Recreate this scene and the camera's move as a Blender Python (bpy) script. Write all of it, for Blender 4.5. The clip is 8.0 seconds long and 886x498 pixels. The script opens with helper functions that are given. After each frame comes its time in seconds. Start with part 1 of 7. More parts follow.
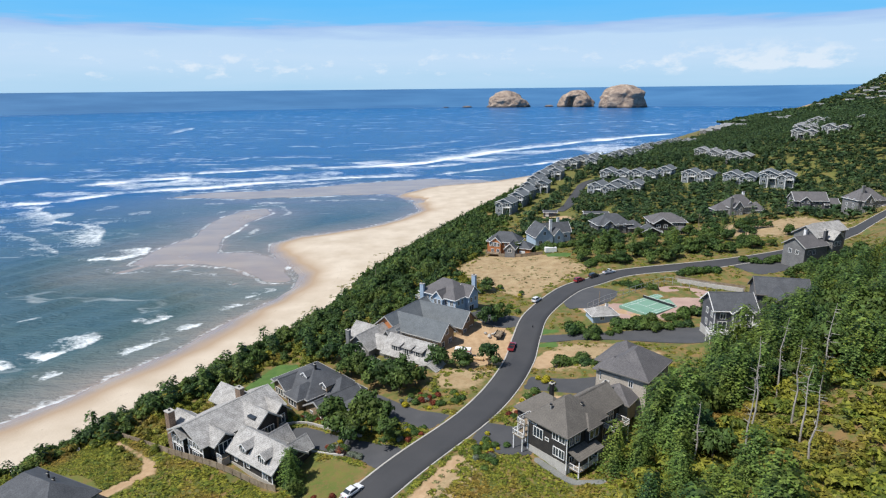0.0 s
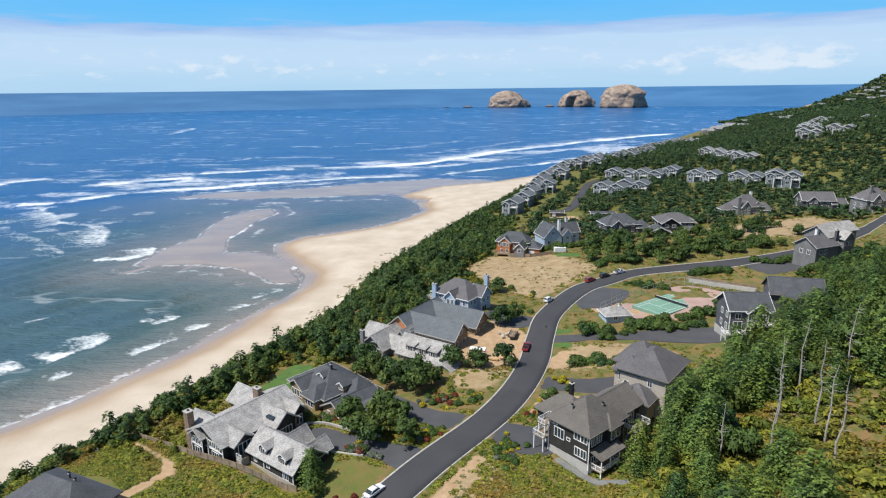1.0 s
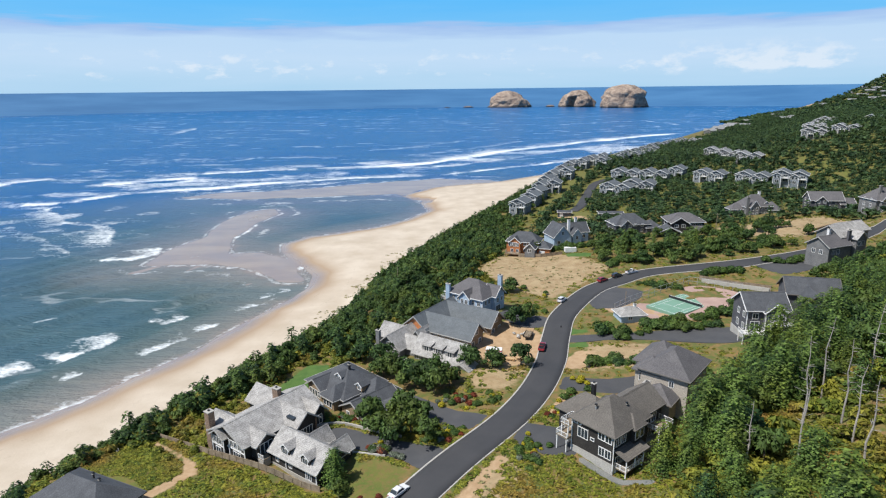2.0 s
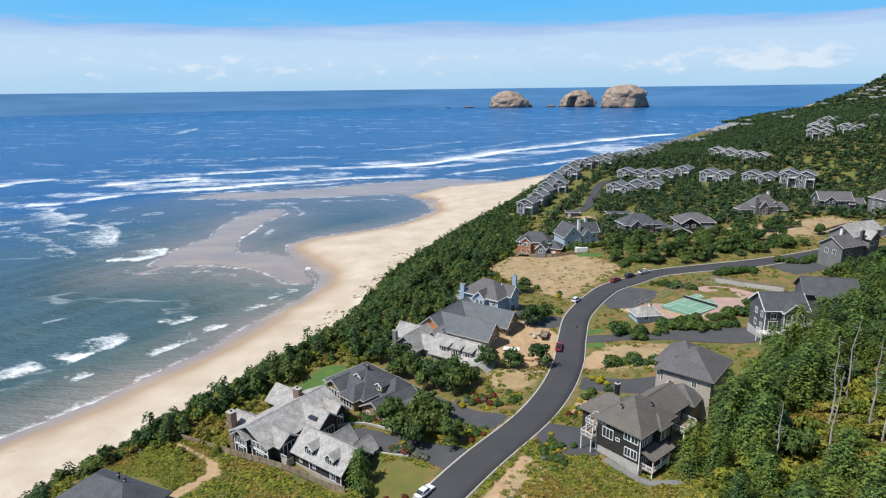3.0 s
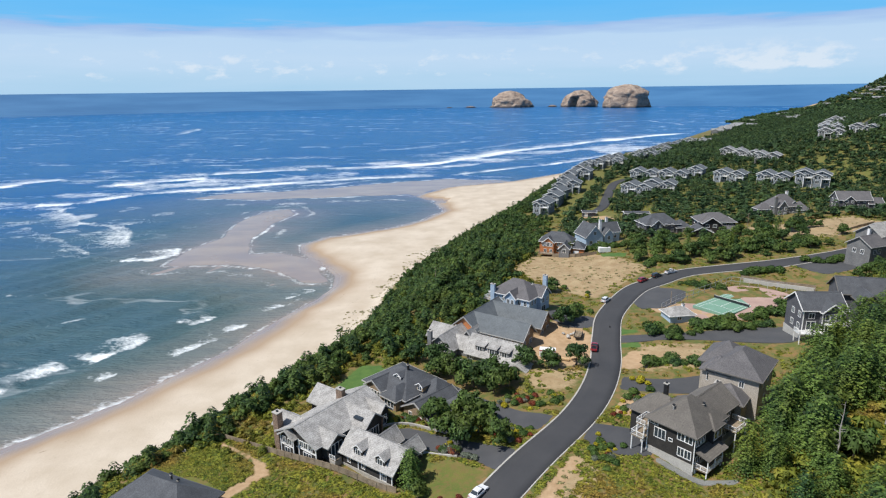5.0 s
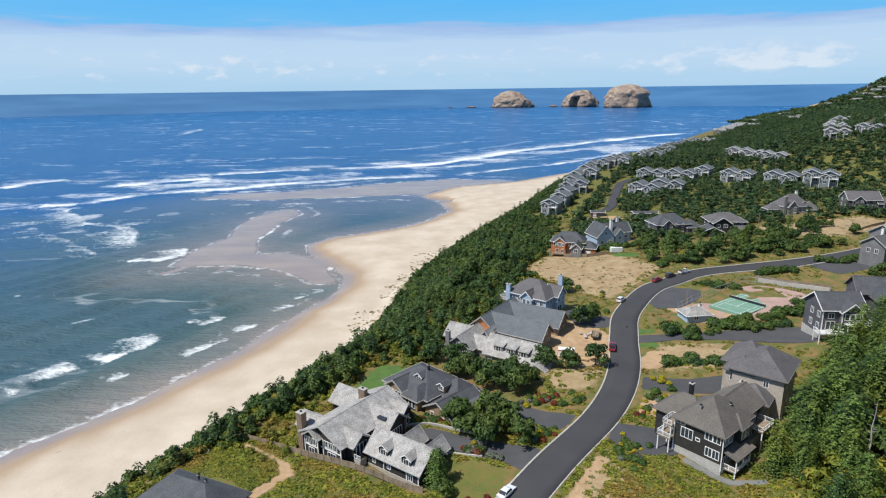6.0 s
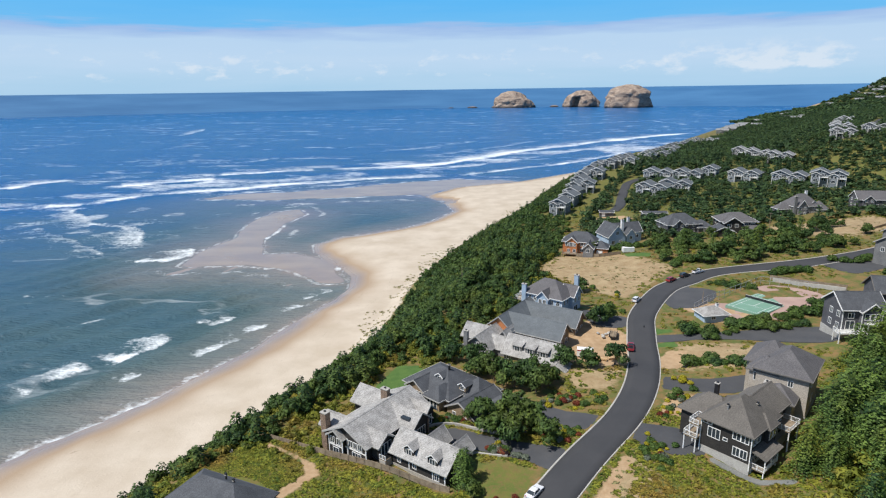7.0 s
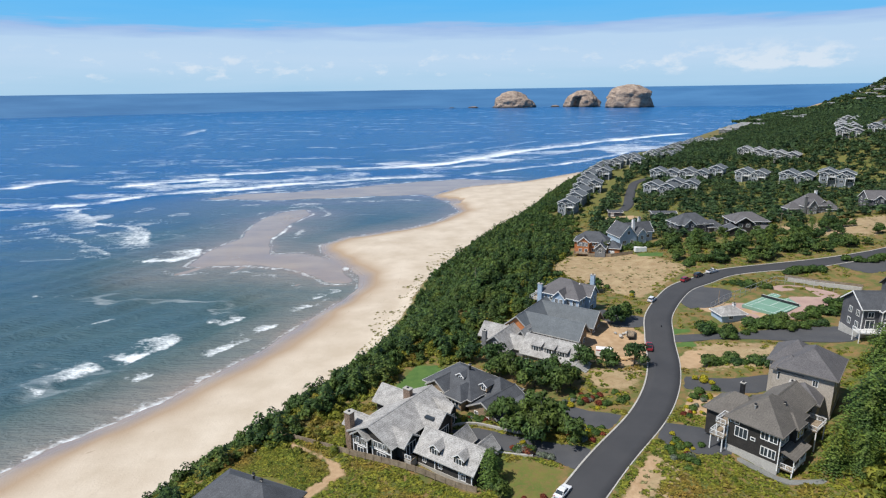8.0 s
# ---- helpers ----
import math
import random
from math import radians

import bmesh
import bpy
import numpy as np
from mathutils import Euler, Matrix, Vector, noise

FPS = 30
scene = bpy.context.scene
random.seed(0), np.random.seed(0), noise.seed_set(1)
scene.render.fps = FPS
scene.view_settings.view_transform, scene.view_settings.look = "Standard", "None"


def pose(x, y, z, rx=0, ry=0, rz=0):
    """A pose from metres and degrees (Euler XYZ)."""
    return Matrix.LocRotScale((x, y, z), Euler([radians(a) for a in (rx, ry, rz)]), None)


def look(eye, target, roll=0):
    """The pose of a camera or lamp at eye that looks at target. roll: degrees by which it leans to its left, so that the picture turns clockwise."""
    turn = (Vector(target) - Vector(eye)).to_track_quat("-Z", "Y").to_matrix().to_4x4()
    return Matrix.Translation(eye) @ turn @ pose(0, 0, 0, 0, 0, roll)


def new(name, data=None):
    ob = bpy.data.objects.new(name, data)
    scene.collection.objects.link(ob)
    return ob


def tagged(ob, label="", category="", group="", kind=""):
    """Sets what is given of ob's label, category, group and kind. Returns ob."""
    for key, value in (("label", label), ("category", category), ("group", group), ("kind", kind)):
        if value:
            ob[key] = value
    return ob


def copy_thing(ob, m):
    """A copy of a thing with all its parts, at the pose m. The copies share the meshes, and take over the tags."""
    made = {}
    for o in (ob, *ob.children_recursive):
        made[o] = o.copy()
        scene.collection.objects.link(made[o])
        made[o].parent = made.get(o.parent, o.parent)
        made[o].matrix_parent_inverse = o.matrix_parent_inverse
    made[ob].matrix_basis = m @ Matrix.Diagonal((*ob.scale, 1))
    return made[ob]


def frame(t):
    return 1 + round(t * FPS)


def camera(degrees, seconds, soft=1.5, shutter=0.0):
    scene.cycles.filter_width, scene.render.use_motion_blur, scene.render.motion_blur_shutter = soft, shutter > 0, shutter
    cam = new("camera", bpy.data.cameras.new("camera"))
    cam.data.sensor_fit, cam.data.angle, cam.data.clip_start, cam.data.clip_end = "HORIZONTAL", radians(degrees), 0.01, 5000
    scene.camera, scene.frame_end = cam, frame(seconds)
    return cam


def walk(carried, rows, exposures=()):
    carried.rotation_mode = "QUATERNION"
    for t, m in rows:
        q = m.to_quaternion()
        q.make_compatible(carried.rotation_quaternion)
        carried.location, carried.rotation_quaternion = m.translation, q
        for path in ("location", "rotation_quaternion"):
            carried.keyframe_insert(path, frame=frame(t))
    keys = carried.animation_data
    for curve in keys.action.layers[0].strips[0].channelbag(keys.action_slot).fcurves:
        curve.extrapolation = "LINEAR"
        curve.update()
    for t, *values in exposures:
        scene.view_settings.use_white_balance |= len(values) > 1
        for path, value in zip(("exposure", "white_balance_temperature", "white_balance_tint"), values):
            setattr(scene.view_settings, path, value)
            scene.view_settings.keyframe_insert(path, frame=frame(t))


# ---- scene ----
cam = camera(73.0, 8.0, soft=1.2)
METRES, EYE, TILT, LEAN, TURN = 40.0, 120.0, -14.85, 0.58, 0.0
ROWS = [
    (0.0, 0.0, 0.0, 0.0, 0.0, 0.0, -0.0),
    (0.5, -0.0507, 0.0007, -0.0003, 0.0, 0.01, 0.02),
    (1.0, -0.1042, 0.001, -0.0002, 0.01, 0.01, 0.03),
    (1.5, -0.1615, 0.0018, -0.0004, 0.01, 0.01, 0.04),
    (3.0, -0.3455, 0.0036, 0.001, 0.01, 0.02, 0.09),
    (3.5, -0.4082, 0.0046, 0.0009, 0.02, 0.02, 0.1),
    (4.0, -0.4716, 0.0054, 0.0008, 0.03, 0.03, 0.12),
    (4.5, -0.5358, 0.0064, 0.0006, 0.04, 0.03, 0.12),
    (6.0, -0.7348, 0.0083, 0.0001, 0.04, 0.04, 0.15),
    (6.5, -0.8005, 0.0083, -0.0005, 0.06, 0.05, 0.17),
    (7.0, -0.8664, 0.0092, -0.0016, 0.07, 0.06, 0.19),
    (7.5, -0.9323, 0.0098, -0.0023, 0.09, 0.06, 0.21),
    (8.0, -0.9999, 0.01, -0.0026, 0.09, 0.06, 0.22),
]
walk(cam, [(t, pose(0, 0, EYE, TILT, LEAN, TURN) @ pose(METRES * x, METRES * y, METRES * z, 90 + pitch, roll, yaw)) for t, x, y, z, yaw, pitch, roll in ROWS],
     [(0, 0.04), (4.0, 0.0), (8.0, -0.06)])

# ---- world, sun ----
SUN_AZ, SUN_EL = 246.0, 57.0      # degrees clockwise from +y (up the coast); height above the horizon
world = bpy.data.worlds.new("sky")
scene.world = world
world.use_nodes = True
wn, wl = world.node_tree.nodes, world.node_tree.links
wn.clear()


def wnode(kind, **inputs):
    n = wn.new(kind)
    for key, value in inputs.items():
        n.inputs[key.replace("_", " ")].default_value = value
    return n


sky = wn.new("ShaderNodeTexSky")
sky.sky_type, sky.sun_disc = "NISHITA", False
sky.sun_elevation, sky.sun_rotation = radians(SUN_EL), radians(SUN_AZ)
sky.altitude, sky.air_density, sky.dust_density, sky.ozone_density = 60, 1.0, 0.6, 2.0
sky_light = wnode("ShaderNodeBackground", Strength=0.10)
wl.new(sky.outputs[0], sky_light.inputs["Color"])
coord = wn.new("ShaderNodeTexCoord")
split = wn.new("ShaderNodeSeparateXYZ")
wl.new(coord.outputs["Generated"], split.inputs[0])
# the low marine cloud bank: wavy upper edge, streaks, small cumulus heads
stretch = wn.new("ShaderNodeMapping")
stretch.inputs["Scale"].default_value = (5, 5, 55)
wl.new(coord.outputs["Generated"], stretch.inputs[0])
streak = wnode("ShaderNodeTexNoise", Scale=1.0, Detail=6.0, Roughness=0.55)
wl.new(stretch.outputs[0], streak.inputs["Vector"])
wave = wn.new("ShaderNodeMath")
wave.operation = "MULTIPLY_ADD"
wave.inputs[1].default_value = 0.045
wl.new(streak.outputs[0], wave.inputs[0])
wl.new(split.outputs["Z"], wave.inputs[2])
bank = wn.new("ShaderNodeValToRGB")
span = wn.new("ShaderNodeMapRange")
span.inputs["From Min"].default_value, span.inputs["From Max"].default_value = 0.0, 0.2
wl.new(wave.outputs[0], span.inputs["Value"])
wl.new(span.outputs[0], bank.inputs[0])
stops = [(0.06, (0.40, 0.64, 0.85, 1)), (0.22, (0.47, 0.68, 0.88, 1)), (0.34, (0.53, 0.71, 0.91, 1)), (0.50, (0.50, 0.69, 0.91, 1)),
         (0.585, (0.36, 0.54, 0.85, 1)), (0.625, (0.17, 0.53, 0.93, 1)), (0.80, (0.12, 0.50, 0.95, 1)), (1.0, (0.10, 0.42, 0.92, 1))]
for i, (at, colour) in enumerate(stops):
    e = bank.color_ramp.elements[i] if i < 2 else bank.color_ramp.elements.new(at)
    e.position, e.color = at, colour
puff_map = wn.new("ShaderNodeMapping")
puff_map.inputs["Scale"].default_value = (22, 22, 46)
wl.new(coord.outputs["Generated"], puff_map.inputs[0])
puff = wnode("ShaderNodeTexNoise", Scale=1.0, Detail=5.0, Roughness=0.6)
wl.new(puff_map.outputs[0], puff.inputs["Vector"])
puff_cut = wn.new("ShaderNodeMapRange")
puff_cut.inputs["From Min"].default_value, puff_cut.inputs["From Max"].default_value = 0.56, 0.70
bulk = wn.new("ShaderNodeValToRGB")      # a broad cumulus to the north-east
for i, (at, v) in enumerate([(0.33, 0), (0.40, 0.12), (0.48, 0.19), (0.535, 0.14), (0.565, 0)]):
    e = bulk.color_ramp.elements[i] if i < 2 else bulk.color_ramp.elements.new(at)
    e.position, e.color = at, (v, v, v, 1)
wl.new(split.outputs["X"], bulk.inputs[0])
band = wn.new("ShaderNodeValToRGB")
for i, (at, v) in enumerate([(0.022, 0), (0.030, 1), (0.046, 1), (0.066, 0)]):
    e = band.color_ramp.elements[i] if i < 2 else band.color_ramp.elements.new(at)
    e.position, e.color = at, (v, v, v, 1)
wl.new(split.outputs["Z"], band.inputs[0])
swelled = wn.new("ShaderNodeMath")
swelled.operation = "MULTIPLY_ADD"
wl.new(bulk.outputs[0], swelled.inputs[0])
wl.new(band.outputs[0], swelled.inputs[1])
wl.new(puff.outputs[0], swelled.inputs[2])
wl.new(swelled.outputs[0], puff_cut.inputs["Value"])
belt = wn.new("ShaderNodeValToRGB")
for i, (at, v) in enumerate([(0.08, 0), (0.13, 0.9), (0.24, 0.8), (0.36, 0)]):
    e = belt.color_ramp.elements[i] if i < 2 else belt.color_ramp.elements.new(at)
    e.position, e.color = at, (v, v, v, 1)
height = wn.new("ShaderNodeMapRange")
height.inputs["From Max"].default_value = 0.2
wl.new(split.outputs["Z"], height.inputs["Value"])
wl.new(height.outputs[0], belt.inputs[0])
both = wn.new("ShaderNodeMath")
both.operation = "MULTIPLY"
wl.new(puff_cut.outputs[0], both.inputs[0])
wl.new(belt.outputs[0], both.inputs[1])
heads = wn.new("ShaderNodeMix")
heads.data_type = "RGBA"
heads.inputs["B"].default_value = (0.72, 0.82, 0.93, 1)
wl.new(both.outputs[0], heads.inputs["Factor"])
wl.new(bank.outputs[0], heads.inputs["A"])
bank_light = wnode("ShaderNodeBackground", Strength=1.0)
wl.new(heads.outputs["Result"], bank_light.inputs["Color"])
low = wn.new("ShaderNodeMapRange")
low.inputs["From Min"].default_value, low.inputs["From Max"].default_value = 0.16, 0.34
low.inputs["To Min"].default_value, low.inputs["To Max"].default_value = 1.0, 0.0
wl.new(split.outputs["Z"], low.inputs["Value"])
world_mix = wn.new("ShaderNodeMixShader")
wl.new(low.outputs[0], world_mix.inputs[0])
wl.new(sky_light.outputs[0], world_mix.inputs[1])
wl.new(bank_light.outputs[0], world_mix.inputs[2])
wl.new(world_mix.outputs[0], wn.new("ShaderNodeOutputWorld").inputs[0])

sun = new("sun", bpy.data.lights.new("sun", "SUN"))
sun.data.energy, sun.data.angle, sun.data.color = 5.0, radians(0.53), (1.0, 0.97, 0.92)
az, el = radians(SUN_AZ), radians(SUN_EL)
toward = Vector((math.sin(az) * math.cos(el), math.cos(az) * math.cos(el), math.sin(el)))
sun.matrix_world = look(toward * 300, (0, 0, 0))


# ---- materials ----
def material(name):
    m = bpy.data.materials.new(name)
    m.use_nodes = True
    return m, m.node_tree.nodes, m.node_tree.links, m.node_tree.nodes["Principled BSDF"]


def noise_at(n, l, scale, detail=4.0, squash=(1, 1, 1), rough=0.6):
    g = n.new("ShaderNodeNewGeometry")
    mp = n.new("ShaderNodeMapping")
    mp.inputs["Scale"].default_value = [scale * s for s in squash]
    l.new(g.outputs["Position"], mp.inputs[0])
    t = n.new("ShaderNodeTexNoise")
    t.inputs["Scale"].default_value, t.inputs["Detail"].default_value, t.inputs["Roughness"].default_value = 1.0, detail, rough
    l.new(mp.outputs[0], t.inputs["Vector"])
    return t.outputs[0]


def remap(n, l, value, a, b, c=0.0, d=1.0):
    r = n.new("ShaderNodeMapRange")
    for key, v in zip(("From Min", "From Max", "To Min", "To Max"), (a, b, c, d)):
        r.inputs[key].default_value = v
    l.new(value, r.inputs["Value"])
    return r.outputs[0]


def mixed(n, l, factor, a, b, blend="MIX"):
    x = n.new("ShaderNodeMix")
    x.data_type, x.blend_type = "RGBA", blend
    for key, v in (("Factor", factor), ("A", a), ("B", b)):
        if isinstance(v, (int, float)):
            x.inputs[key].default_value = v
        elif isinstance(v, tuple):
            x.inputs[key].default_value = (*v, 1) if key != "Factor" else v
        else:
            l.new(v, x.inputs[key])
    return x.outputs["Result"]


def math_node(n, l, op, a, b):
    x = n.new("ShaderNodeMath")
    x.operation = op
    for i, v in enumerate((a, b)):
        if isinstance(v, (int, float)):
            x.inputs[i].default_value = v
        else:
            l.new(v, x.inputs[i])
    return x.outputs[0]


def attribute(n, name):
    a = n.new("ShaderNodeAttribute")
    a.attribute_name = name
    return a


def bumped(n, l, bsdf, value, strength, distance):
    b = n.new("ShaderNodeBump")
    b.inputs["Strength"].default_value, b.inputs["Distance"].default_value = strength, distance
    l.new(value, b.inputs["Height"])
    l.new(b.outputs[0], bsdf.inputs["Normal"])


def surface(name, c1, c2, rough=0.8, scale=0.6, fine=9.0, relief=0.02, metal=0.0, squash=(1, 1, 1), speckle=0.35, rows=0.0):
    """A two-scale worn surface: broad stains between c1 and c2, fine grain and relief, optional courses along z."""
    m, n, l, bsdf = material(name)
    broad = remap(n, l, noise_at(n, l, scale, 5.0), 0.32, 0.68)
    grain = noise_at(n, l, fine, 3.0, squash)
    col = mixed(n, l, broad, c1, c2)
    dark = remap(n, l, grain, 0.3, 0.7, 1.0 - speckle, 1.0 + speckle)
    if rows:
        g = n.new("ShaderNodeNewGeometry")
        s = n.new("ShaderNodeSeparateXYZ")
        l.new(g.outputs["Position"], s.inputs[0])
        saw = math_node(n, l, "FRACT", math_node(n, l, "MULTIPLY", s.outputs["Z"], rows), 0)
        dark = math_node(n, l, "MULTIPLY", dark, remap(n, l, saw, 0.0, 0.3, 0.72, 1.0))
    info = n.new("ShaderNodeObjectInfo")
    dark = math_node(n, l, "MULTIPLY", dark, remap(n, l, info.outputs["Random"], 0, 1, 0.93, 1.07))
    grey = n.new("ShaderNodeCombineColor")
    for i in range(3):
        l.new(dark, grey.inputs[i])
    col = mixed(n, l, 1.0, col, grey.outputs[0], "MULTIPLY")
    l.new(col, bsdf.inputs["Base Color"])
    bsdf.inputs["Roughness"].default_value, bsdf.inputs["Metallic"].default_value = rough, metal
    if relief:
        bumped(n, l, bsdf, grain, 0.6, relief)
    return m


ASPHALT = surface("asphalt", (0.045, 0.046, 0.050), (0.058, 0.058, 0.061), 0.85, 0.12, 14.0, 0.008, speckle=0.18)
DRIVE = surface("driveway_asphalt", (0.055, 0.057, 0.062), (0.075, 0.075, 0.078), 0.85, 0.2, 14.0, 0.008, speckle=0.2)
CONCRETE = surface("concrete", (0.36, 0.34, 0.31), (0.46, 0.44, 0.40), 0.85, 0.5, 9.0, 0.01)
PATH_GREY = surface("worn_grey_paving", (0.15, 0.155, 0.145), (0.21, 0.21, 0.195), 0.9, 0.5, 9.0, 0.01)
ROOF_GREY = surface("roof_slate_grey", (0.060, 0.064, 0.072), (0.090, 0.095, 0.104), 0.85, 0.5, 5.0, 0.02, rows=7.0)
ROOF_PALE = surface("roof_weathered_cedar", (0.245, 0.235, 0.222), (0.42, 0.405, 0.385), 0.9, 0.6, 4.5, 0.04, rows=5.0, speckle=0.42)
ROOF_BROWN = surface("roof_brown_shingle", (0.115, 0.104, 0.092), (0.155, 0.140, 0.122), 0.9, 0.4, 5.0, 0.02, rows=6.0)
ROOF_MAUVE = surface("roof_mauve_grey", (0.105, 0.100, 0.104), (0.135, 0.128, 0.130), 0.9, 0.4, 5.0, 0.02, rows=6.0)
ROOF_SILVER = surface("roof_silver_grey_shingle", (0.20, 0.205, 0.21), (0.27, 0.27, 0.27), 0.85, 0.4, 5.0, 0.02, rows=6.0)
ROOF_BLUE = surface("roof_blue_grey", (0.105, 0.118, 0.128), (0.140, 0.155, 0.165), 0.85, 0.4, 5.0, 0.02, rows=6.0)
WALL_DARK = surface("wall_dark_shingle", (0.022, 0.020, 0.019), (0.040, 0.036, 0.032), 0.9, 0.7, 6.0, 0.03, rows=5.0, speckle=0.5)
WALL_TAN = surface("wall_tan_shingle", (0.24, 0.17, 0.105), (0.32, 0.235, 0.15), 0.9, 0.7, 6.0, 0.03, rows=5.0)
WALL_CREAM = surface("wall_greige_stucco", (0.36, 0.32, 0.275), (0.43, 0.385, 0.33), 0.9, 0.4, 6.0, 0.01)
WALL_BLUE = surface("wall_pale_blue_lap", (0.32, 0.42, 0.53), (0.40, 0.50, 0.61), 0.8, 0.5, 6.0, 0.01, rows=5.0, speckle=0.12)
WALL_GREY = surface("wall_grey_shingle", (0.15, 0.15, 0.152), (0.22, 0.218, 0.215), 0.9, 0.5, 6.0, 0.02, rows=5.0)
WALL_SLATE = surface("wall_slate_grey", (0.075, 0.075, 0.085), (0.115, 0.115, 0.125), 0.9, 0.5, 6.0, 0.02, rows=5.0)
WALL_HAZE = surface("wall_blue_grey_lap", (0.15, 0.175, 0.20), (0.22, 0.245, 0.27), 0.9, 0.5, 6.0, 0.02, rows=5.0)
WALL_CEDAR = surface("wall_orange_cedar", (0.42, 0.15, 0.055), (0.54, 0.22, 0.085), 0.85, 0.6, 6.0, 0.02, rows=5.0)
TRIM = surface("white_trim", (0.72, 0.71, 0.69), (0.82, 0.81, 0.79), 0.6, 0.8, 8.0, 0.0, speckle=0.06)
EAVES_PALE = surface("greyed_eaves_board", (0.36, 0.35, 0.33), (0.46, 0.45, 0.43), 0.7, 0.8, 8.0, 0.0, speckle=0.1)
EAVES_BROWN = surface("brown_eaves_board", (0.13, 0.118, 0.104), (0.18, 0.165, 0.148), 0.7, 0.8, 8.0, 0.0, speckle=0.1)
EAVES_DARK = surface("dark_eaves_board", (0.07, 0.072, 0.078), (0.10, 0.102, 0.108), 0.7, 0.8, 8.0, 0.0, speckle=0.1)
STONE = surface("chimney_stone", (0.15, 0.10, 0.07), (0.30, 0.21, 0.15), 0.9, 2.2, 5.0, 0.05, speckle=0.5, rows=3.0)
WOOD = surface("weathered_wood", (0.20, 0.15, 0.10), (0.34, 0.27, 0.19), 0.85, 0.8, 6.0, 0.02, squash=(1, 1, 5))
FRAMING = surface("new_timber", (0.52, 0.34, 0.17), (0.62, 0.43, 0.24), 0.8, 0.8, 7.0, 0.02)
METAL = surface("dark_metal", (0.05, 0.05, 0.055), (0.09, 0.09, 0.095), 0.45, 1.0, 8.0, 0.0, metal=0.8)
STEEL = surface("galvanised_steel", (0.45, 0.46, 0.47), (0.55, 0.56, 0.57), 0.5, 1.0, 8.0, 0.0, metal=0.7)
RUBBER = surface("rubber", (0.018, 0.018, 0.018), (0.03, 0.03, 0.03), 0.8, 2.0, 9.0, 0.0)
COURT = surface("court_green", (0.15, 0.28, 0.205), (0.18, 0.32, 0.24), 0.85, 0.3, 9.0, 0.0, speckle=0.08)
COURT_EDGE = surface("court_red_apron", (0.33, 0.22, 0.185), (0.42, 0.29, 0.24), 0.85, 0.2, 9.0, 0.0, speckle=0.1)
BARK = surface("bark", (0.09, 0.068, 0.05), (0.17, 0.135, 0.10), 0.95, 1.5, 8.0, 0.04, squash=(1, 1, 0.3))
DEADWOOD = surface("bleached_dead_wood", (0.30, 0.27, 0.235), (0.42, 0.385, 0.34), 0.95, 1.5, 8.0, 0.03)
RED = surface("red_paint", (0.42, 0.02, 0.03), (0.50, 0.03, 0.035), 0.35, 1.0, 9.0, 0.0, speckle=0.04)


def paint(name, colour, rough=0.25, coat=0.6):
    m, n, l, bsdf = material(name)
    dust = remap(n, l, noise_at(n, l, 2.0, 4.0), 0.35, 0.75, 0.0, 0.15)
    l.new(mixed(n, l, dust, colour, (0.35, 0.33, 0.30)), bsdf.inputs["Base Color"])
    bsdf.inputs["Roughness"].default_value = rough
    bsdf.inputs["Coat Weight"].default_value = coat
    return m


CAR_WHITE = paint("white_car_paint", (0.74, 0.75, 0.77))
CAR_RED = paint("red_car_paint", (0.30, 0.018, 0.03))
CAR_BLACK = paint("black_car_paint", (0.018, 0.02, 0.022))
GLASS, gn, gl, gb = material("window_glass")
gb.inputs["Base Color"].default_value = (0.035, 0.045, 0.055, 1)
gb.inputs["Roughness"].default_value, gb.inputs["IOR"].default_value = 0.06, 1.5
l_rough = remap(gn, gl, noise_at(gn, gl, 1.5, 2.0), 0.3, 0.7, 0.04, 0.12)
gl.new(l_rough, gb.inputs["Roughness"])


def foliage(name, dark, light, warm, rough=0.65):
    """Leaf colour: tree to tree by the tint attribute, leaf to leaf by island, patches by noise."""
    m, n, l, bsdf = material(name)
    tint = attribute(n, "tint").outputs["Fac"]
    info = n.new("ShaderNodeObjectInfo")
    tint = math_node(n, l, "FRACT", math_node(n, l, "ADD", tint, info.outputs["Random"]), 0)
    g = n.new("ShaderNodeNewGeometry")
    leaf = g.outputs["Random Per Island"]
    col = mixed(n, l, tint, dark, light)
    col = mixed(n, l, remap(n, l, leaf, 0.55, 1.0, 0.0, 0.75), col, light)
    patch = remap(n, l, noise_at(n, l, 0.09, 4.0), 0.50, 0.72, 0.0, 0.8)
    col = mixed(n, l, patch, col, warm)
    value = remap(n, l, leaf, 0.0, 1.0, 0.42, 1.42)
    grey = n.new("ShaderNodeCombineColor")
    for i in range(3):
        l.new(value, grey.inputs[i])
    l.new(mixed(n, l, 1.0, col, grey.outputs[0], "MULTIPLY"), bsdf.inputs["Base Color"])
    bsdf.inputs["Roughness"].default_value = rough
    bsdf.inputs["Specular IOR Level"].default_value = 0.25
    # light passing through the blades
    glow = n.new("ShaderNodeBsdfTranslucent")
    l.new(bsdf.inputs["Base Color"].links[0].from_socket, glow.inputs["Color"])
    both = n.new("ShaderNodeMixShader")
    both.inputs[0].default_value = 0.28
    l.new(bsdf.outputs[0], both.inputs[1])
    l.new(glow.outputs[0], both.inputs[2])
    l.new(both.outputs[0], n["Material Output"].inputs["Surface"])
    return m


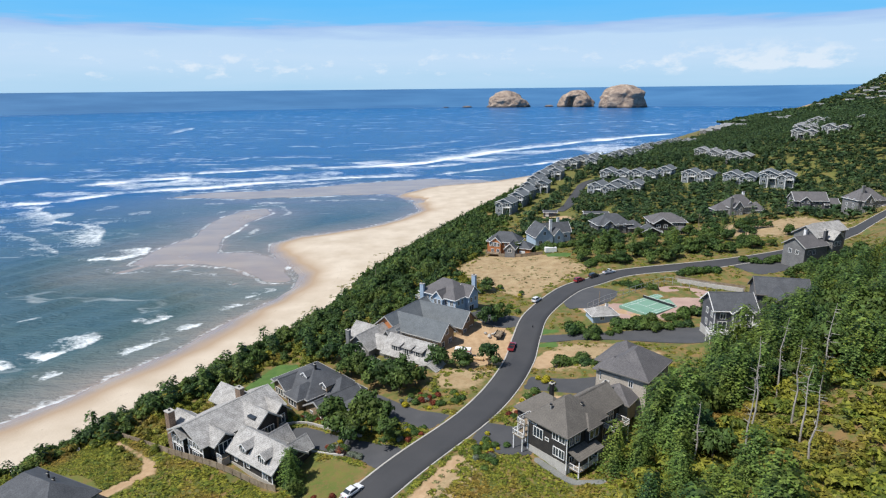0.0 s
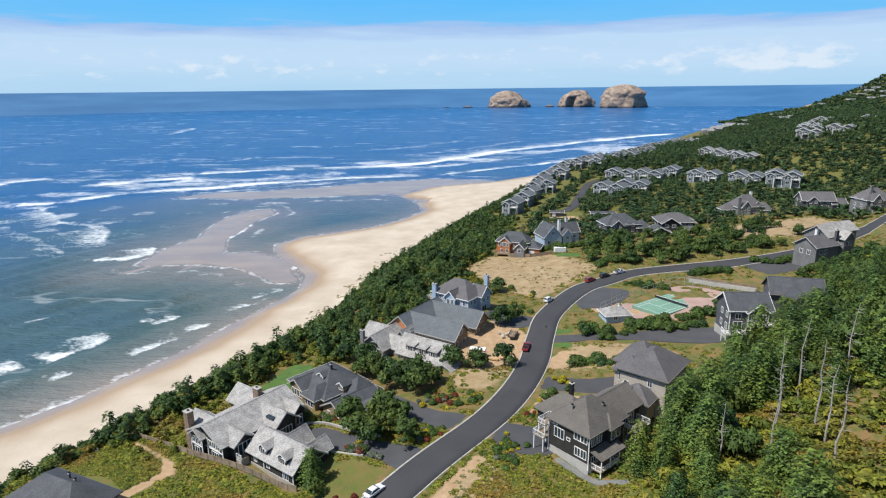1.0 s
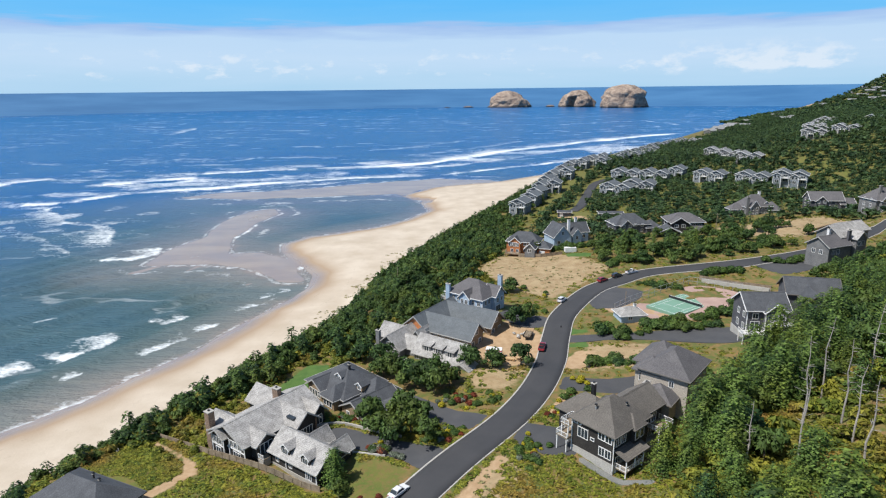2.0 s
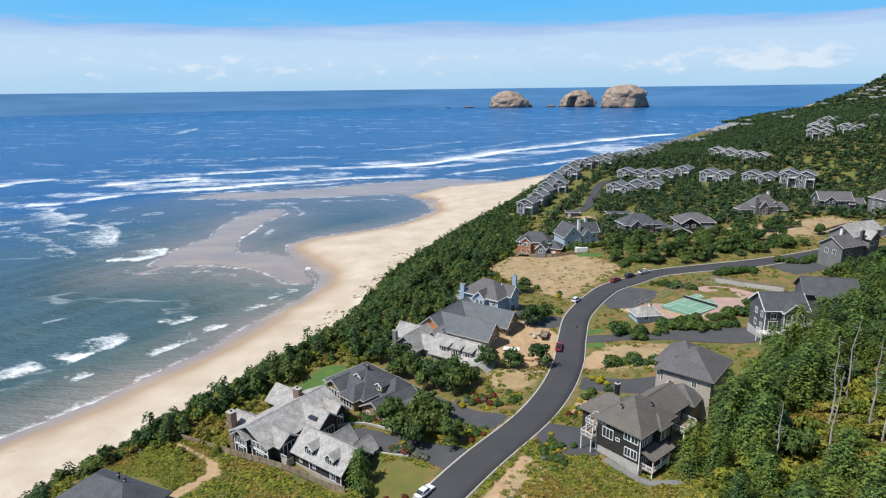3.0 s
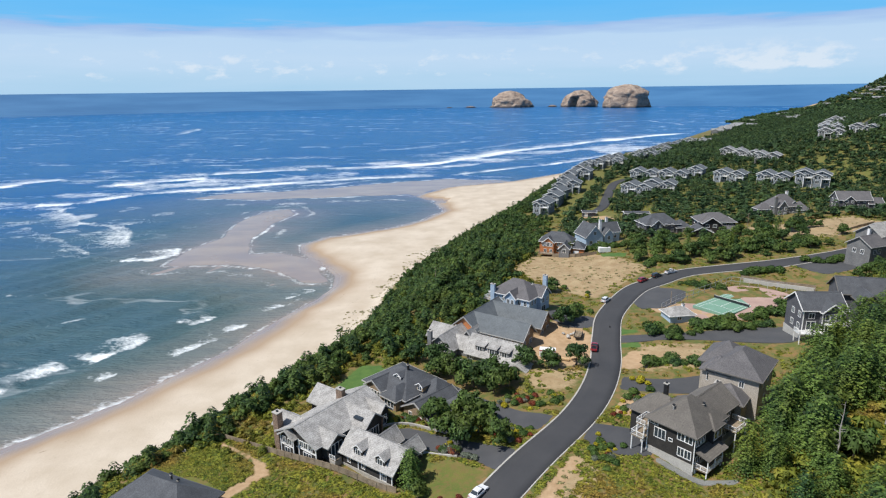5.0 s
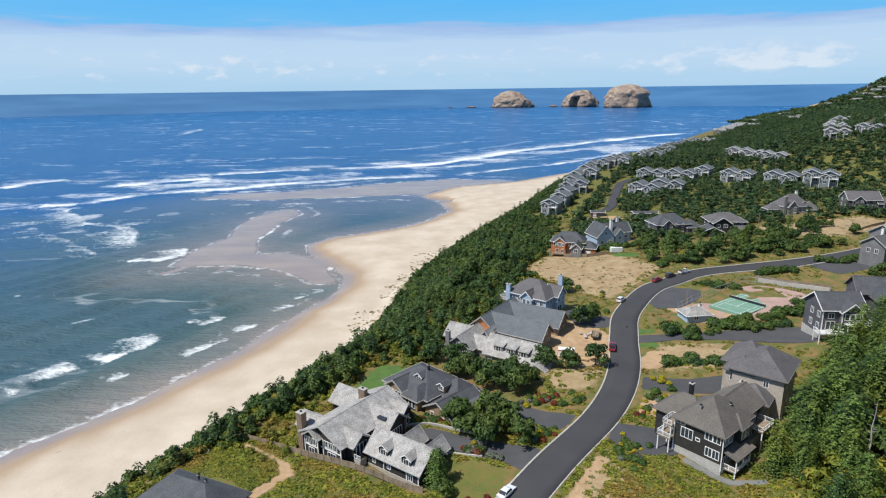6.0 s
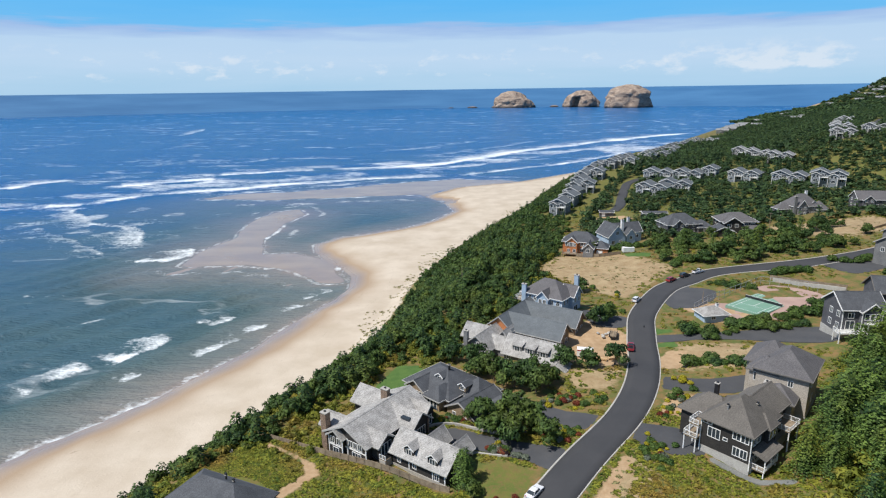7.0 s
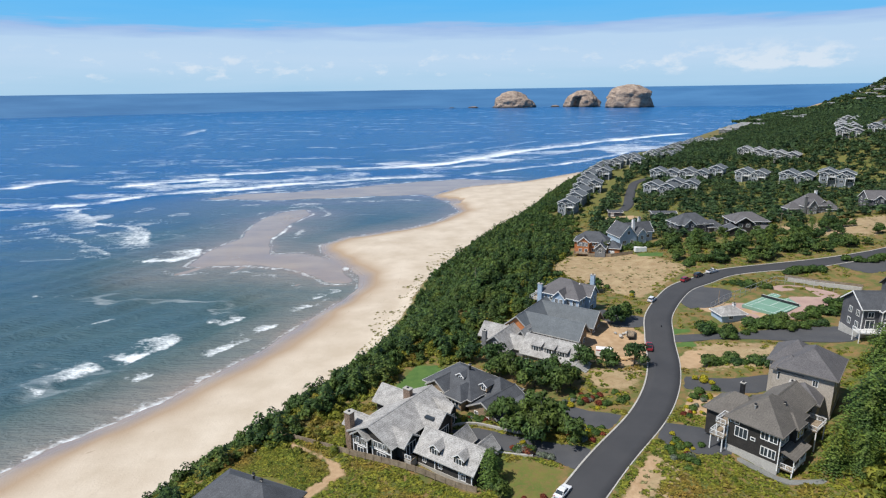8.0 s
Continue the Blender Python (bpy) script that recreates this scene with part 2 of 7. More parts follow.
CONIFER = foliage("conifer_needles", (0.036, 0.090, 0.030), (0.150, 0.230, 0.046), (0.210, 0.250, 0.034))
FAR_WOOD = foliage("far_wood_needles", (0.022, 0.056, 0.026), (0.068, 0.115, 0.040), (0.095, 0.130, 0.032))
PINE = foliage("shore_pine_needles", (0.028, 0.070, 0.024), (0.092, 0.150, 0.036), (0.140, 0.175, 0.030))
SCRUB = foliage("coastal_scrub", (0.105, 0.155, 0.022), (0.245, 0.240, 0.032), (0.310, 0.165, 0.044))
HEDGE = foliage("green_shrub", (0.046, 0.100, 0.024), (0.110, 0.175, 0.038), (0.120, 0.175, 0.036))
YELLOW = foliage("yellow_shrub", (0.36, 0.30, 0.015), (0.48, 0.42, 0.03), (0.40, 0.36, 0.03))
RUSSET = foliage("russet_shrub", (0.16, 0.035, 0.02), (0.26, 0.07, 0.03), (0.22, 0.05, 0.03))
PLUM = foliage("dark_plum_shrub", (0.02, 0.012, 0.014), (0.045, 0.028, 0.028), (0.04, 0.022, 0.022))
DUNE = foliage("dune_grass", (0.20, 0.19, 0.075), (0.36, 0.33, 0.15), (0.16, 0.17, 0.05))
SILVER = foliage("silver_shrub", (0.14, 0.17, 0.12), (0.24, 0.27, 0.20), (0.2, 0.22, 0.16))
# ---- the lie of the land ----
VEG_Y = [-400, 0, 100, 158, 201, 226, 269, 298, 345, 414, 473, 525, 620, 754, 886, 988, 1250, 1634, 2150, 2560, 2640, 2760]
VEG_X = [-290, -176, -148, -117, -96, -87, -77, -71, -61, -35, -9, 19, 54, 112, 198, 274, 440, 690, 1060, 1440, 1600, 2400]
# house pads and hollows: x, y, radius, rise
PADS = [(16, 108, 9, 1.6), (-36, 105, 9, -1.8), (-12, 106, 12, 0.6), (22, 160, 14, -1.2), (5, 190, 11, 2.0),
        (103, 214, 10, -2.0), (78, 150, 12, 2.5), (-32, 128, 10, -0.8), (40, 122, 9, 1.5)]


def smooth(a, b, v):
    t = np.clip((v - a) / (b - a), 0, 1)
    return t * t * (3 - 2 * t)


def inland(x, y):
    """Metres east of the foot of the bluff."""
    return x - np.interp(y, VEG_Y, VEG_X)


def plateau(x, y):
    o = inland(x, y)
    near = 46 + 0.058 * np.clip(x, -150, 400)
    far = 41.5 + 0.07 * (np.clip(o, 0, 250) - 90) + 6 * smooth(430, 540, y) - 13 * smooth(560, 760, y) - 11 * smooth(760, 1200, y) + 14 * smooth(2350, 2500, y)
    k = smooth(245, 330, y)
    z = near * (1 - k) + far * k
    start = np.interp(y, [60, 100, 160, 253, 330, 409, 486, 600, 3000], [163, 173, 203, 262, 285, 292, 250, 240, 240])
    rise = np.clip(o - start, 0, None)
    cap = np.interp(y, [0, 400, 480, 600, 900, 1200, 2000, 2500], [75, 70, 48, 38, 44, 26, 10, 30])
    z = z + cap * (1 - np.exp(-0.34 * rise / cap))
    for px, py, r, dz in PADS:
        z = z + dz * np.exp(-((x - px) ** 2 + (y - py) ** 2) / (r * r))
    # the wooded mountain behind the last village
    z = z + 290 * np.exp(-((x - 2330) ** 2 + (y - 2720) ** 2) / (2 * 330 ** 2))
    return z


def land(x, y, beach=3.6):
    o = inland(x, y)
    slope = beach + np.interp(y, [60, 150, 190, 250, 300], [0.80, 0.79, 0.73, 0.66, 0.56]) * np.clip(o, 0, None)
    top = plateau(x, y)
    k = 5.0
    h = np.clip(0.5 + 0.5 * (top - slope) / k, 0, 1)
    return top * (1 - h) + slope * h - k * h * (1 - h)


# waterline of the open beach, from south to north, closed far inland
SHORE = [(-320, -400), (-235, 40), (-196, 150), (-181, 185), (-156, 217), (-143, 241), (-128, 269), (-116, 303), (-102, 339),
         (-96, 362), (-98, 385), (-116, 420), (-136, 450), (-141, 474), (-126, 496), (-70, 532), (-44, 566), (-24, 606), (-34, 652), (-58, 700),
         (-22, 762), (66, 806), (160, 893), (264, 996), (400, 1180), (590, 1470), (690, 1630), (1055, 2150), (1430, 2560), (1595, 2650),
         (2500, 2900), (4000, 2900), (4000, -400)]
SPIT = [(-100, 372), (-118, 374), (-146, 405), (-180, 416), (-226, 416), (-229, 458), (-216, 504), (-222, 560), (-214, 612), (-190, 628),
        (-178, 600), (-186, 555), (-188, 492), (-176, 446), (-150, 446), (-116, 420)]
BAR = [(-60, 700), (-66, 716), (-140, 704), (-230, 690), (-330, 700), (-300, 728), (-190, 760), (-118, 800), (-10, 840), (66, 812), (-22, 762)]
POOL = [(-190, 640), (-160, 598), (-104, 606), (-60, 628), (-32, 664), (-62, 690), (-134, 690), (-190, 676)]


def outside(px, py, loop):
    """Signed distance to a loop: positive inside it."""
    best = np.full(px.shape, 1e9)
    odd = np.zeros(px.shape, bool)
    for (ax, ay), (bx, by) in zip(loop, loop[1:] + loop[:1]):
        dx, dy = bx - ax, by - ay
        t = np.clip(((px - ax) * dx + (py - ay) * dy) / (dx * dx + dy * dy), 0, 1)
        best = np.minimum(best, np.hypot(px - ax - t * dx, py - ay - t * dy))
        if dy:
            odd ^= ((ay > py) != (by > py)) & (px < (py - ay) / dy * dx + ax)
    return np.where(odd, best, -best)


def lattice(px, py, scale, seed=0):
    """Smooth value noise, 0 to 1."""
    u, v = px / scale + seed * 17.3, py / scale - seed * 9.1
    i, j = np.floor(u), np.floor(v)
    f, g = u - i, v - j
    f, g = f * f * (3 - 2 * f), g * g * (3 - 2 * g)

    def h(a, b):
        w = np.sin(a * 127.1 + b * 311.7 + seed * 74.7) * 43758.5453
        return w - np.floor(w)
    return (h(i, j) * (1 - f) + h(i + 1, j) * f) * (1 - g) + (h(i, j + 1) * (1 - f) + h(i + 1, j + 1) * f) * g


def sand(x, y):
    """Height of beach, bars and sea bed."""
    wob = 5 * (lattice(x, y, 26, 3) - 0.5) + 3 * (lattice(x, y, 9, 4) - 0.5)
    sd = outside(x, y, SHORE) + wob * 0.5
    z = np.where(sd > 0, 3.8 * (1 - np.exp(-sd / 21)), np.clip(0.05 * sd, -5, 0))
    spit = outside(x, y, SPIT) + wob
    z = np.maximum(z, np.clip(0.03 * spit, -3, 0.2))
    bar = outside(x, y, BAR) + wob * 1.5
    z = np.maximum(z, np.clip(0.016 * bar, -3, 0.12))
    pool = outside(x, y, POOL) + wob
    return np.where(pool > -12, np.minimum(z, 0.35 - 0.03 * (pool + 12)), z)


ROAD = [(-27, 84), (-15.5, 97.5), (-5, 111), (6.5, 125), (14.5, 138.5), (20.5, 154), (25, 170.5), (31, 187.5), (45, 208.5), (57, 217), (70, 224.5),
        (92, 227.5), (116.5, 230.5), (142.5, 237.5), (161, 247.5), (190, 268), (235, 295)]
CONDO_ROAD = [(74, 380), (83, 397), (94, 430), (105, 461), (116, 484), (140, 500), (172, 508), (200, 500), (226, 478)]
HILL_ROAD = [(345, 548), (372, 580), (410, 632), (450, 690), (500, 755), (560, 830)]


def spline(points, step=2.0):
    """A smooth line through the points."""
    p = [Vector((a, b, 0)) for a, b in points]
    p = [p[0] * 2 - p[1]] + p + [p[-1] * 2 - p[-2]]
    out = []
    for a, b, c, d in zip(p, p[1:], p[2:], p[3:]):
        n = max(2, int((c - b).length / step))
        for i in range(n):
            t = i / n
            q = 0.5 * (2 * b + (c - a) * t + (2 * a - 5 * b + 4 * c - d) * t * t + (3 * b - a - 3 * c + d) * t ** 3)
            out.append((q.x, q.y))
    return out + [(p[-2].x, p[-2].y)]


ROADS = [(spline(ROAD), 8.2), (spline(CONDO_ROAD, 4), 7.0), (spline(HILL_ROAD, 5), 9.0)]
DRIVES = {
    "A": [(-40, 125), (-33, 126), (-26, 121.5), (-18, 117), (-9.6, 113), (-13.5, 105.8), (-18, 110), (-24, 113.5), (-31, 117.5), (-36, 121)],
    "B": [(-20, 141), (-12, 133.8), (-6, 129), (0.8, 126.3), (-3.6, 120.8), (-12, 125), (-19, 130.5), (-25, 137)],
    "C": [(8, 186), (13, 191), (25.5, 184), (23.5, 178), (16, 178)],
    "F": [(9.5, 121.8), (16, 118.5), (20, 112), (17, 106.5), (11, 108), (5.5, 115.5)],
    "G": [(22.5, 143.5), (19.8, 137), (35, 132), (43, 135), (44, 141), (33, 140.5)],
    "H": [(28.6, 170.5), (45, 168.5), (65, 168.5), (78, 166), (79, 157), (72, 153.5), (62, 158.5), (45, 164), (28.2, 166)],
    "T": [(41, 200), (52, 211), (62, 204), (58, 196), (50, 190), (42, 190)],
    "I": [(113, 225), (118, 213), (131, 216), (140, 216), (142, 224), (124, 227)],
}


GARDEN_PATH = [(17.4, 104.6), (22.4, 99.2), (28.5, 95.4), (29.2, 96.6), (23.2, 100.4), (18.4, 105.6)]


def road_gap(x, y):
    """Distance to the nearest carriageway or driveway edge: negative on it."""
    best = np.full(x.shape, 1e9)
    for line, width in ROADS:
        for (ax, ay), (bx, by) in zip(line[::2], line[2::2] + [line[-1]]):
            dx, dy = bx - ax, by - ay
            t = np.clip(((x - ax) * dx + (y - ay) * dy) / (dx * dx + dy * dy + 1e-9), 0, 1)
            best = np.minimum(best, np.hypot(x - ax - t * dx, y - ay - t * dy) - width / 2)
    for loop in [*DRIVES.values(), GARDEN_PATH]:
        best = np.minimum(best, -outside(x, y, loop))
    return best


def ground_z(x, y):
    x, y = np.asarray(x, float), np.asarray(y, float)
    return np.where(inland(x, y) > 0, np.maximum(land(x, y), sand(x, y)), sand(x, y))


def uneven(x, y, gap):
    """Small humps and hollows away from paving and beach."""
    return smooth(0.5, 6, gap) * smooth(0, 20, inland(x, y)) * (1.1 * (lattice(x, y, 14, 1) - 0.5) + 0.5 * (lattice(x, y, 4, 2) - 0.5))


def soil_z(x, y):
    return ground_z(x, y) + uneven(x, y, road_gap(x, y))


def height_at(x, y):
    return float(ground_z(np.array([x]), np.array([y]))[0])


def fan(angles, radii, centre):
    a, r = np.meshgrid(np.radians(angles), radii)
    x, y = centre[0] + r * np.sin(a), centre[1] + r * np.cos(a)
    rows, cols = a.shape
    k = np.arange(rows * cols).reshape(rows, cols)
    faces = np.stack([k[:-1, :-1], k[:-1, 1:], k[1:, 1:], k[1:, :-1]], -1).reshape(-1, 4)
    return x.ravel(), y.ravel(), faces


def sheet(name, x, y, z, faces, mat, smooth_it=True, **fields):
    me = bpy.data.meshes.new(name)
    me.vertices.add(len(x))
    me.vertices.foreach_set("co", np.stack([x, y, z], -1).astype(np.float32).ravel())
    n = faces.shape[1]
    me.loops.add(faces.size)
    me.loops.foreach_set("vertex_index", faces.astype(np.int32).ravel())
    me.polygons.add(len(faces))
    me.polygons.foreach_set("loop_start", np.arange(0, faces.size, n, dtype=np.int32))
    me.polygons.foreach_set("use_smooth", np.full(len(faces), smooth_it))
    me.update(calc_edges=True)
    for key, value in fields.items():
        me.attributes.new(key, "FLOAT", "POINT").data.foreach_set("value", value.astype(np.float32))
    me.materials.append(mat)
    return new(name, me)


# ---- ground: one sheet from the sea bed to the mountain ----
GROUND, n, l, bsdf = material("ground")
zone = {k: attribute(n, k).outputs["Fac"] for k in ("wet", "sandy", "dry", "dirt", "lawn", "green")}
ripples = noise_at(n, l, 0.35, 6.0, (1, 0.5, 1))
sand_col = mixed(n, l, remap(n, l, noise_at(n, l, 0.05, 5.0), 0.35, 0.65), (0.48, 0.40, 0.305), (0.59, 0.51, 0.41))
sand_col = mixed(n, l, remap(n, l, ripples, 0.6, 0.75, 0.0, 0.35), sand_col, (0.40, 0.33, 0.25))
wrack = remap(n, l, math_node(n, l, "MULTIPLY", attribute(n, "wrack").outputs["Fac"], noise_at(n, l, 0.8, 6.0, (1, 1, 1), 0.75)), 0.44, 0.56, 0.0, 0.75)
sand_col = mixed(n, l, wrack, sand_col, (0.16, 0.12, 0.08))
damp = mixed(n, l, remap(n, l, zone["wet"], 0.0, 0.55), sand_col, (0.36, 0.262, 0.175))
flats = mixed(n, l, remap(n, l, noise_at(n, l, 0.035, 6.0, (0.6, 1.4, 1)), 0.4, 0.62), (0.285, 0.235, 0.210), (0.36, 0.295, 0.24))
soaked = mixed(n, l, remap(n, l, zone["wet"], 0.55, 1.0), damp, flats)
scrub = mixed(n, l, remap(n, l, noise_at(n, l, 0.3, 7.0, (1, 1, 1), 0.7), 0.42, 0.58), (0.095, 0.115, 0.022), (0.22, 0.135, 0.05))
scrub = mixed(n, l, remap(n, l, noise_at(n, l, 1.3, 4.0), 0.5, 0.7, 0.0, 0.7), scrub, (0.10, 0.13, 0.03))
straw = mixed(n, l, remap(n, l, noise_at(n, l, 0.3, 6.0), 0.35, 0.65), (0.30, 0.205, 0.105), (0.40, 0.30, 0.17))
straw = mixed(n, l, remap(n, l, noise_at(n, l, 1.6, 4.0), 0.56, 0.7, 0.0, 0.7), straw, (0.13, 0.12, 0.04))
soil = mixed(n, l, remap(n, l, noise_at(n, l, 0.5, 6.0), 0.35, 0.65), (0.36, 0.235, 0.125), (0.46, 0.32, 0.19))
turf = mixed(n, l, remap(n, l, noise_at(n, l, 0.4, 5.0), 0.35, 0.65), (0.055, 0.12, 0.022), (0.085, 0.155, 0.03))
moss = mixed(n, l, remap(n, l, noise_at(n, l, 0.25, 5.0), 0.35, 0.65), (0.095, 0.125, 0.02), (0.145, 0.14, 0.028))
moss = mixed(n, l, remap(n, l, noise_at(n, l, 0.9, 6.0, (1, 1, 1), 0.7), 0.46, 0.62, 0.0, 0.8), moss, (0.17, 0.115, 0.038))
edge = math_node(n, l, "MULTIPLY", math_node(n, l, "SUBTRACT", noise_at(n, l, 0.7, 4.0), 0.5), 0.9)


def ragged(field):
    return remap(n, l, math_node(n, l, "ADD", field, edge), 0.35, 0.65)


col = mixed(n, l, ragged(zone["green"]), scrub, moss)
col = mixed(n, l, ragged(zone["dry"]), col, straw)
col = mixed(n, l, ragged(zone["dirt"]), col, soil)
col = mixed(n, l, remap(n, l, zone["lawn"], 0.4, 0.6), col, turf)
col = mixed(n, l, ragged(zone["sandy"]), col, soaked)
l.new(col, bsdf.inputs["Base Color"])
l.new(remap(n, l, zone["wet"], 0.55, 1.0, 0.9, 0.24), bsdf.inputs["Roughness"])
bumped(n, l, bsdf, noise_at(n, l, 1.2, 6.0), 0.5, 0.25)

DRY = [[(18, 268), (44, 261), (60, 236), (46, 220), (30, 203), (16, 217), (4, 242)],
       [(-3, 149), (7, 152), (13, 149), (7, 138), (-2, 140)],
       [(33, 163), (48, 160), (60, 152), (55, 146), (38, 145), (27, 147)],
       [(130, 300), (190, 310), (200, 285), (150, 262), (130, 275)],
       [(-9, 92), (-3, 104), (4, 111), (7, 106), (0, 92)]]
DIRT = [[(-1, 165), (6, 180), (16, 184), (21, 172), (17, 152), (6, 153), (0, 158)],
        [(44, 190), (49, 199), (60, 188), (66, 176), (60, 172), (50, 178)],
        [(21, 150), (29, 160), (34, 158), (28, 148)],
        [(60, 366), (75, 362), (78, 350), (66, 340), (56, 352)],
        [(-64, 115), (-62, 111), (-67, 104), (-72, 98), (-75, 99), (-69, 106), (-65, 111), (-67, 116), (-76, 121), (-76, 122.5)],
        [(-8, 96), (2, 110), (3.4, 108.6), (-6, 94)],
        [(15, 125.5), (20, 135), (29, 131.5), (21, 122)]]
LAWN = [[(-55, 146), (-49, 160), (-43, 160), (-40, 152), (-48, 144)], [(27, 171.5), (35, 170.8), (35, 174), (28, 175)],
        [(26, 163), (33, 162), (33, 165), (27, 165.5)], [(45, 253), (55, 251), (56, 257), (46, 260)]]
GREEN = [[(-92, 108), (-84, 121), (-77, 119), (-66, 113), (-68, 107), (-76, 100)], [(-12, 255), (2, 268), (12, 262), (0, 240), (-14, 236)],
         [(-31, 109), (-24, 111.5), (-17, 106.5), (-20, 99), (-30, 98)]]

ANGLES = np.concatenate([np.arange(-180, -62, 6), np.arange(-62, 62, 0.26), np.arange(62, 181, 6)])
RADII = np.concatenate([[1, 20, 40, 55], 64 * np.exp(np.arange(0, np.log(3900 / 64), 0.0115)), [4050]])
gx, gy, gf = fan(ANGLES, RADII, (-18, 0))
gz = ground_z(gx, gy)
gap = road_gap(gx, gy)
gz = gz + uneven(gx, gy, gap) - 0.35 * (1 - smooth(-0.6, 0.2, gap))
gz = np.where(gx < -2000, np.minimum(gz, -5), gz)
off = inland(gx, gy)
fields = {k: np.max([smooth(-w, w, outside(gx, gy, loop)) for loop in loops], 0)
          for k, loops, w in (("dry", DRY, 4.0), ("dirt", DIRT, 1.2), ("lawn", LAWN, 0.7), ("green", GREEN, 4.0))}
fields["dirt"] = np.maximum(fields["dirt"], 0.3 * (1 - smooth(0.2, 1.3, gap)) * (gx < 45))
fields["green"] = np.maximum(fields["green"], 0.85 * smooth(300, 380, gy) * smooth(40, 110, off))
foot = np.interp(gy, [150, 200, 260, 330, 420], [0, 9, 13, 7, 0])
fields["sandy"] = 1 - smooth(-3, 4, off - foot + 5 * (lattice(gx, gy, 8, 6) - 0.5))
# a bare ochre sea cliff under the last village
bare = smooth(2420, 2500, gy) * (1 - smooth(70, 160, off))
fields["dirt"] = np.maximum(fields["dirt"], bare * smooth(0, 10, off))
line_a, line_b = 1.9 + 0.5 * (lattice(gx, gy, 22, 51) - 0.5), 2.55 + 0.6 * (lattice(gx, gy, 30, 52) - 0.5)
bs = sand(gx, gy)
fields["wrack"] = np.maximum(np.exp(-((bs - line_a) / 0.10) ** 2), 0.9 * np.exp(-((bs - line_b) / 0.09) ** 2))
fields["wet"] = 1 - smooth(0.15, 3.0, sand(gx, gy) + 0.5 * (lattice(gx, gy, 12, 5) - 0.5))
tagged(sheet("ground", gx, gy, gz, gf, GROUND, **fields), "coastal ground of pale sand, scrubby bluff, dry grass and dirt lots", "ground", kind="structure")

# ---- sea ----
SEA, n, l, bsdf = material("sea_water")
depth, foam = attribute(n, "depth").outputs["Fac"], attribute(n, "foam").outputs["Fac"]
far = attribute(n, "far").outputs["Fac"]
shallow = mixed(n, l, remap(n, l, depth, 0.0, 0.06), (0.30, 0.245, 0.215), (0.225, 0.215, 0.195))
murky = mixed(n, l, remap(n, l, depth, 0.06, 0.40), shallow, (0.072, 0.118, 0.122))
deep = mixed(n, l, remap(n, l, depth, 0.35, 0.9), murky, (0.036, 0.106, 0.168))
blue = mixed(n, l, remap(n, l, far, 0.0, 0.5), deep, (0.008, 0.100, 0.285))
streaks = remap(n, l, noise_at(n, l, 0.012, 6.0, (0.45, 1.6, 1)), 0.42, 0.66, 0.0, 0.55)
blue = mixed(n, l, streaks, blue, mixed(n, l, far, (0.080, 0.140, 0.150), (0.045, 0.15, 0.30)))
lace = noise_at(n, l, 0.45, 8.0, (0.8, 1.2, 1), 0.7)
wisps = noise_at(n, l, 0.035, 6.0, (0.5, 1.5, 1), 0.65)
clots = noise_at(n, l, 0.11, 7.0, (0.7, 1.3, 1), 0.7)
churn = math_node(n, l, "ADD", math_node(n, l, "ADD", math_node(n, l, "MULTIPLY", lace, 0.38), math_node(n, l, "MULTIPLY", clots, 0.37)), math_node(n, l, "MULTIPLY", wisps, 0.25))
churn = math_node(n, l, "MULTIPLY", math_node(n, l, "SUBTRACT", churn, 0.5), 3.4)
white = remap(n, l, math_node(n, l, "ADD", foam, churn), 0.40, 0.85)
white = math_node(n, l, "MULTIPLY", white, remap(n, l, foam, 0.03, 0.35))
# long foam filaments drawn out by the current
thread = noise_at(n, l, 0.0050, 6.0, (0.34, 1.1, 1), 0.6)
thread = math_node(n, l, "ABSOLUTE", math_node(n, l, "SUBTRACT", thread, 0.5), 0)
thread = remap(n, l, thread, 0.0, 0.010, 1.0, 0.0)
broken = remap(n, l, noise_at(n, l, 0.02, 5.0, (0.5, 1, 1)), 0.47, 0.62)
thread = math_node(n, l, "MULTIPLY", math_node(n, l, "MULTIPLY", thread, broken), remap(n, l, depth, 0.2, 0.6, 0.0, 0.55))
white = math_node(n, l, "MINIMUM", math_node(n, l, "ADD", white, thread), 1.0)
l.new(mixed(n, l, white, blue, (0.80, 0.84, 0.86)), bsdf.inputs["Base Color"])
l.new(remap(n, l, white, 0, 1, 0.22, 0.9), bsdf.inputs["Roughness"])
bsdf.inputs["IOR"].default_value = 1.33
bsdf.inputs["Specular IOR Level"].default_value = 0.12
swell_noise = math_node(n, l, "ADD", noise_at(n, l, 0.11, 6.0, (0.35, 1.1, 1)), math_node(n, l, "MULTIPLY", noise_at(n, l, 0.6, 4.0, (0.6, 1.2, 1)), 0.25))
bumped(n, l, bsdf, swell_noise, 1.0, 3.6)

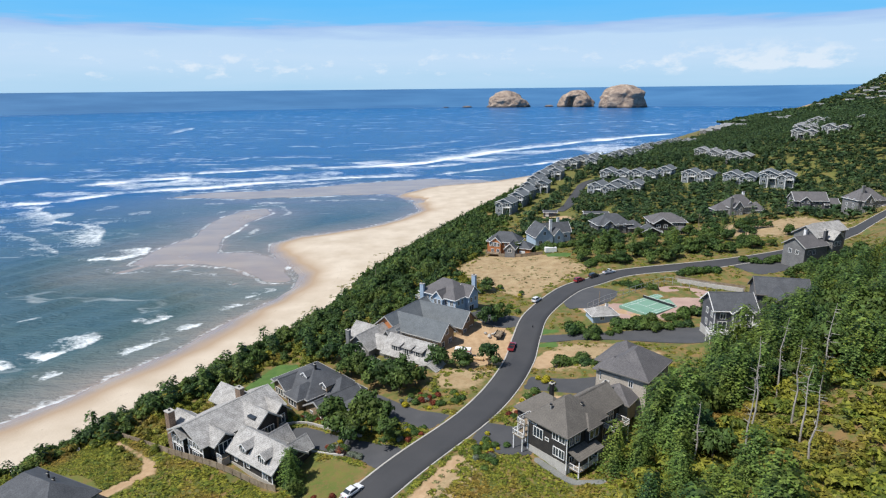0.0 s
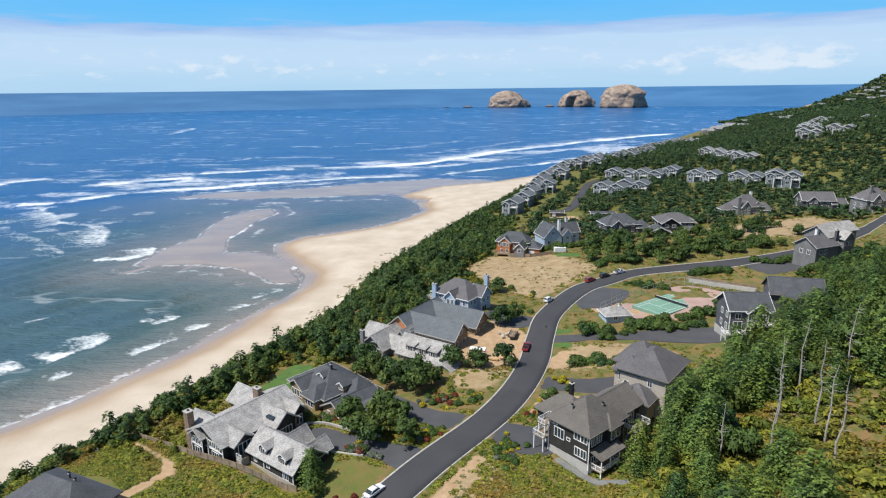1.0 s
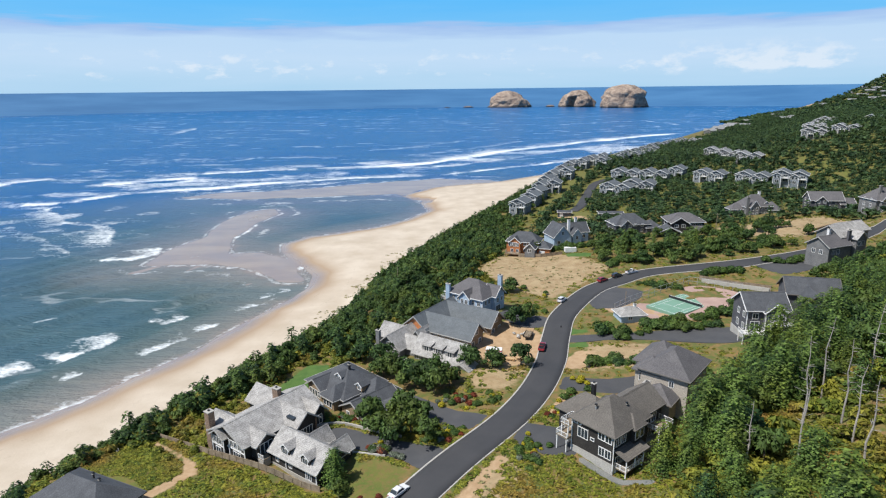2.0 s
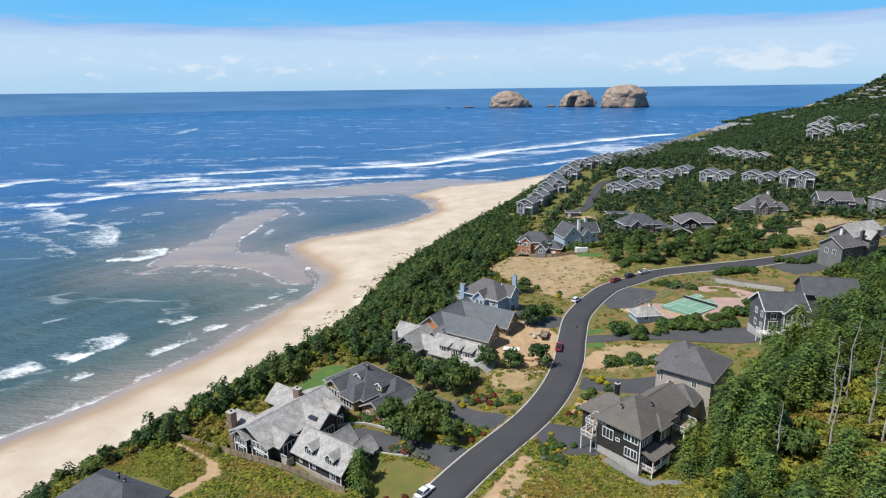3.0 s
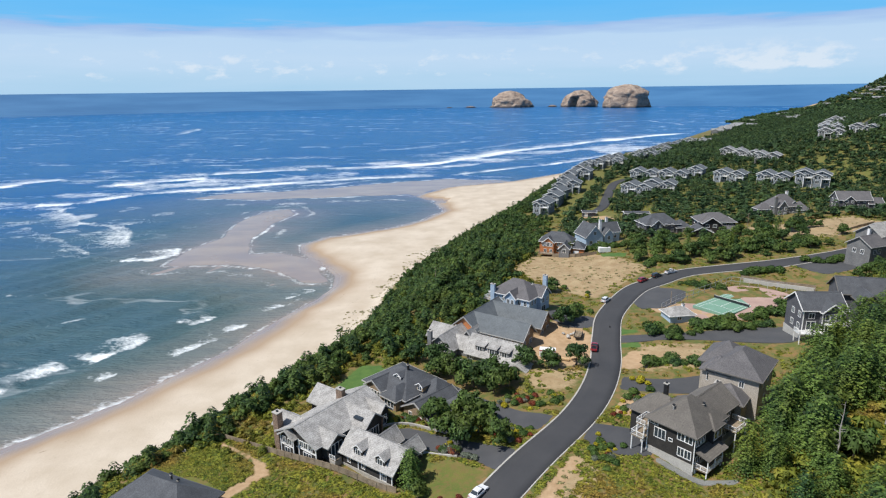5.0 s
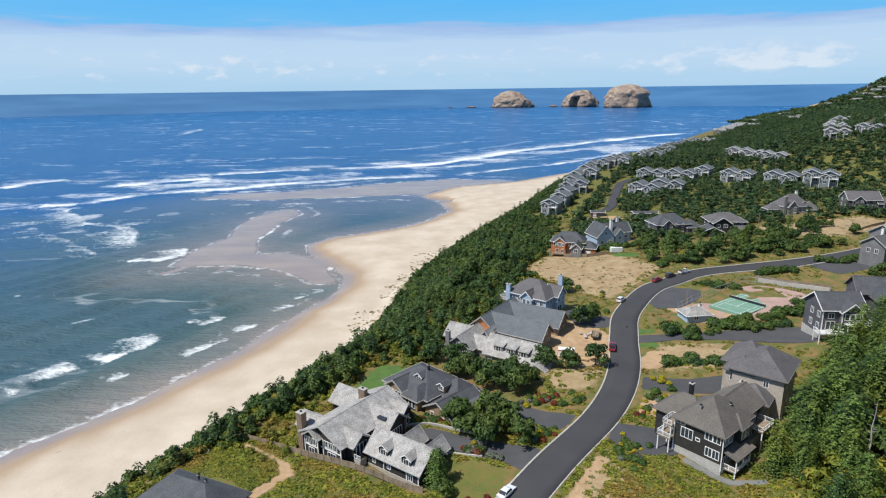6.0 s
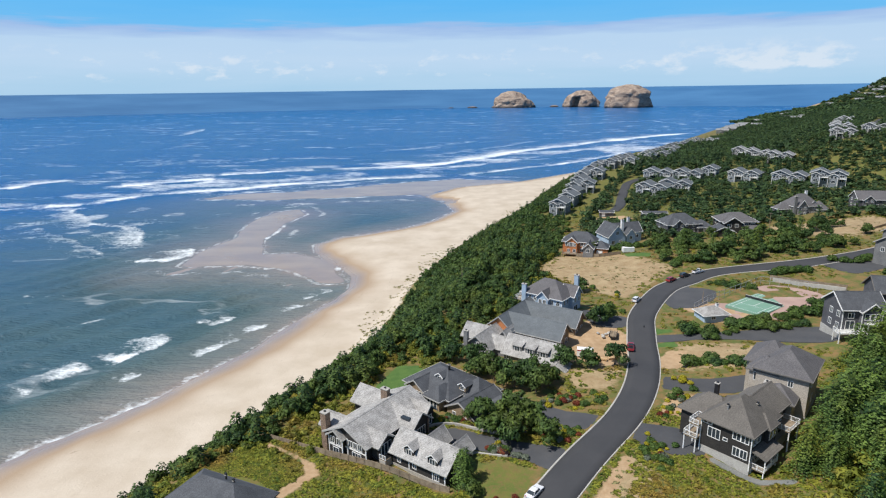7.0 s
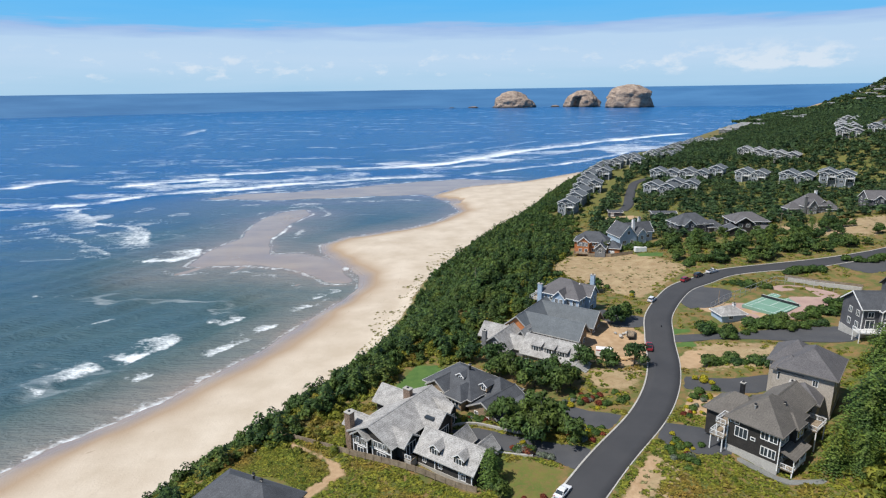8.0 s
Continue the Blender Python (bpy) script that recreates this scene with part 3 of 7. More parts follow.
# breakers: line, half width, how thick the foam lies, how far it trails seaward
BREAKERS = [([(-198, 150), (-182, 185), (-157, 217), (-144, 241), (-130, 268)], 2.2, 0.62, 4),
            ([(-479, 809), (-425, 841), (-361, 863)], 9, 0.9, 30), ([(-385, 913), (-313, 933), (-235, 959)], 7, 0.9, 22),
            ([(-175, 962), (-46, 1010), (107, 1200), (326, 1410), (500, 1550), (640, 1650)], 14, 0.95, 36),
            ([(-60, 930), (60, 1030), (180, 1160), (420, 1400)], 9, 0.6, 24),
            ([(-451, 673), (-397, 734), (-305, 771), (-169, 836), (-20, 868)], 11, 0.8, 26),
            ([(-20, 868), (79, 936), (180, 1010), (330, 1180)], 6, 0.75, 14),
            ([(-340, 720), (-250, 760), (-140, 815)], 4, 0.55, 12),
            ([(-616, 795), (-603, 845), (-586, 882)], 12, 0.75, 40), ([(-482, 656), (-446, 672)], 8, 0.85, 20),
            ([(-336, 555), (-300, 512), (-283, 470)], 6, 0.62, 16), ([(-268, 431), (-244, 428), (-236, 446), (-240, 468)], 5, 0.75, 14),
            ([(-229, 470), (-214, 430), (-180, 412), (-155, 406)], 1.6, 0.72, 3), ([(-218, 470), (-214, 505), (-222, 560)], 1.8, 0.6, 3),
            ([(-190, 555), (-191, 492), (-178, 447), (-160, 440)], 1.6, 0.6, 3),
            ([(-189, 256), (-185, 269), (-173, 284)], 2.6, 0.95, 8), ([(-153, 262), (-145, 274), (-137, 281)], 2.0, 0.8, 7),
            ([(-171, 304), (-158, 305), (-151, 314)], 1.6, 0.7, 4), ([(-138, 289), (-130, 301)], 1.6, 0.75, 4), ([(-176, 235), (-171, 244)], 1.6, 0.75, 5),
            ([(-214, 226), (-205, 243), (-198, 253)], 2.4, 0.7, 8), ([(-120, 341), (-104, 357)], 1.6, 0.7, 5), ([(-127, 318), (-118, 330)], 1.4, 0.7, 4),
            ([(-560, 640), (-500, 655), (-440, 640), (-400, 600), (-370, 565), (-330, 545), (-300, 505), (-283, 465)], 5, 0.64, 26), ([(-430, 560), (-380, 520), (-330, 480), (-290, 440)], 3.5, 0.5, 16), ([(-300, 350), (-270, 352)], 2.0, 0.5, 6), ([(-240, 300), (-222, 310)], 1.6, 0.5, 5),
            ([(-1044, 2733), (-424, 2356)], 14, 0.45, 30), ([(-885, 2166), (-840, 1950), (-827, 1824)], 13, 0.62, 30),
            ([(368, 2101), (600, 2250), (761, 2319), (787, 2007)], 9, 0.6, 16), ([(-583, 1985), (-430, 1956)], 14, 0.62, 24),
            ([(-1428, 1927), (-964, 1896)], 8, 0.42, 20), ([(-575, 1079), (-392, 1077), (-361, 1148), (-251, 1136)], 7, 0.5, 24),
            ([(-190, 1235), (-77, 1320), (60, 1500)], 8, 0.5, 24), ([(-100, 1120), (60, 1290), (200, 1480)], 9, 0.48, 26)]
SEA_ANGLES = np.concatenate([np.arange(-180, -62, 8), np.arange(-62, 58, 0.2), np.arange(58, 181, 8)])
SEA_RADII = np.concatenate([[1, 60, 100], 120 * np.exp(np.arange(0, np.log(4450 / 120), 0.0078)), [4450]])
sx, sy, sf = fan(SEA_ANGLES, SEA_RADII, (-18, 0))
bed = sand(sx, sy)
keep = np.maximum.reduce([-bed[sf[:, i]] for i in range(4)]) > -0.35
keep &= np.minimum.reduce([inland(sx, sy)[sf[:, i]] for i in range(4)]) < 0
used = np.zeros(len(sx), bool)
used[sf[keep].ravel()] = True
index = np.cumsum(used) - 1
sf, sx, sy, bed = index[sf[keep]], sx[used], sy[used], bed[used]
foam_f, crest = np.zeros(len(sx)), np.zeros(len(sx))
ux, uy = -0.86, 0.5      # the way out to sea
for line, half, thick, trail in BREAKERS:
    lx, ly = [p[0] for p in line], [p[1] for p in line]
    m = max(trail, half) * 3
    near = np.nonzero((sx > min(lx) - m) & (sx < max(lx) + m) & (sy > min(ly) - m) & (sy < max(ly) + m))[0]
    px, py = sx[near], sy[near]
    wob = half * 1.6 * (lattice(px, py, half * 5, 8) - 0.5)
    total = sum(math.dist(a, b) for a, b in zip(line, line[1:]))
    gone, best, side = 0.0, np.full(len(near), 1e9), np.zeros(len(near))
    along = np.zeros(len(near))
    for a, b in zip(line, line[1:]):
        dx, dy = b[0] - a[0], b[1] - a[1]
        size = math.hypot(dx, dy)
        t = np.clip(((px - a[0]) * dx + (py - a[1]) * dy) / size ** 2, 0, 1)
        qx, qy = px - a[0] - t * dx, py - a[1] - t * dy
        d = np.hypot(qx, qy)
        hit = d < best
        best = np.where(hit, d, best)
        side = np.where(hit, np.sign(qx * ux + qy * uy), side)
        along = np.where(hit, (gone + t * size) / total, along)
        gone += size
    signed = best * side + wob
    ends = np.clip(np.minimum(along, 1 - along) * 9 + 0.35, 0, 1)
    f = np.where(signed < 0, np.exp(-(signed / half) ** 2 * 2), np.exp(-signed / (trail * 1.7))) * np.exp(-np.clip(best - trail * 2, 0, None) / half)
    f = thick * f * ends * (0.7 + 0.6 * lattice(px, py, half * 3 + 4, 9))
    foam_f[near] = np.maximum(foam_f[near], f)
    crest[near] = np.maximum(crest[near], min(half * 0.12, 1.2) * np.exp(-((signed - half * 0.3) / half) ** 2) * ends * (thick > 0.65))
# thin swash at the edge, scattered foam flecks in the surf zone
foam_f = np.maximum(foam_f, 0.62 * np.exp(-((bed + 0.07) / 0.07) ** 2) * (0.55 + 0.6 * lattice(sx, sy, 14, 11)))
foam_f = np.maximum(foam_f, 0.50 * np.exp(-((bed + 0.55) / 0.14) ** 2) * smooth(0.42, 0.75, lattice(sx, sy, 30, 12)))
reach = -outside(sx, sy, SHORE)
surf = np.exp(-((sy - 0.55 * (sx + 480) - 800) / 190) ** 2) * (sx > -900)
foam_f = np.maximum(foam_f, 0.62 * surf * smooth(0.30, 0.8, lattice(sx, sy * 1.8, 60, 13)))
foam_f = np.maximum(foam_f, 0.62 * np.exp(-(((sx + 370) / 130) ** 2 + ((sy - 590) / 120) ** 2)) * smooth(0.4, 0.85, lattice(sx, sy * 1.4, 26, 17)))
near_swell = 1.5 * np.sin((0.80 * sx - 0.60 * sy) / 3.6 + 3 * lattice(sx, sy, 60, 14)) * smooth(10, 60, reach) * (1 - smooth(350, 700, np.hypot(sx, sy)))
sz = near_swell * lattice(sx, sy, 35, 15) + crest
sz = sz * np.clip(-bed * 2, 0, 1)
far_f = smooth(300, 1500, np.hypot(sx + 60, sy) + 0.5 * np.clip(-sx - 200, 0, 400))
shoal = np.clip(-bed / 5.0, 0, 1)
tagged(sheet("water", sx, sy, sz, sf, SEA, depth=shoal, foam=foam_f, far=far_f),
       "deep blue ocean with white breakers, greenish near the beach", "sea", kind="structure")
# the open sea beyond the rocks, out to the skyline
bx, by, bf = fan(np.concatenate([np.arange(-180, 181, 1.5)]), np.array([4445, 4520, 4600, 4680, 4760, 4840, 4900]), (-18, 0))
br = np.hypot(bx + 18, by)
bz = 131.0 * np.clip((br - 4445) / 455, 0, 1) ** 0.9 - 0.2
OFFING, n, l, bsdf = material("distant_sea")
bands = remap(n, l, noise_at(n, l, 0.004, 5.0, (0.4, 1.0, 6.0)), 0.35, 0.65)
l.new(mixed(n, l, bands, (0.030, 0.125, 0.275), (0.050, 0.165, 0.330)), bsdf.inputs["Base Color"])
bsdf.inputs["Roughness"].default_value = 0.7
tagged(sheet("backdrop", bx, by, bz, bf, OFFING, depth=np.ones(len(bx)), foam=np.zeros(len(bx)), far=np.ones(len(bx))),
       "distant deep blue ocean out to the skyline", "sea", kind="structure")


# ---- roads ----
def ribbon(name, line, width, lift, mat, sides=(-1, 1), label="", category="road"):
    """A strip along a line that follows the ground; sides are its edges in half widths."""
    pts = np.array(line)
    tan = np.gradient(pts, axis=0)
    tan /= np.linalg.norm(tan, axis=1)[:, None]
    nor = np.stack([tan[:, 1], -tan[:, 0]], -1)
    cols = np.linspace(sides[0], sides[1], 5)
    p = pts[:, None, :] + nor[:, None, :] * cols[None, :, None] * width / 2
    z = ground_z(p[..., 0].ravel(), p[..., 1].ravel()) + lift
    k = np.arange(p.shape[0] * 5).reshape(-1, 5)
    f = np.stack([k[:-1, :-1], k[1:, :-1], k[1:, 1:], k[:-1, 1:]], -1).reshape(-1, 4)[:, ::-1]
    ob = sheet(name, p[..., 0].ravel(), p[..., 1].ravel(), z, f, mat)
    solid = ob.modifiers.new("thickness", "SOLIDIFY")
    solid.thickness, solid.offset = 0.3, -1
    return tagged(ob, label, category, kind="structure")


ribbon("road", ROADS[0][0], 8.2, 0.0, ASPHALT, label="smooth dark asphalt road curving between the houses")
ribbon("kerb", ROADS[0][0], 8.2, 0.09, CONCRETE, (-1.08, -0.99), "pale concrete kerb along the asphalt road", "kerb")
ribbon("kerb", ROADS[0][0], 8.2, 0.09, CONCRETE, (0.99, 1.05), "pale concrete kerb along the asphalt road", "kerb")
ribbon("road", ROADS[1][0], 7.0, 0.05, ASPHALT, label="grey asphalt lane between the far townhouses")
ribbon("road", ROADS[2][0], 9.0, 0.25, ASPHALT, label="grey asphalt street climbing the wooded hill")


def patch(name, loop, lift, mat, label, category="driveway", thick=0.3):
    """A paved area that follows the ground inside a loop."""
    bm = bmesh.new()
    bm.faces.new([bm.verts.new((a, b, 0)) for a, b in spline(loop + loop[:1], 3.0)[:-1]])
    bmesh.ops.triangulate(bm, faces=bm.faces[:])
    for _ in range(3):
        bmesh.ops.subdivide_edges(bm, edges=[e for e in bm.edges if e.calc_length() > 1.6], cuts=1)
        bmesh.ops.triangulate(bm, faces=bm.faces[:])
    heights = ground_z(np.array([v.co.x for v in bm.verts]), np.array([v.co.y for v in bm.verts]))
    for v, z in zip(bm.verts, heights):
        v.co.z = z + lift
    bmesh.ops.recalc_face_normals(bm, faces=bm.faces[:])
    if sum(f.normal.z for f in bm.faces) < 0:
        bmesh.ops.reverse_faces(bm, faces=bm.faces[:])
    me = bpy.data.meshes.new(name)
    bm.to_mesh(me)
    bm.free()
    me.materials.append(mat)
    ob = new(name, me)
    solid = ob.modifiers.new("thickness", "SOLIDIFY")
    solid.thickness, solid.offset = thick, -1
    return tagged(ob, label, category, kind="structure")


for key, loop in DRIVES.items():
    patch("driveway", loop, -0.012, DRIVE, "dark asphalt driveway beside the road")


# ---- building kit ----
def empty(name, m, label, category, group=""):
    ob = new(name)
    ob.matrix_world = m
    return tagged(ob, label, category, group)


def part(name, bm, mat, parent, label="", m=None):
    """Links a bmesh, or a ready mesh, as one part under a thing or under a part."""
    me = bm
    if not isinstance(bm, bpy.types.Mesh):
        me = bpy.data.meshes.new(name)
        bmesh.ops.recalc_face_normals(bm, faces=bm.faces[:])
        bm.to_mesh(me)
        bm.free()
        me.materials.append(mat)
    ob = new(name, me)
    ob.parent = parent
    if m is not None:
        ob.matrix_basis = m
    return tagged(ob, label)


def add_box(bm, x0, x1, y0, y1, z0, z1):
    v = [bm.verts.new((x, y, z)) for z in (z0, z1) for x, y in ((x0, y0), (x1, y0), (x1, y1), (x0, y1))]
    for f in ((3, 2, 1, 0), (4, 5, 6, 7), (0, 1, 5, 4), (1, 2, 6, 5), (2, 3, 7, 6), (3, 0, 4, 7)):
        bm.faces.new([v[i] for i in f])
    return v


def box(*a, bevel=0.0):
    bm = bmesh.new()
    add_box(bm, *a)
    if bevel:
        bmesh.ops.bevel(bm, geom=bm.edges[:], offset=bevel, segments=1, affect="EDGES")
    return bm


def prism(outline, along, a, b):
    """An outline of (u, z) drawn out along x or y from a to b."""
    bm = bmesh.new()
    make = (lambda u, z, s: (s, u, z)) if along == "x" else (lambda u, z, s: (u, s, z))
    lo = [bm.verts.new(make(u, z, a)) for u, z in outline]
    hi = [bm.verts.new(make(u, z, b)) for u, z in outline]
    bm.faces.new(lo)
    bm.faces.new(hi[::-1])
    n = len(outline)
    for i in range(n):
        bm.faces.new([lo[i], hi[i], hi[(i + 1) % n], lo[(i + 1) % n]])
    return bm


def tube(bm, a, b, r0, r1, sides=6):
    a, b = Vector(a), Vector(b)
    q = (b - a).to_track_quat("Z", "Y").to_matrix()
    lo = [bm.verts.new(a + q @ Vector((r0 * math.cos(i * math.tau / sides), r0 * math.sin(i * math.tau / sides), 0))) for i in range(sides)]
    hi = [bm.verts.new(b + q @ Vector((r1 * math.cos(i * math.tau / sides), r1 * math.sin(i * math.tau / sides), 0))) for i in range(sides)]
    for i in range(sides):
        bm.faces.new([lo[i], lo[(i + 1) % sides], hi[(i + 1) % sides], hi[i]])
    bm.faces.new(lo[::-1])
    bm.faces.new(hi)


def lattice_frame(xs, zs, solid, y0=-0.09, y1=0.0):
    """One connected frame: border rows and the solid columns filled, the rest open."""
    bm = bmesh.new()
    full = lambda i, k: 0 <= i < len(xs) - 1 and 0 <= k < len(zs) - 1 and (k in (0, len(zs) - 2) or solid[i])
    v = {}

    def at(i, k, y):
        if (i, k, y) not in v:
            v[i, k, y] = bm.verts.new((xs[i], y, zs[k]))
        return v[i, k, y]
    for i in range(len(xs) - 1):
        for k in range(len(zs) - 1):
            if not full(i, k):
                continue
            ring = [(i, k), (i + 1, k), (i + 1, k + 1), (i, k + 1)]
            bm.faces.new([at(a, b, y0) for a, b in ring])
            bm.faces.new([at(a, b, y1) for a, b in ring[::-1]])
            for e, (di, dk) in enumerate(((0, -1), (1, 0), (0, 1), (-1, 0))):
                if not full(i + di, k + dk):
                    p, q = ring[e], ring[(e + 1) % 4]
                    bm.faces.new([at(*p, y0), at(*p, y1), at(*q, y1), at(*q, y0)])
    return bm


WINDOWS = {}


def window_meshes(w, h, bars):
    key = (round(w, 2), round(h, 2), bars)
    if key not in WINDOWS:
        t = 0.13
        xs, solid = [-w / 2 - t, -w / 2], [1]
        for i in range(bars):
            u = -w / 2 + w * (i + 1) / (bars + 1)
            xs, solid = xs + [u - 0.05, u + 0.05], solid + [0, 1]
        xs, solid = xs + [w / 2, w / 2 + t], solid + [0, 1]
        bm = lattice_frame(xs, [-t, 0, h, h + t], solid)
        bmesh.ops.recalc_face_normals(bm, faces=bm.faces[:])
        frame_me, pane_me = bpy.data.meshes.new("window"), bpy.data.meshes.new("pane")
        bm.to_mesh(frame_me)
        bm.free()
        frame_me.materials.append(TRIM)
        bm = box(-w / 2, w / 2, -0.035, 0.0, 0, h)
        bmesh.ops.recalc_face_normals(bm, faces=bm.faces[:])
        bm.to_mesh(pane_me)
        bm.free()
        pane_me.materials.append(GLASS)
        WINDOWS[key] = frame_me, pane_me
    return WINDOWS[key]


FACING = {"S": 0, "E": 90, "N": 180, "W": 270}


class House:
    """A house built of wings; x along its front, y away from it, z up from its base."""

    def __init__(self, x, y, z, turn, wall, roof, label, name="house", group="", trim=None):
        self.root = empty(name, pose(x, y, z, 0, 0, turn), label, "house", group)
        self.wall, self.roof, self.trim = wall, roof, trim or TRIM

    def wing(self, x0, x1, y0, y1, z0, ze, rise, along="x", kind="gable", over=0.55, wall=None, roof=None, trim=None, cap=True):
        """Walls, roof, fascias and gutters. ze: eaves; rise: eaves to ridge; along: the ridge's direction."""
        r, wall, roof = self.root, wall or self.wall, roof or self.roof
        trim = trim or self.trim
        if along == "x":
            a0, a1, b0, b1 = x0, x1, y0, y1
        else:
            a0, a1, b0, b1 = y0, y1, x0, x1
        mid, half = (b0 + b1) / 2, (b1 - b0) / 2
        s, t = rise / half, 0.24
        if kind == "gable":
            part("wall", prism([(b0, z0), (b1, z0), (b1, ze - 0.03), (mid, ze + rise - 0.03), (b0, ze - 0.03)], along, a0, a1), wall, r)
            low = ze - over * s
            shape = [(b0 - over, low), (mid, ze + rise), (b1 + over, low), (b1 + over, low + t), (mid, ze + rise + t), (b0 - over, low + t)]
            part("roof", prism(shape, along, a0 - over, a1 + over), roof, r)
            edge_shape = [(b0 - over - 0.04, low - 0.12), (mid, ze + rise - 0.12), (b1 + over + 0.04, low - 0.12), (b1 + over + 0.04, low + t + 0.03), (mid, ze + rise + t + 0.03), (b0 - over - 0.04, low + t + 0.03)]
            for a, b in ((a0 - over - 0.1, a0 - over + 0.02), (a1 + over - 0.02, a1 + over + 0.1)):
                part("fascia", prism(edge_shape, along, a, b), trim, r, "white painted barge board")
        else:
            part("wall", box(x0, x1, y0, y1, z0, ze), wall, r)
            bm = bmesh.new()
            put = (lambda a, b, z: bm.verts.new((a, b, z))) if along == "x" else (lambda a, b, z: bm.verts.new((b, a, z)))
            low = ze - over * s
            A0, A1, B0, B1 = a0 - over, a1 + over, b0 - over, b1 + over
            lo = [put(a, b, low) for a, b in ((A0, B0), (A1, B0), (A1, B1), (A0, B1))]
            up = [put(a, b, low + t) for a, b in ((A0, B0), (A1, B0), (A1, B1), (A0, B1))]
            inset = min(half, (a1 - a0) / 2 - 0.05)
            p, q = put(a0 + inset, mid, ze + rise + t), put(a1 - inset, mid, ze + rise + t)
            bm.faces.new(lo[::-1])
            for i in range(4):
                bm.faces.new([lo[i], lo[(i + 1) % 4], up[(i + 1) % 4], up[i]])
            bm.faces.new([up[0], up[1], q, p])
            bm.faces.new([up[2], up[3], p, q])
            bm.faces.new([up[1], up[2], q])
            bm.faces.new([up[3], up[0], p])
            part("roof", bm, roof, r)
            for a in (A0 - 0.12, A1):
                g = (a, a + 0.12, B0 - 0.12, B1 + 0.12) if along == "x" else (B0 - 0.12, B1 + 0.12, a, a + 0.12)
                part("gutter", box(*g, low, low + t + 0.02), trim, r, "white painted gutter")
        low = ze - over * s
        for b in (b0 - over - 0.13, b1 + over):
            g = (a0 - over, a1 + over, b, b + 0.13) if along == "x" else (b, b + 0.13, a0 - over, a1 + over)
            part("gutter", box(*g, low + 0.02, low + t + 0.01), trim, r, "white painted gutter")
        if cap and kind == "gable":
            shape = [(mid - 0.22, ze + rise + t - 0.22 * s), (mid, ze + rise + t + 0.0), (mid + 0.22, ze + rise + t - 0.22 * s), (mid + 0.22, ze + rise + t - 0.22 * s + 0.07), (mid, ze + rise + t + 0.08), (mid - 0.22, ze + rise + t - 0.22 * s + 0.07)]
            part("ridge_cap", prism(shape, along, a0 - over, a1 + over), roof, r)
        return self

    def block(self, *b, wall=None, name="wall", label=""):
        part(name, box(*b), wall or self.wall, self.root, label)
        return self

    def win(self, side, u, at, z, w=1.1, h=1.4, bars=1, m=None):
        """A window on a wall: u along the wall, at its plane."""
        x, y = (u, at) if side in "SN" else (at, u)
        f, p = window_meshes(w, h, bars)
        fr = part("window", f, None, self.root, "white-framed window", pose(x, y, z, 0, 0, FACING[side]))
        part("pane", p, None, fr)
        return self

    def wins(self, side, us, at, z, w=1.1, h=1.4, bars=1):
        for u in us:
            self.win(side, u, at, z, w, h, bars)
        return self

    def chimney(self, x, y, z0, z1, w=1.2, d=0.9, mat=STONE, label="stone chimney"):
        bm = box(x - w / 2, x + w / 2, y - d / 2, y + d / 2, z0, z1, bevel=0.03)
        ch = part("chimney", bm, mat, self.root, label)
        part("chimney_cap", box(x - w / 2 - 0.1, x + w / 2 + 0.1, y - d / 2 - 0.1, y + d / 2 + 0.1, z1 + 0.004, z1 + 0.16), CONCRETE, ch)
        part("flue", box(x - 0.2, x + 0.2, y - 0.2, y + 0.2, z1 + 0.164, z1 + 0.45), METAL, ch)
        return self

    def dormer(self, side, u, at, z, w=1.9, deep=3.0, h=1.35, rise=0.6, shed=False, roof=None):
        """A small gabled or shed dormer with a window; at is the plane of its face."""
        m = pose(*((u, at, z) if side in "SN" else (at, u, z)), 0, 0, FACING[side])
        k, t = w / 2, 0.14
        roof = roof or self.roof
        if shed:
            body = prism([(0, 0), (deep, 0), (deep, h + rise), (0, h)], "x", -k, k)
            top = prism([(-0.35, h - 0.06), (deep, h + rise + 0.03), (deep, h + rise + 0.18), (-0.35, h + 0.09)], "x", -k - 0.25, k + 0.25)
        else:
            body = prism([(-k, 0), (k, 0), (k, h), (0, h + rise), (-k, h)], "y", 0, deep)
            s = rise / k
            top = prism([(-k - 0.3, h - 0.3 * s), (0, h + rise), (k + 0.3, h - 0.3 * s), (k + 0.3, h - 0.3 * s + t), (0, h + rise + t), (-k - 0.3, h - 0.3 * s + t)], "y", -0.35, deep)
        d = part("dormer", body, self.wall, self.root, "dormer", m)
        part("dormer_roof", top, roof, d)
        if not shed:
            s = rise / k
            part("fascia", prism([(-k - 0.33, h - 0.3 * s - 0.1), (0, h + rise - 0.1), (k + 0.33, h - 0.3 * s - 0.1), (k + 0.33, h - 0.3 * s + t), (0, h + rise + t + 0.02), (-k - 0.33, h - 0.3 * s + t)], "y", -0.43, -0.34), TRIM, d)
        f, p = window_meshes(w * 0.5, h * 0.68, 1)
        part("window", f, None, d, "white-framed window", pose(0, 0, h * 0.2))
        part("pane", p, None, d, "", pose(0, -0.003, h * 0.2))
        return self

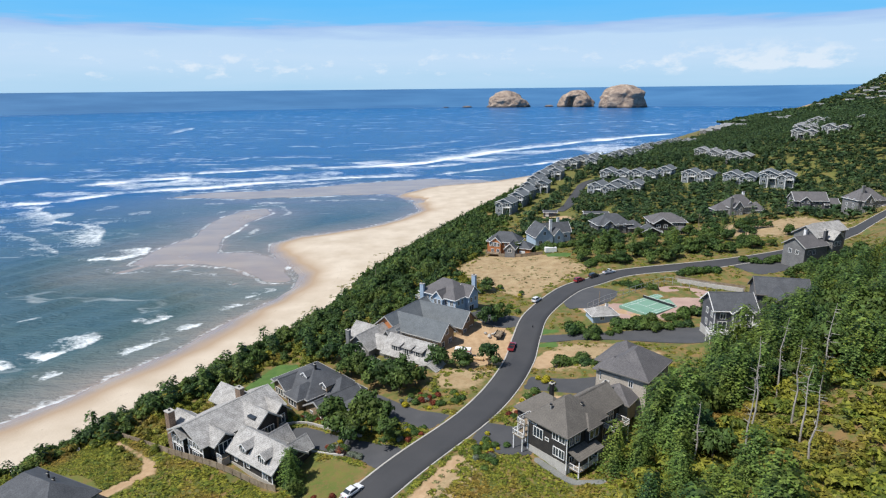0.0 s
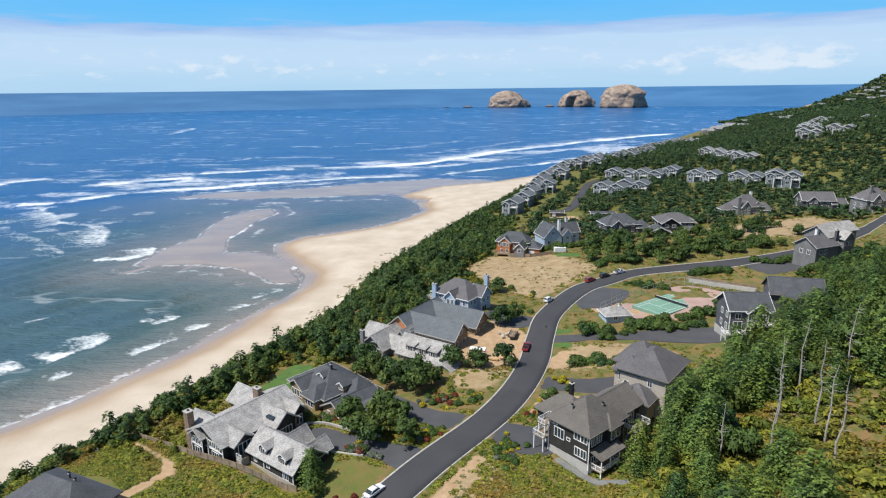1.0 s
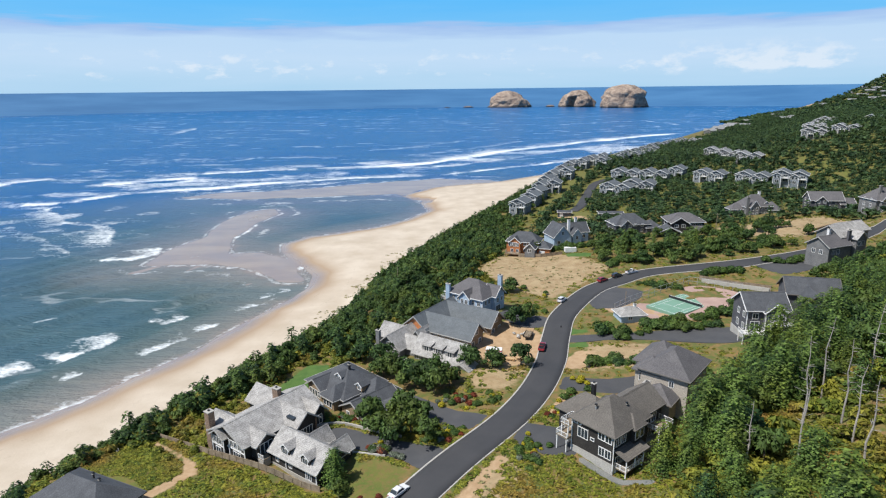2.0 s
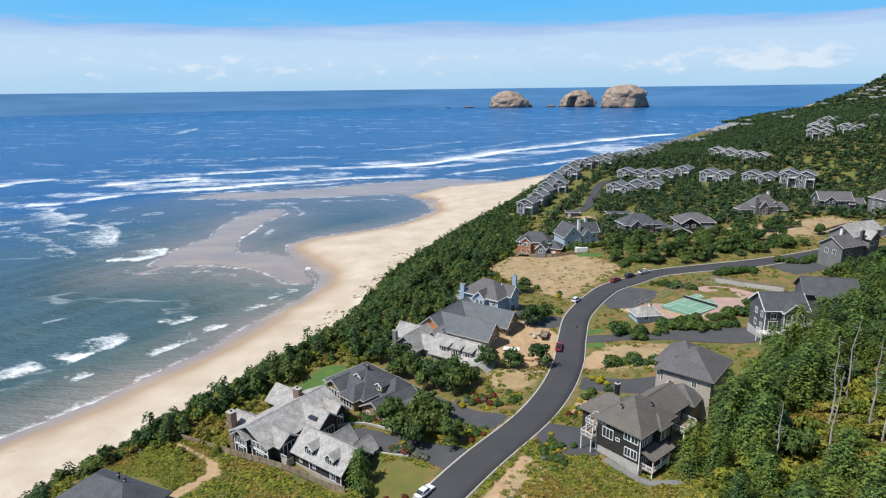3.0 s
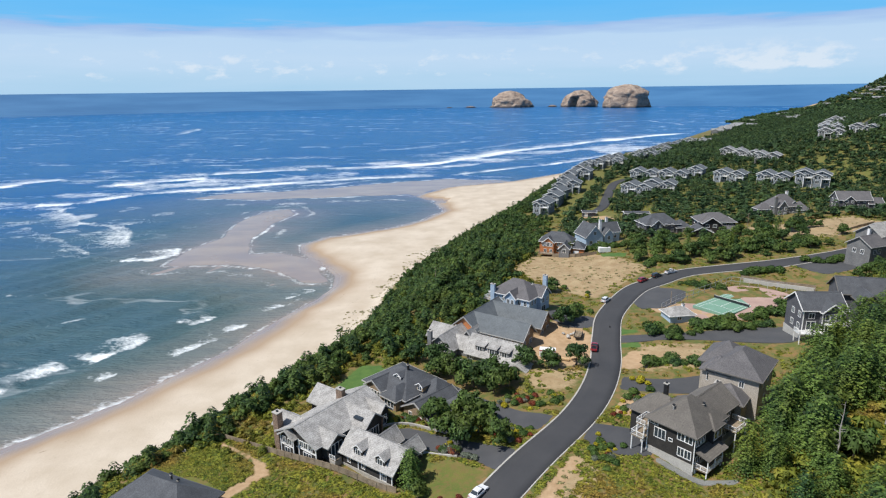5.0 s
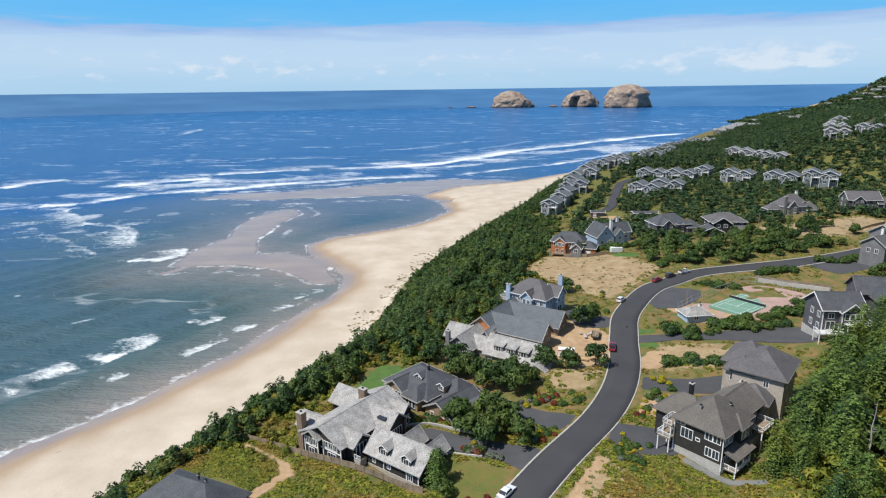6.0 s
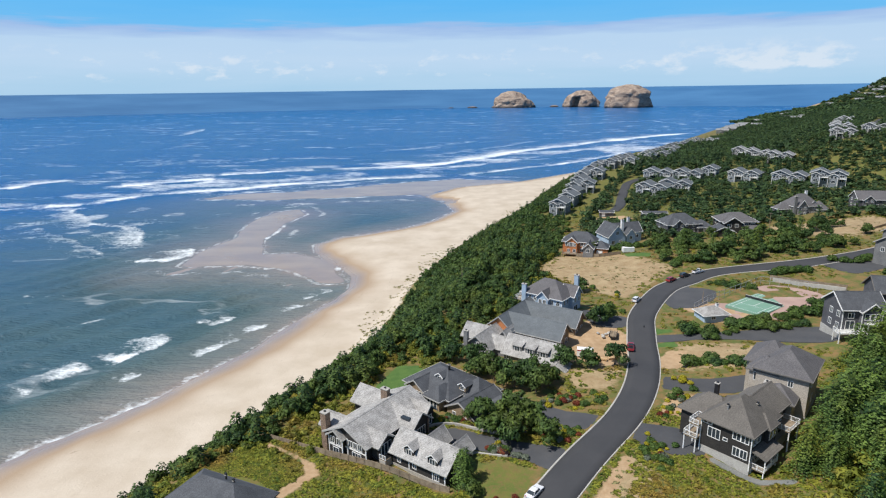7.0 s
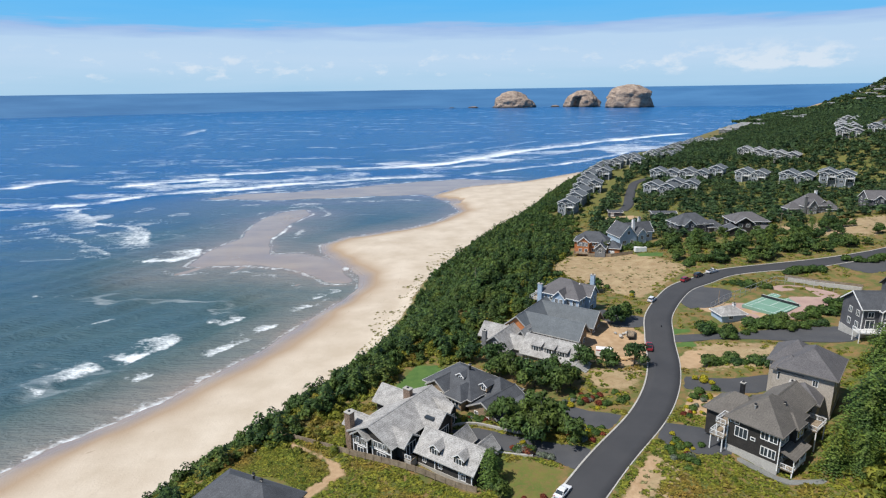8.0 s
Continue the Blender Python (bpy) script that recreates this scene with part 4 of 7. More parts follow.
    def deck(self, x0, x1, y0, y1, z, ground=0.0, rails="SEW", mat=TRIM, floor=WOOD):
        """A raised deck on posts with a railing."""
        r = self.root
        dk = part("deck", box(x0, x1, y0, y1, z - 0.22, z), floor, r, "timber deck")
        h = 1.0
        runs = {"S": ((x0, y0), (x1, y0)), "N": ((x0, y1), (x1, y1)), "W": ((x0, y0), (x0, y1)), "E": ((x1, y0), (x1, y1))}
        for k in rails:
            (ax, ay), (bx, by) = runs[k]
            e = 0.05
            part("handrail", box(min(ax, bx) - e, max(ax, bx) + e, min(ay, by) - e, max(ay, by) + e, z + h, z + h + 0.09), mat, dk)
            part("bottom_rail", box(min(ax, bx) - 0.03, max(ax, bx) + 0.03, min(ay, by) - 0.03, max(ay, by) + 0.03, z + 0.1, z + 0.18), mat, dk)
            size = math.hypot(bx - ax, by - ay)
            n = max(2, int(size / 1.4))
            for i in range(n + 1):
                px, py = ax + (bx - ax) * i / n, ay + (by - ay) * i / n
                part("post", box(px - 0.06, px + 0.06, py - 0.06, py + 0.06, z + 0.002, z + h), mat, dk)
            bm = bmesh.new()
            m = int(size / 0.22)
            for i in range(1, m):
                px, py = ax + (bx - ax) * i / m, ay + (by - ay) * i / m
                add_box(bm, px - 0.02, px + 0.02, py - 0.02, py + 0.02, z + 0.18, z + h)
            tagged(part("balusters", bm, mat, dk), kind="stuff")
        for px in (x0 + 0.15, x1 - 0.15):
            for py in (y0 + 0.15, y1 - 0.15):
                if z - ground > 0.5:
                    part("support_post", box(px - 0.1, px + 0.1, py - 0.1, py + 0.1, ground - 0.6, z - 0.222), mat, dk)
        return self

    def door(self, side, u, at, z, w=1.0, h=2.1, mat=TRIM, name="door"):
        m = pose(*((u, at, z) if side in "SN" else (at, u, z)), 0, 0, FACING[side])
        d = part(name, box(-w / 2, w / 2, -0.06, 0.0, 0, h, bevel=0.015), mat, self.root, "", m)
        bm = bmesh.new()
        for k in range(4 if w > 2 else 2):
            n = 4 if w > 2 else 2
            add_box(bm, -w / 2 + 0.12, w / 2 - 0.12, -0.085, -0.06, h * (k + 0.15) / n, h * (k + 0.85) / n)
        part("panel", bm, mat, d)
        return self


# ---- houses along the near road ----
# weathered-shingle house with dark walls, a stone chimney and a garage wing behind a low fence
a = House(-61.4, 119.6, 42.4, -36, WALL_DARK, ROOF_PALE, "dark-shingled house with weathered pale cedar roof and white trim", trim=EAVES_PALE)
a.block(-0.3, 11.8, 0.3, 20.7, -1.5, 0.15, wall=CONCRETE, name="foundation", label="concrete foundation")
a.wing(0, 11.5, 0, 21, 0, 5.0, 2.9, "y", over=0.9)
a.wing(1.2, 5.2, -0.9, 6, 0, 4.9, 1.4, "y", over=0.55)
a.wing(8, 13.6, 1.6, 6.2, 0, 4.9, 1.7, "x", over=0.6)
a.wing(7, 15.2, 10.8, 17.0, 0, 5.0, 2.5, "x", over=0.8)
a.wing(6, 13.8, 17.2, 20.8, 0, 4.9, 1.8, "x", over=0.7)
a.wing(-5, 5, 13.6, 19.8, 0, 4.8, 2.6, "x", over=0.8)
a.wing(-3.2, 3, 1.4, 6.0, 0, 5.0, 1.8, "x", over=0.7)
a.chimney(-0.9, 0.2, -0.5, 8.8, 1.7, 1.5)
a.chimney(3.6, 15.4, 4, 9.3, 2.0, 1.2)
a.wins("S", [2.3, 4.1], -0.9, 3.0, 1.0, 1.4, 1).wins("S", [6.9, 8.3, 9.7], 0, 3.0, 1.0, 1.4, 1).win("S", 8.6, 0, 0.6, 2.4, 1.4, 2)
a.win("S", 3.2, -0.9, 0.5, 1.6, 1.5, 1)
a.block(-0.05, 11.55, -0.10, -0.004, 2.45, 2.72, wall=TRIM, name="belt_course", label="white belt course")
a.block(1.15, 5.25, -1.0, -0.91, 2.45, 2.72, wall=TRIM, name="belt_course", label="white belt course")
for u, v in ((1.15, -1.0), (5.25, -1.0), (6.0, -0.13), (11.45, -0.13)):
    a.block(u - 0.13, u + 0.13, v, v + 0.12, 0, 4.7, wall=TRIM, name="corner_board", label="white corner board")
a.wins("E", [2.9, 4.0, 5.1], 13.6, 1.8, 0.9, 2.6, 0).win("E", 13.9, 15.2, 1.2, 3.4, 2.4, 3).win("E", 19.0, 13.8, 1.6, 1.8, 2.2, 1).wins("E", [8.6], 11.5, 1.2, 1.6, 2.2, 1)
for v in (11.0, 16.8):
    a.block(15.0, 15.4, v - 0.2, v + 0.2, 0, 4.7, wall=STONE, name="porch_post", label="stone porch post")
a.block(11.6, 15.4, 1.6, 3.6, -0.6, 1.6, wall=CONCRETE, name="terrace_wall", label="pale stucco terrace wall")
a.deck(13.7, 15.4, 1.7, 3.7, 1.85, 1.5, "S")
part("skylight", box(11.6, 14.0, 11.4, 12.9, 6.05, 6.5), GLASS, a.root, "dark roof window")
a.wing(15.6, 29.6, 3.8, 12, -0.8, 3.6, 3.2, "x", over=0.7)
a.wing(18.8, 22.8, 8, 14.6, -0.8, 3.4, 2.3, "y", over=0.6)
a.wing(25.2, 29.0, 8, 14.6, -0.8, 3.4, 2.1, "y", over=0.5)
a.dormer("S", 20.0, 4.0, 3.4, 2.5, 4.2, 2.0, 0.9).dormer("S", 26.2, 4.0, 3.4, 2.5, 4.2, 2.0, 0.9)
a.block(15.4, 29.8, 3.62, 3.78, -1.6, 0.6, wall=CONCRETE, name="foundation", label="pale concrete plinth")
a.wins("S", [27.4], 3.8, 0.8, 1.0, 1.3, 1).win("E", 8, 29.6, 0.6, 1.4, 1.5, 1)
a.wins("S", [17.4, 21.6], 3.8, 1.3, 0.8, 1.1, 1)
for u in (20.2, 26.4, 29.5):
    a.block(u - 0.12, u + 0.12, 3.66, 3.78, 0.6, 3.4, wall=TRIM, name="corner_board", label="white corner board")
a.door("N", 20.8, 14.6, -0.7, 3.0, 2.2, TRIM, "garage_door")
a.door("N", 27.1, 14.6, -0.7, 3.0, 2.2, TRIM, "garage_door")

# slate-roofed house with a stepped hip roof and a low garage
b = House(-45.4, 145.2, 42.8, -44, WALL_TAN, ROOF_GREY, "tan-shingled house under a dark slate-grey hip roof with white trim", trim=EAVES_PALE)
b.block(-0.2, 15.7, -0.2, 13.2, -1.5, 0.1, wall=CONCRETE, name="foundation", label="concrete foundation")
b.wing(0, 15.5, 0, 13, 0, 3.6, 3.6, "x", "hip", over=0.8)
b.wing(2.2, 8.0, -1.6, 5, 0, 3.8, 1.9, "y", over=0.6)
b.wing(9.4, 14.4, -2.4, 5, 0, 3.7, 1.9, "y", "hip", over=0.6)
b.wing(14, 21, 5, 13, 0, 3.4, 3.2, "x", "hip", over=0.7)
b.dormer("S", 9.0, 3.4, 4.6, 2.4, 3.6, 1.7, 0.8)
b.dormer("S", 15.8, 4.6, 4.0, 2.2, 3, 1.5, 0.7)
b.wins("S", [3.4, 4.6, 5.8, 7.0], -1.6, 1.2, 0.75, 1.7, 0).wins("S", [10.7, 11.9, 13.1], -2.4, 1.1, 0.8, 1.7, 0)
b.wins("E", [7, 9, 11], 21, 1.0, 0.9, 1.5, 1).win("S", 17.5, 5.0, 1.0, 1.4, 1.5, 1)
b.wing(15.8, 24.6, -1.0, 11, -0.8, 2.2, 2.5, "y", over=0.6)
b.wing(22, 29, 4, 12, -0.6, 2.2, 2.4, "x", "hip", over=0.5)
b.win("S", 18.2, -1.0, 0.3, 1.0, 1.2, 1)
b.door("S", 21.8, -1.0, -0.7, 1.0, 2.0)
b.chimney(9.5, 6.5, 6, 8.4, 0.5, 0.5, METAL, "dark metal vent pipe")

# long pale-roofed cottage with three shed dormers
c = House(-29.5, 166.2, 44.3, -34, WALL_GREY, ROOF_PALE, "grey-shingled cottage with weathered roof and three dormers", trim=EAVES_PALE)
c.block(-0.2, 29, -0.5, 12, -1.5, 0.1, wall=CONCRETE, name="foundation", label="concrete foundation")
c.wing(12.5, 28.0, 2, 10.5, 0, 2.6, 3.9, "x", over=0.7)
c.wing(0.5, 8.5, 0, 13, 0, 3.0, 3.3, "y", over=0.7)
c.wing(-4, 4, 6, 13, 0, 2.8, 2.9, "x", over=0.6)
c.wing(7, 13, 3, 9, 0, 2.6, 2.5, "x", over=0.5)
c.wing(6.5, 11.5, 8, 15, 0, 3.0, 3.0, "y", over=0.5)
for u in (16.4, 20.4, 24.4):
    c.dormer("S", u, 2.7, 3.0, 2.9, 4.4, 1.95, 1.0, shed=True)
c.wing(26.6, 32.0, 0.5, 5.0, -0.6, 1.9, 1.3, "y", over=0.4)
c.chimney(1.2, -0.5, 0, 7.4, 1.3, 1.0, WALL_GREY, "shingle-clad chimney")
c.wins("S", [3.4, 6.6], 0, 0.8, 1.0, 1.6, 1).wins("S", [14, 18, 22], 2, 0.7, 1.0, 1.4, 1).win("E", 6, 28.0, 0.8, 1.2, 1.5, 1).win("E", 6, 28.0, 3.4, 1.0, 1.2, 1)
c.win("S", 4.5, 0, 3.2, 0.9, 1.1, 1)
c.door("S", 29.3, 0.5, -0.5, 2.4, 2.0, TRIM, "garage_door")

# unfinished U-shaped house: new roof, bare sheathing
d = House(-20.5, 175.0, 45.0, -34, WALL_TAN, ROOF_BLUE, "unfinished tan house with new blue-grey roof and bare orange sheathing", trim=EAVES_PALE)
d.block(-0.2, 22.2, -0.2, 20.7, -1.5, 0.1, wall=CONCRETE, name="foundation", label="concrete foundation")
d.wing(4, 22, 1.0, 8.6, 0, 4.4, 3.4, "x", over=0.9)
d.wing(4, 22, 13.0, 20.6, 0, 4.4, 3.4, "x", over=0.9)
d.wing(-1, 7.0, -0.4, 20.0, 0, 4.6, 3.4, "y", over=0.8)
d.block(-0.9, 6.9, -0.52, -0.41, 0.3, 4.5, wall=WALL_CEDAR, name="sheathing", label="bare orange sheathing panel")
d.block(-1.0, 7.0, -0.60, -0.522, 2.2, 2.5, wall=FRAMING, name="ledger", label="new timber ledger")
part("sheathing", prism([(-0.5, 4.51), (6.5, 4.51), (3.0, 7.4)], "y", -0.50, -0.41), WALL_CEDAR, d.root, "bare orange gable sheathing")
d.wins("S", [9.5, 12.2, 14.9, 17.6, 20.3], 1.0, 2.9, 1.9, 0.9, 1)
d.wins("S", [13, 16, 19], 13.0, 1.8, 1.6, 1.8, 1).win("E", 4.8, 22.0, 4.4, 1.5, 1.7, 1).win("E", 16.8, 22.0, 4.4, 1.5, 1.7, 1)
d.wins("E", [2.6, 6.6], 22.0, 1.0, 1.4, 1.6, 1).wins("E", [14.8, 18.8], 22.0, 1.0, 1.4, 1.6, 1)
for u in (9, 12.2, 15.4):
    d.block(u - 0.15, u + 0.15, 12.2, 12.5, 0, 4.2, wall=FRAMING, name="porch_post", label="new timber porch post")
d.chimney(1.0, -1.6, -0.5, 5.0, 0.9, 0.7, METAL, "dark stone-wrapped column")

# pale blue two-storey house
e = House(-8.3, 196.0, 47.5, -38, WALL_BLUE, ROOF_MAUVE, "pale blue two-storey house with mauve-grey hip roof and white trim")
e.block(-0.2, 15.2, -0.2, 13, -1.5, 0.1, wall=CONCRETE, name="foundation", label="concrete foundation")
e.wing(0, 15, 0, 11, 0, 6.0, 4.0, "x", "hip", over=0.6)
e.wing(7.0, 11, -2.2, 5, 0, 5.9, 2.0, "y", over=0.5)
e.wing(10.2, 15.6, -1.2, 9, 0, 6.1, 2.4, "y", "hip", over=0.5)
e.wing(12.5, 17.0, 4.5, 10.0, 0, 6.0, 2.7, "x", over=0.5)
e.chimney(1.0, -0.4, 0, 8.6, 1.6, 0.9, WALL_BLUE, "pale blue clad chimney")
e.chimney(15.2, 10.2, 5, 11.6, 1.5, 1.0, WALL_BLUE, "pale blue clad chimney")
e.wins("S", [8.2, 9.8], -2.2, 3.6, 0.9, 1.5, 1).wins("S", [8.2, 9.8], -2.2, 0.8, 0.9, 1.5, 1).wins("S", [12, 14.2], -1.2, 3.6, 1.0, 1.5, 1)
e.wins("S", [12.9], -1.2, 0.8, 1.8, 1.6, 1).wins("E", [0.8, 2.8], 15.6, 3.6, 0.9, 1.5, 1).wins("E", [6, 8.4], 17.0, 3.5, 1.0, 1.5, 1).wins("E", [6.2], 17.0, 0.3, 2.4, 2.1, 1)
e.wins("S", [3, 5], 0, 3.6, 0.9, 1.4, 1).wins("W", [3, 6, 9], 0, 3.4, 1.2, 1.5, 1).wins("W", [3, 7], 0, 0.7, 1.4, 1.6, 1)
e.block(15.58, 15.75, -1.22, -1.05, 0, 5.8, wall=TRIM, name="corner_board", label="white corner board")
e.deck(-4.5, 0, 2, 10, 1.6, -1.5, "SWN")

# dark-shingled three-storey house with brown hip roof and white balconies
f = House(23.0, 100.8, 48.3, 40, WALL_DARK, ROOF_BROWN, "dark-shingled house with brown hip roof and white balconies", trim=EAVES_BROWN)
f.block(-0.1, 18.5, -0.1, 9.9, -2.5, 1.7, wall=CONCRETE, name="foundation", label="grey concrete foundation")
f.wing(0, 11.5, 0, 9.8, 0.5, 8.2, 4.1, "x", "hip", over=0.6)
f.wing(9.5, 18.4, 1.0, 8.6, 0.5, 8.0, 2.9, "x", over=0.6)
f.wing(3.5, 11.0, 6, 16.0, 0, 6.4, 3.2, "y", "hip", over=0.6)
f.wing(5.5, 9.0, -0.9, 4, 0.5, 7.8, 1.6, "y", "hip", over=0.4)
f.wins("W", [1.2, 2.8], 0, 5.9, 1.35, 1.4, 1).wins("W", [1.2, 2.6], 0, 2.5, 1.2, 1.7, 1).win("W", 7.2, 0, 4.3, 2.3, 2.0, 2).win("W", 4.9, 0, 4.7, 0.7, 0.5, 0).wins("W", [8.6], 0, 6.9, 1.6, 0.8, 1)
f.wins("S", [1.4, 3.2], 0, 5.4, 1.2, 1.8, 1).wins("S", [6.4, 8.1], -0.9, 5.2, 1.1, 1.7, 0).wins("S", [11.5, 13.5, 15.5], 1.0, 4.8, 1.4, 2.0, 1)
f.wins("S", [12, 14.5], 1.0, 1.8, 1.4, 1.6, 1).wins("S", [1.6, 4.2, 7.0], 0, 1.2, 1.4, 1.8, 1).win("E", 4.5, 18.4, 4.8, 1.8, 1.8, 1)
f.deck(12.6, 17.6, -2.2, 1.0, 4.6, 0.5, "SEW")
f.deck(0.6, 6.4, -2.6, 0, 1.0, -0.8, "SEW")
part("porch_roof", prism([(-3.0, 3.6), (0, 4.5), (0, 4.68), (-3.0, 3.78)], "x", 0.2, 8.0), ROOF_BROWN, f.root)
for u in (0.6, 3.5, 6.4):
    f.block(u - 0.09, u + 0.09, -2.7, -2.52, 1.0, 3.65, wall=TRIM, name="porch_post", label="white porch post")
f.deck(-1.6, 2.4, 9.9, 12.6, 3.4, -0.6, "WNE")
f.deck(-1.2, 2.4, 9.9, 11.8, 6.2, 3.4, "WNE")
f.block(-0.14, 0.02, -0.14, 0.02, 0.4, 8.0, wall=TRIM, name="corner_board", label="white corner board")
f.block(-0.14, 0.02, 9.75, 9.95, 0.4, 8.0, wall=TRIM, name="corner_board", label="white corner board")
f.chimney(9.0, 11.5, 6, 11.4, 0.8, 0.8, METAL, "dark metal chimney pipe")
f.chimney(2.2, 6.0, 10, 11.0, 0.25, 0.25, STEEL, "small roof vent")
f.chimney(7.6, 2.6, 9.6, 10.8, 0.25, 0.25, METAL, "small roof vent")

# greige house with a large mauve-grey hip roof
g = House(43.4, 117.6, 50.0, 50, WALL_CREAM, ROOF_MAUVE, "greige stucco house with mauve-grey hip roof", trim=EAVES_BROWN)
g.block(-0.1, 13.1, -0.1, 10.6, -2.5, 0.1, wall=CONCRETE, name="foundation", label="concrete foundation")
g.wing(0, 13, 0, 10.5, 0, 9.2, 3.6, "x", "hip", over=0.7)
g.wing(4.5, 15.5, 5, 13.5, 0, 8.6, 3.6, "y", "hip", over=0.6)
g.wing(0.6, 6, 6.5, 12.0, 0, 8.4, 2.4, "x", "hip", over=0.6)
g.wing(-4.6, 1.0, 2.0, 8.6, 0, 4.6, 2.6, "x", "hip", over=0.5)
g.chimney(-4.9, 7.2, 0, 8.2, 1.9, 1.0, WALL_CREAM, "greige stucco chimney")
g.wins("W", [8.0, 10.4], 0.6, 5.6, 1.1, 1.8, 1).win("W", 6.0, -4.6, 1.6, 1.8, 1.6, 1).wins("W", [3.5], 0, 6.3, 0.9, 1.3, 1)
g.wins("S", [4, 8.5], 0, 5.8, 1.3, 1.6, 1).win("S", 6, 0, 1.6, 1.4, 1.6, 1)

# white-trimmed slate house on the slope, with a deck
h = House(74.2, 154.6, 53.4, -4, WALL_SLATE, ROOF_GREY, "slate-grey three-storey house with white trim and a white deck")
h.block(-0.1, 11.1, -0.1, 9.6, -2.5, 0.1, wall=CONCRETE, name="foundation", label="concrete foundation")
h.wing(0, 11, 0, 9.5, 0, 7.6, 3.4, "x", over=0.6)
h.wing(4.4, 9.5, -1.4, 6, 0, 7.4, 2.2, "y", over=0.5)
h.deck(-2.0, 4.4, -3.2, 0, 1.6, -1.5, "SWE", floor=TRIM)
h.deck(5.0, 11.4, -3.4, -1.4, 4.2, -1.5, "SE", floor=TRIM)
h.win("S", 2.2, 0, 1.8, 2.2, 2.3, 1).win("S", 2.2, 0, 5.0, 1.4, 1.4, 1).wins("S", [5.6, 7.0, 8.4], -1.4, 5.0, 1.0, 1.6, 0).wins("S", [5.6, 7.0, 8.4], -1.4, 1.8, 1.0, 1.8, 0)
h.wins("W", [2.0, 5.5], 0, 4.8, 1.2, 1.5, 1).wins("W", [2.0, 5.5], 0, 1.4, 1.2, 1.6, 1)
for u in (0, 4.35, 9.55):
    h.block(u - 0.12, u + 0.12, -0.13 if u < 4 else -1.53, 0.0 if u < 4 else -1.38, 0, 7.2, wall=TRIM, name="corner_board", label="white corner board")
h2 = House(92, 167, 55.0, -14, WALL_SLATE, ROOF_GREY, "slate-grey house with grey gable roof among tall trees", trim=EAVES_BROWN)
h2.wing(0, 14, 0, 9, -7, 6.4, 3.6, "x", over=0.6)
h2.wing(3, 8, -7, 5, -7, 6.0, 2.2, "y", over=0.5)
h2.wins("S", [4.4, 6.6], -2, 3.4, 1.2, 1.5, 1).wins("S", [10, 12], 0, 3.4, 1.2, 1.5, 1).wins("E", [3, 6], 14, 3.2, 1.3, 1.5, 1).win("W", 4, 0, 3.2, 1.2, 1.4, 1)

i2 = House(134, 215, 57.5, 22, WALL_GREY, ROOF_MAUVE, "grey-shingled house with stepped pale grey roofs beside the road", trim=EAVES_PALE)
i2.wing(0, 12, 0, 9, -7, 4.6, 3.0, "x", over=0.6)
i2.wing(10, 20, 3, 13, -7, 7.0, 3.4, "x", over=0.6, roof=ROOF_PALE)
i2.wing(14, 19, -0.5, 8, -7, 6.6, 2.4, "y", over=0.5, roof=ROOF_PALE)
i2.wing(16, 30, 6, 14, -7, 7.6, 2.6, "x", over=0.6, roof=ROOF_PALE)
i2.chimney(8.5, 7, 4, 9.4, 1.0, 0.9, TRIM, "white chimney")
i2.chimney(12.2, 1.6, 0, 9.6, 1.4, 0.9, WALL_SLATE, "slate clad chimney")
i2.wins("S", [2.5, 5], 0, 1.6, 1.3, 1.6, 1).wins("S", [15.5, 17.5], -0.5, 3.8, 1.3, 1.6, 1).wins("S", [22, 25, 28], 6, 4.2, 1.4, 1.6, 1).wins("W", [3, 6], 0, 1.4, 1.2, 1.5, 1)

j = House(-89.2, 99.1, 41.1, -24, WALL_GREY, ROOF_GREY, "house with a dark slate-grey hip roof on the near lot", trim=EAVES_DARK)
j.wing(0, 18, 0, 10, -2, 4.0, 3.6, "x", "hip", over=0.7)
j.wing(10, 16.5, -4, 5, -2, 3.7, 2.2, "y", "hip", over=0.6)
j.wins("N", [3, 6, 9, 12], 10, 1.0, 1.3, 1.6, 1).wins("E", [4, 7], 18, 1.0, 1.1, 1.5, 1)
j.chimney(9, 7.2, 5.5, 7.2, 0.3, 0.3, METAL, "small roof vent")
j.chimney(11.5, 6.6, 5.5, 7.0, 0.3, 0.3, METAL, "small roof vent")


# ---- houses further back ----
def plain_house(x, y, turn, w, d, eave, rise, wall, roof, label, kind="hip", z=None, garage=True, storeys=2):
    base = height_at(x, y) if z is None else z
    k = House(x, y, base, turn, wall, roof, label)
    k.wing(0, w, 0, d, -4.5, eave, rise, "x", kind, over=0.5)
    k.wing(w * 0.12, w * 0.45, -1.8, d * 0.5, -4.5, eave * 0.98, rise * 0.6, "y", "gable", over=0.4)
    if garage:
        k.wing(w * 0.9, w * 1.35, -1.0, d * 0.75, -4.5, eave * 0.6, rise * 0.7, "x", kind, over=0.4)
        k.door("S", w * 1.12, -1.0, 0.1, 2.6, 2.1, TRIM, "garage_door")
    for s in range(storeys):
        zz = 0.8 + 2.8 * s
        k.wins("S", [w * 0.2, w * 0.37], -1.8, zz, 1.1, 1.4, 1)
        k.wins("S", [w * 0.58, w * 0.78], 0, zz, 1.2, 1.4, 1)
        k.wins("W", [d * 0.3, d * 0.7], 0, zz, 1.1, 1.4, 1)
    return k


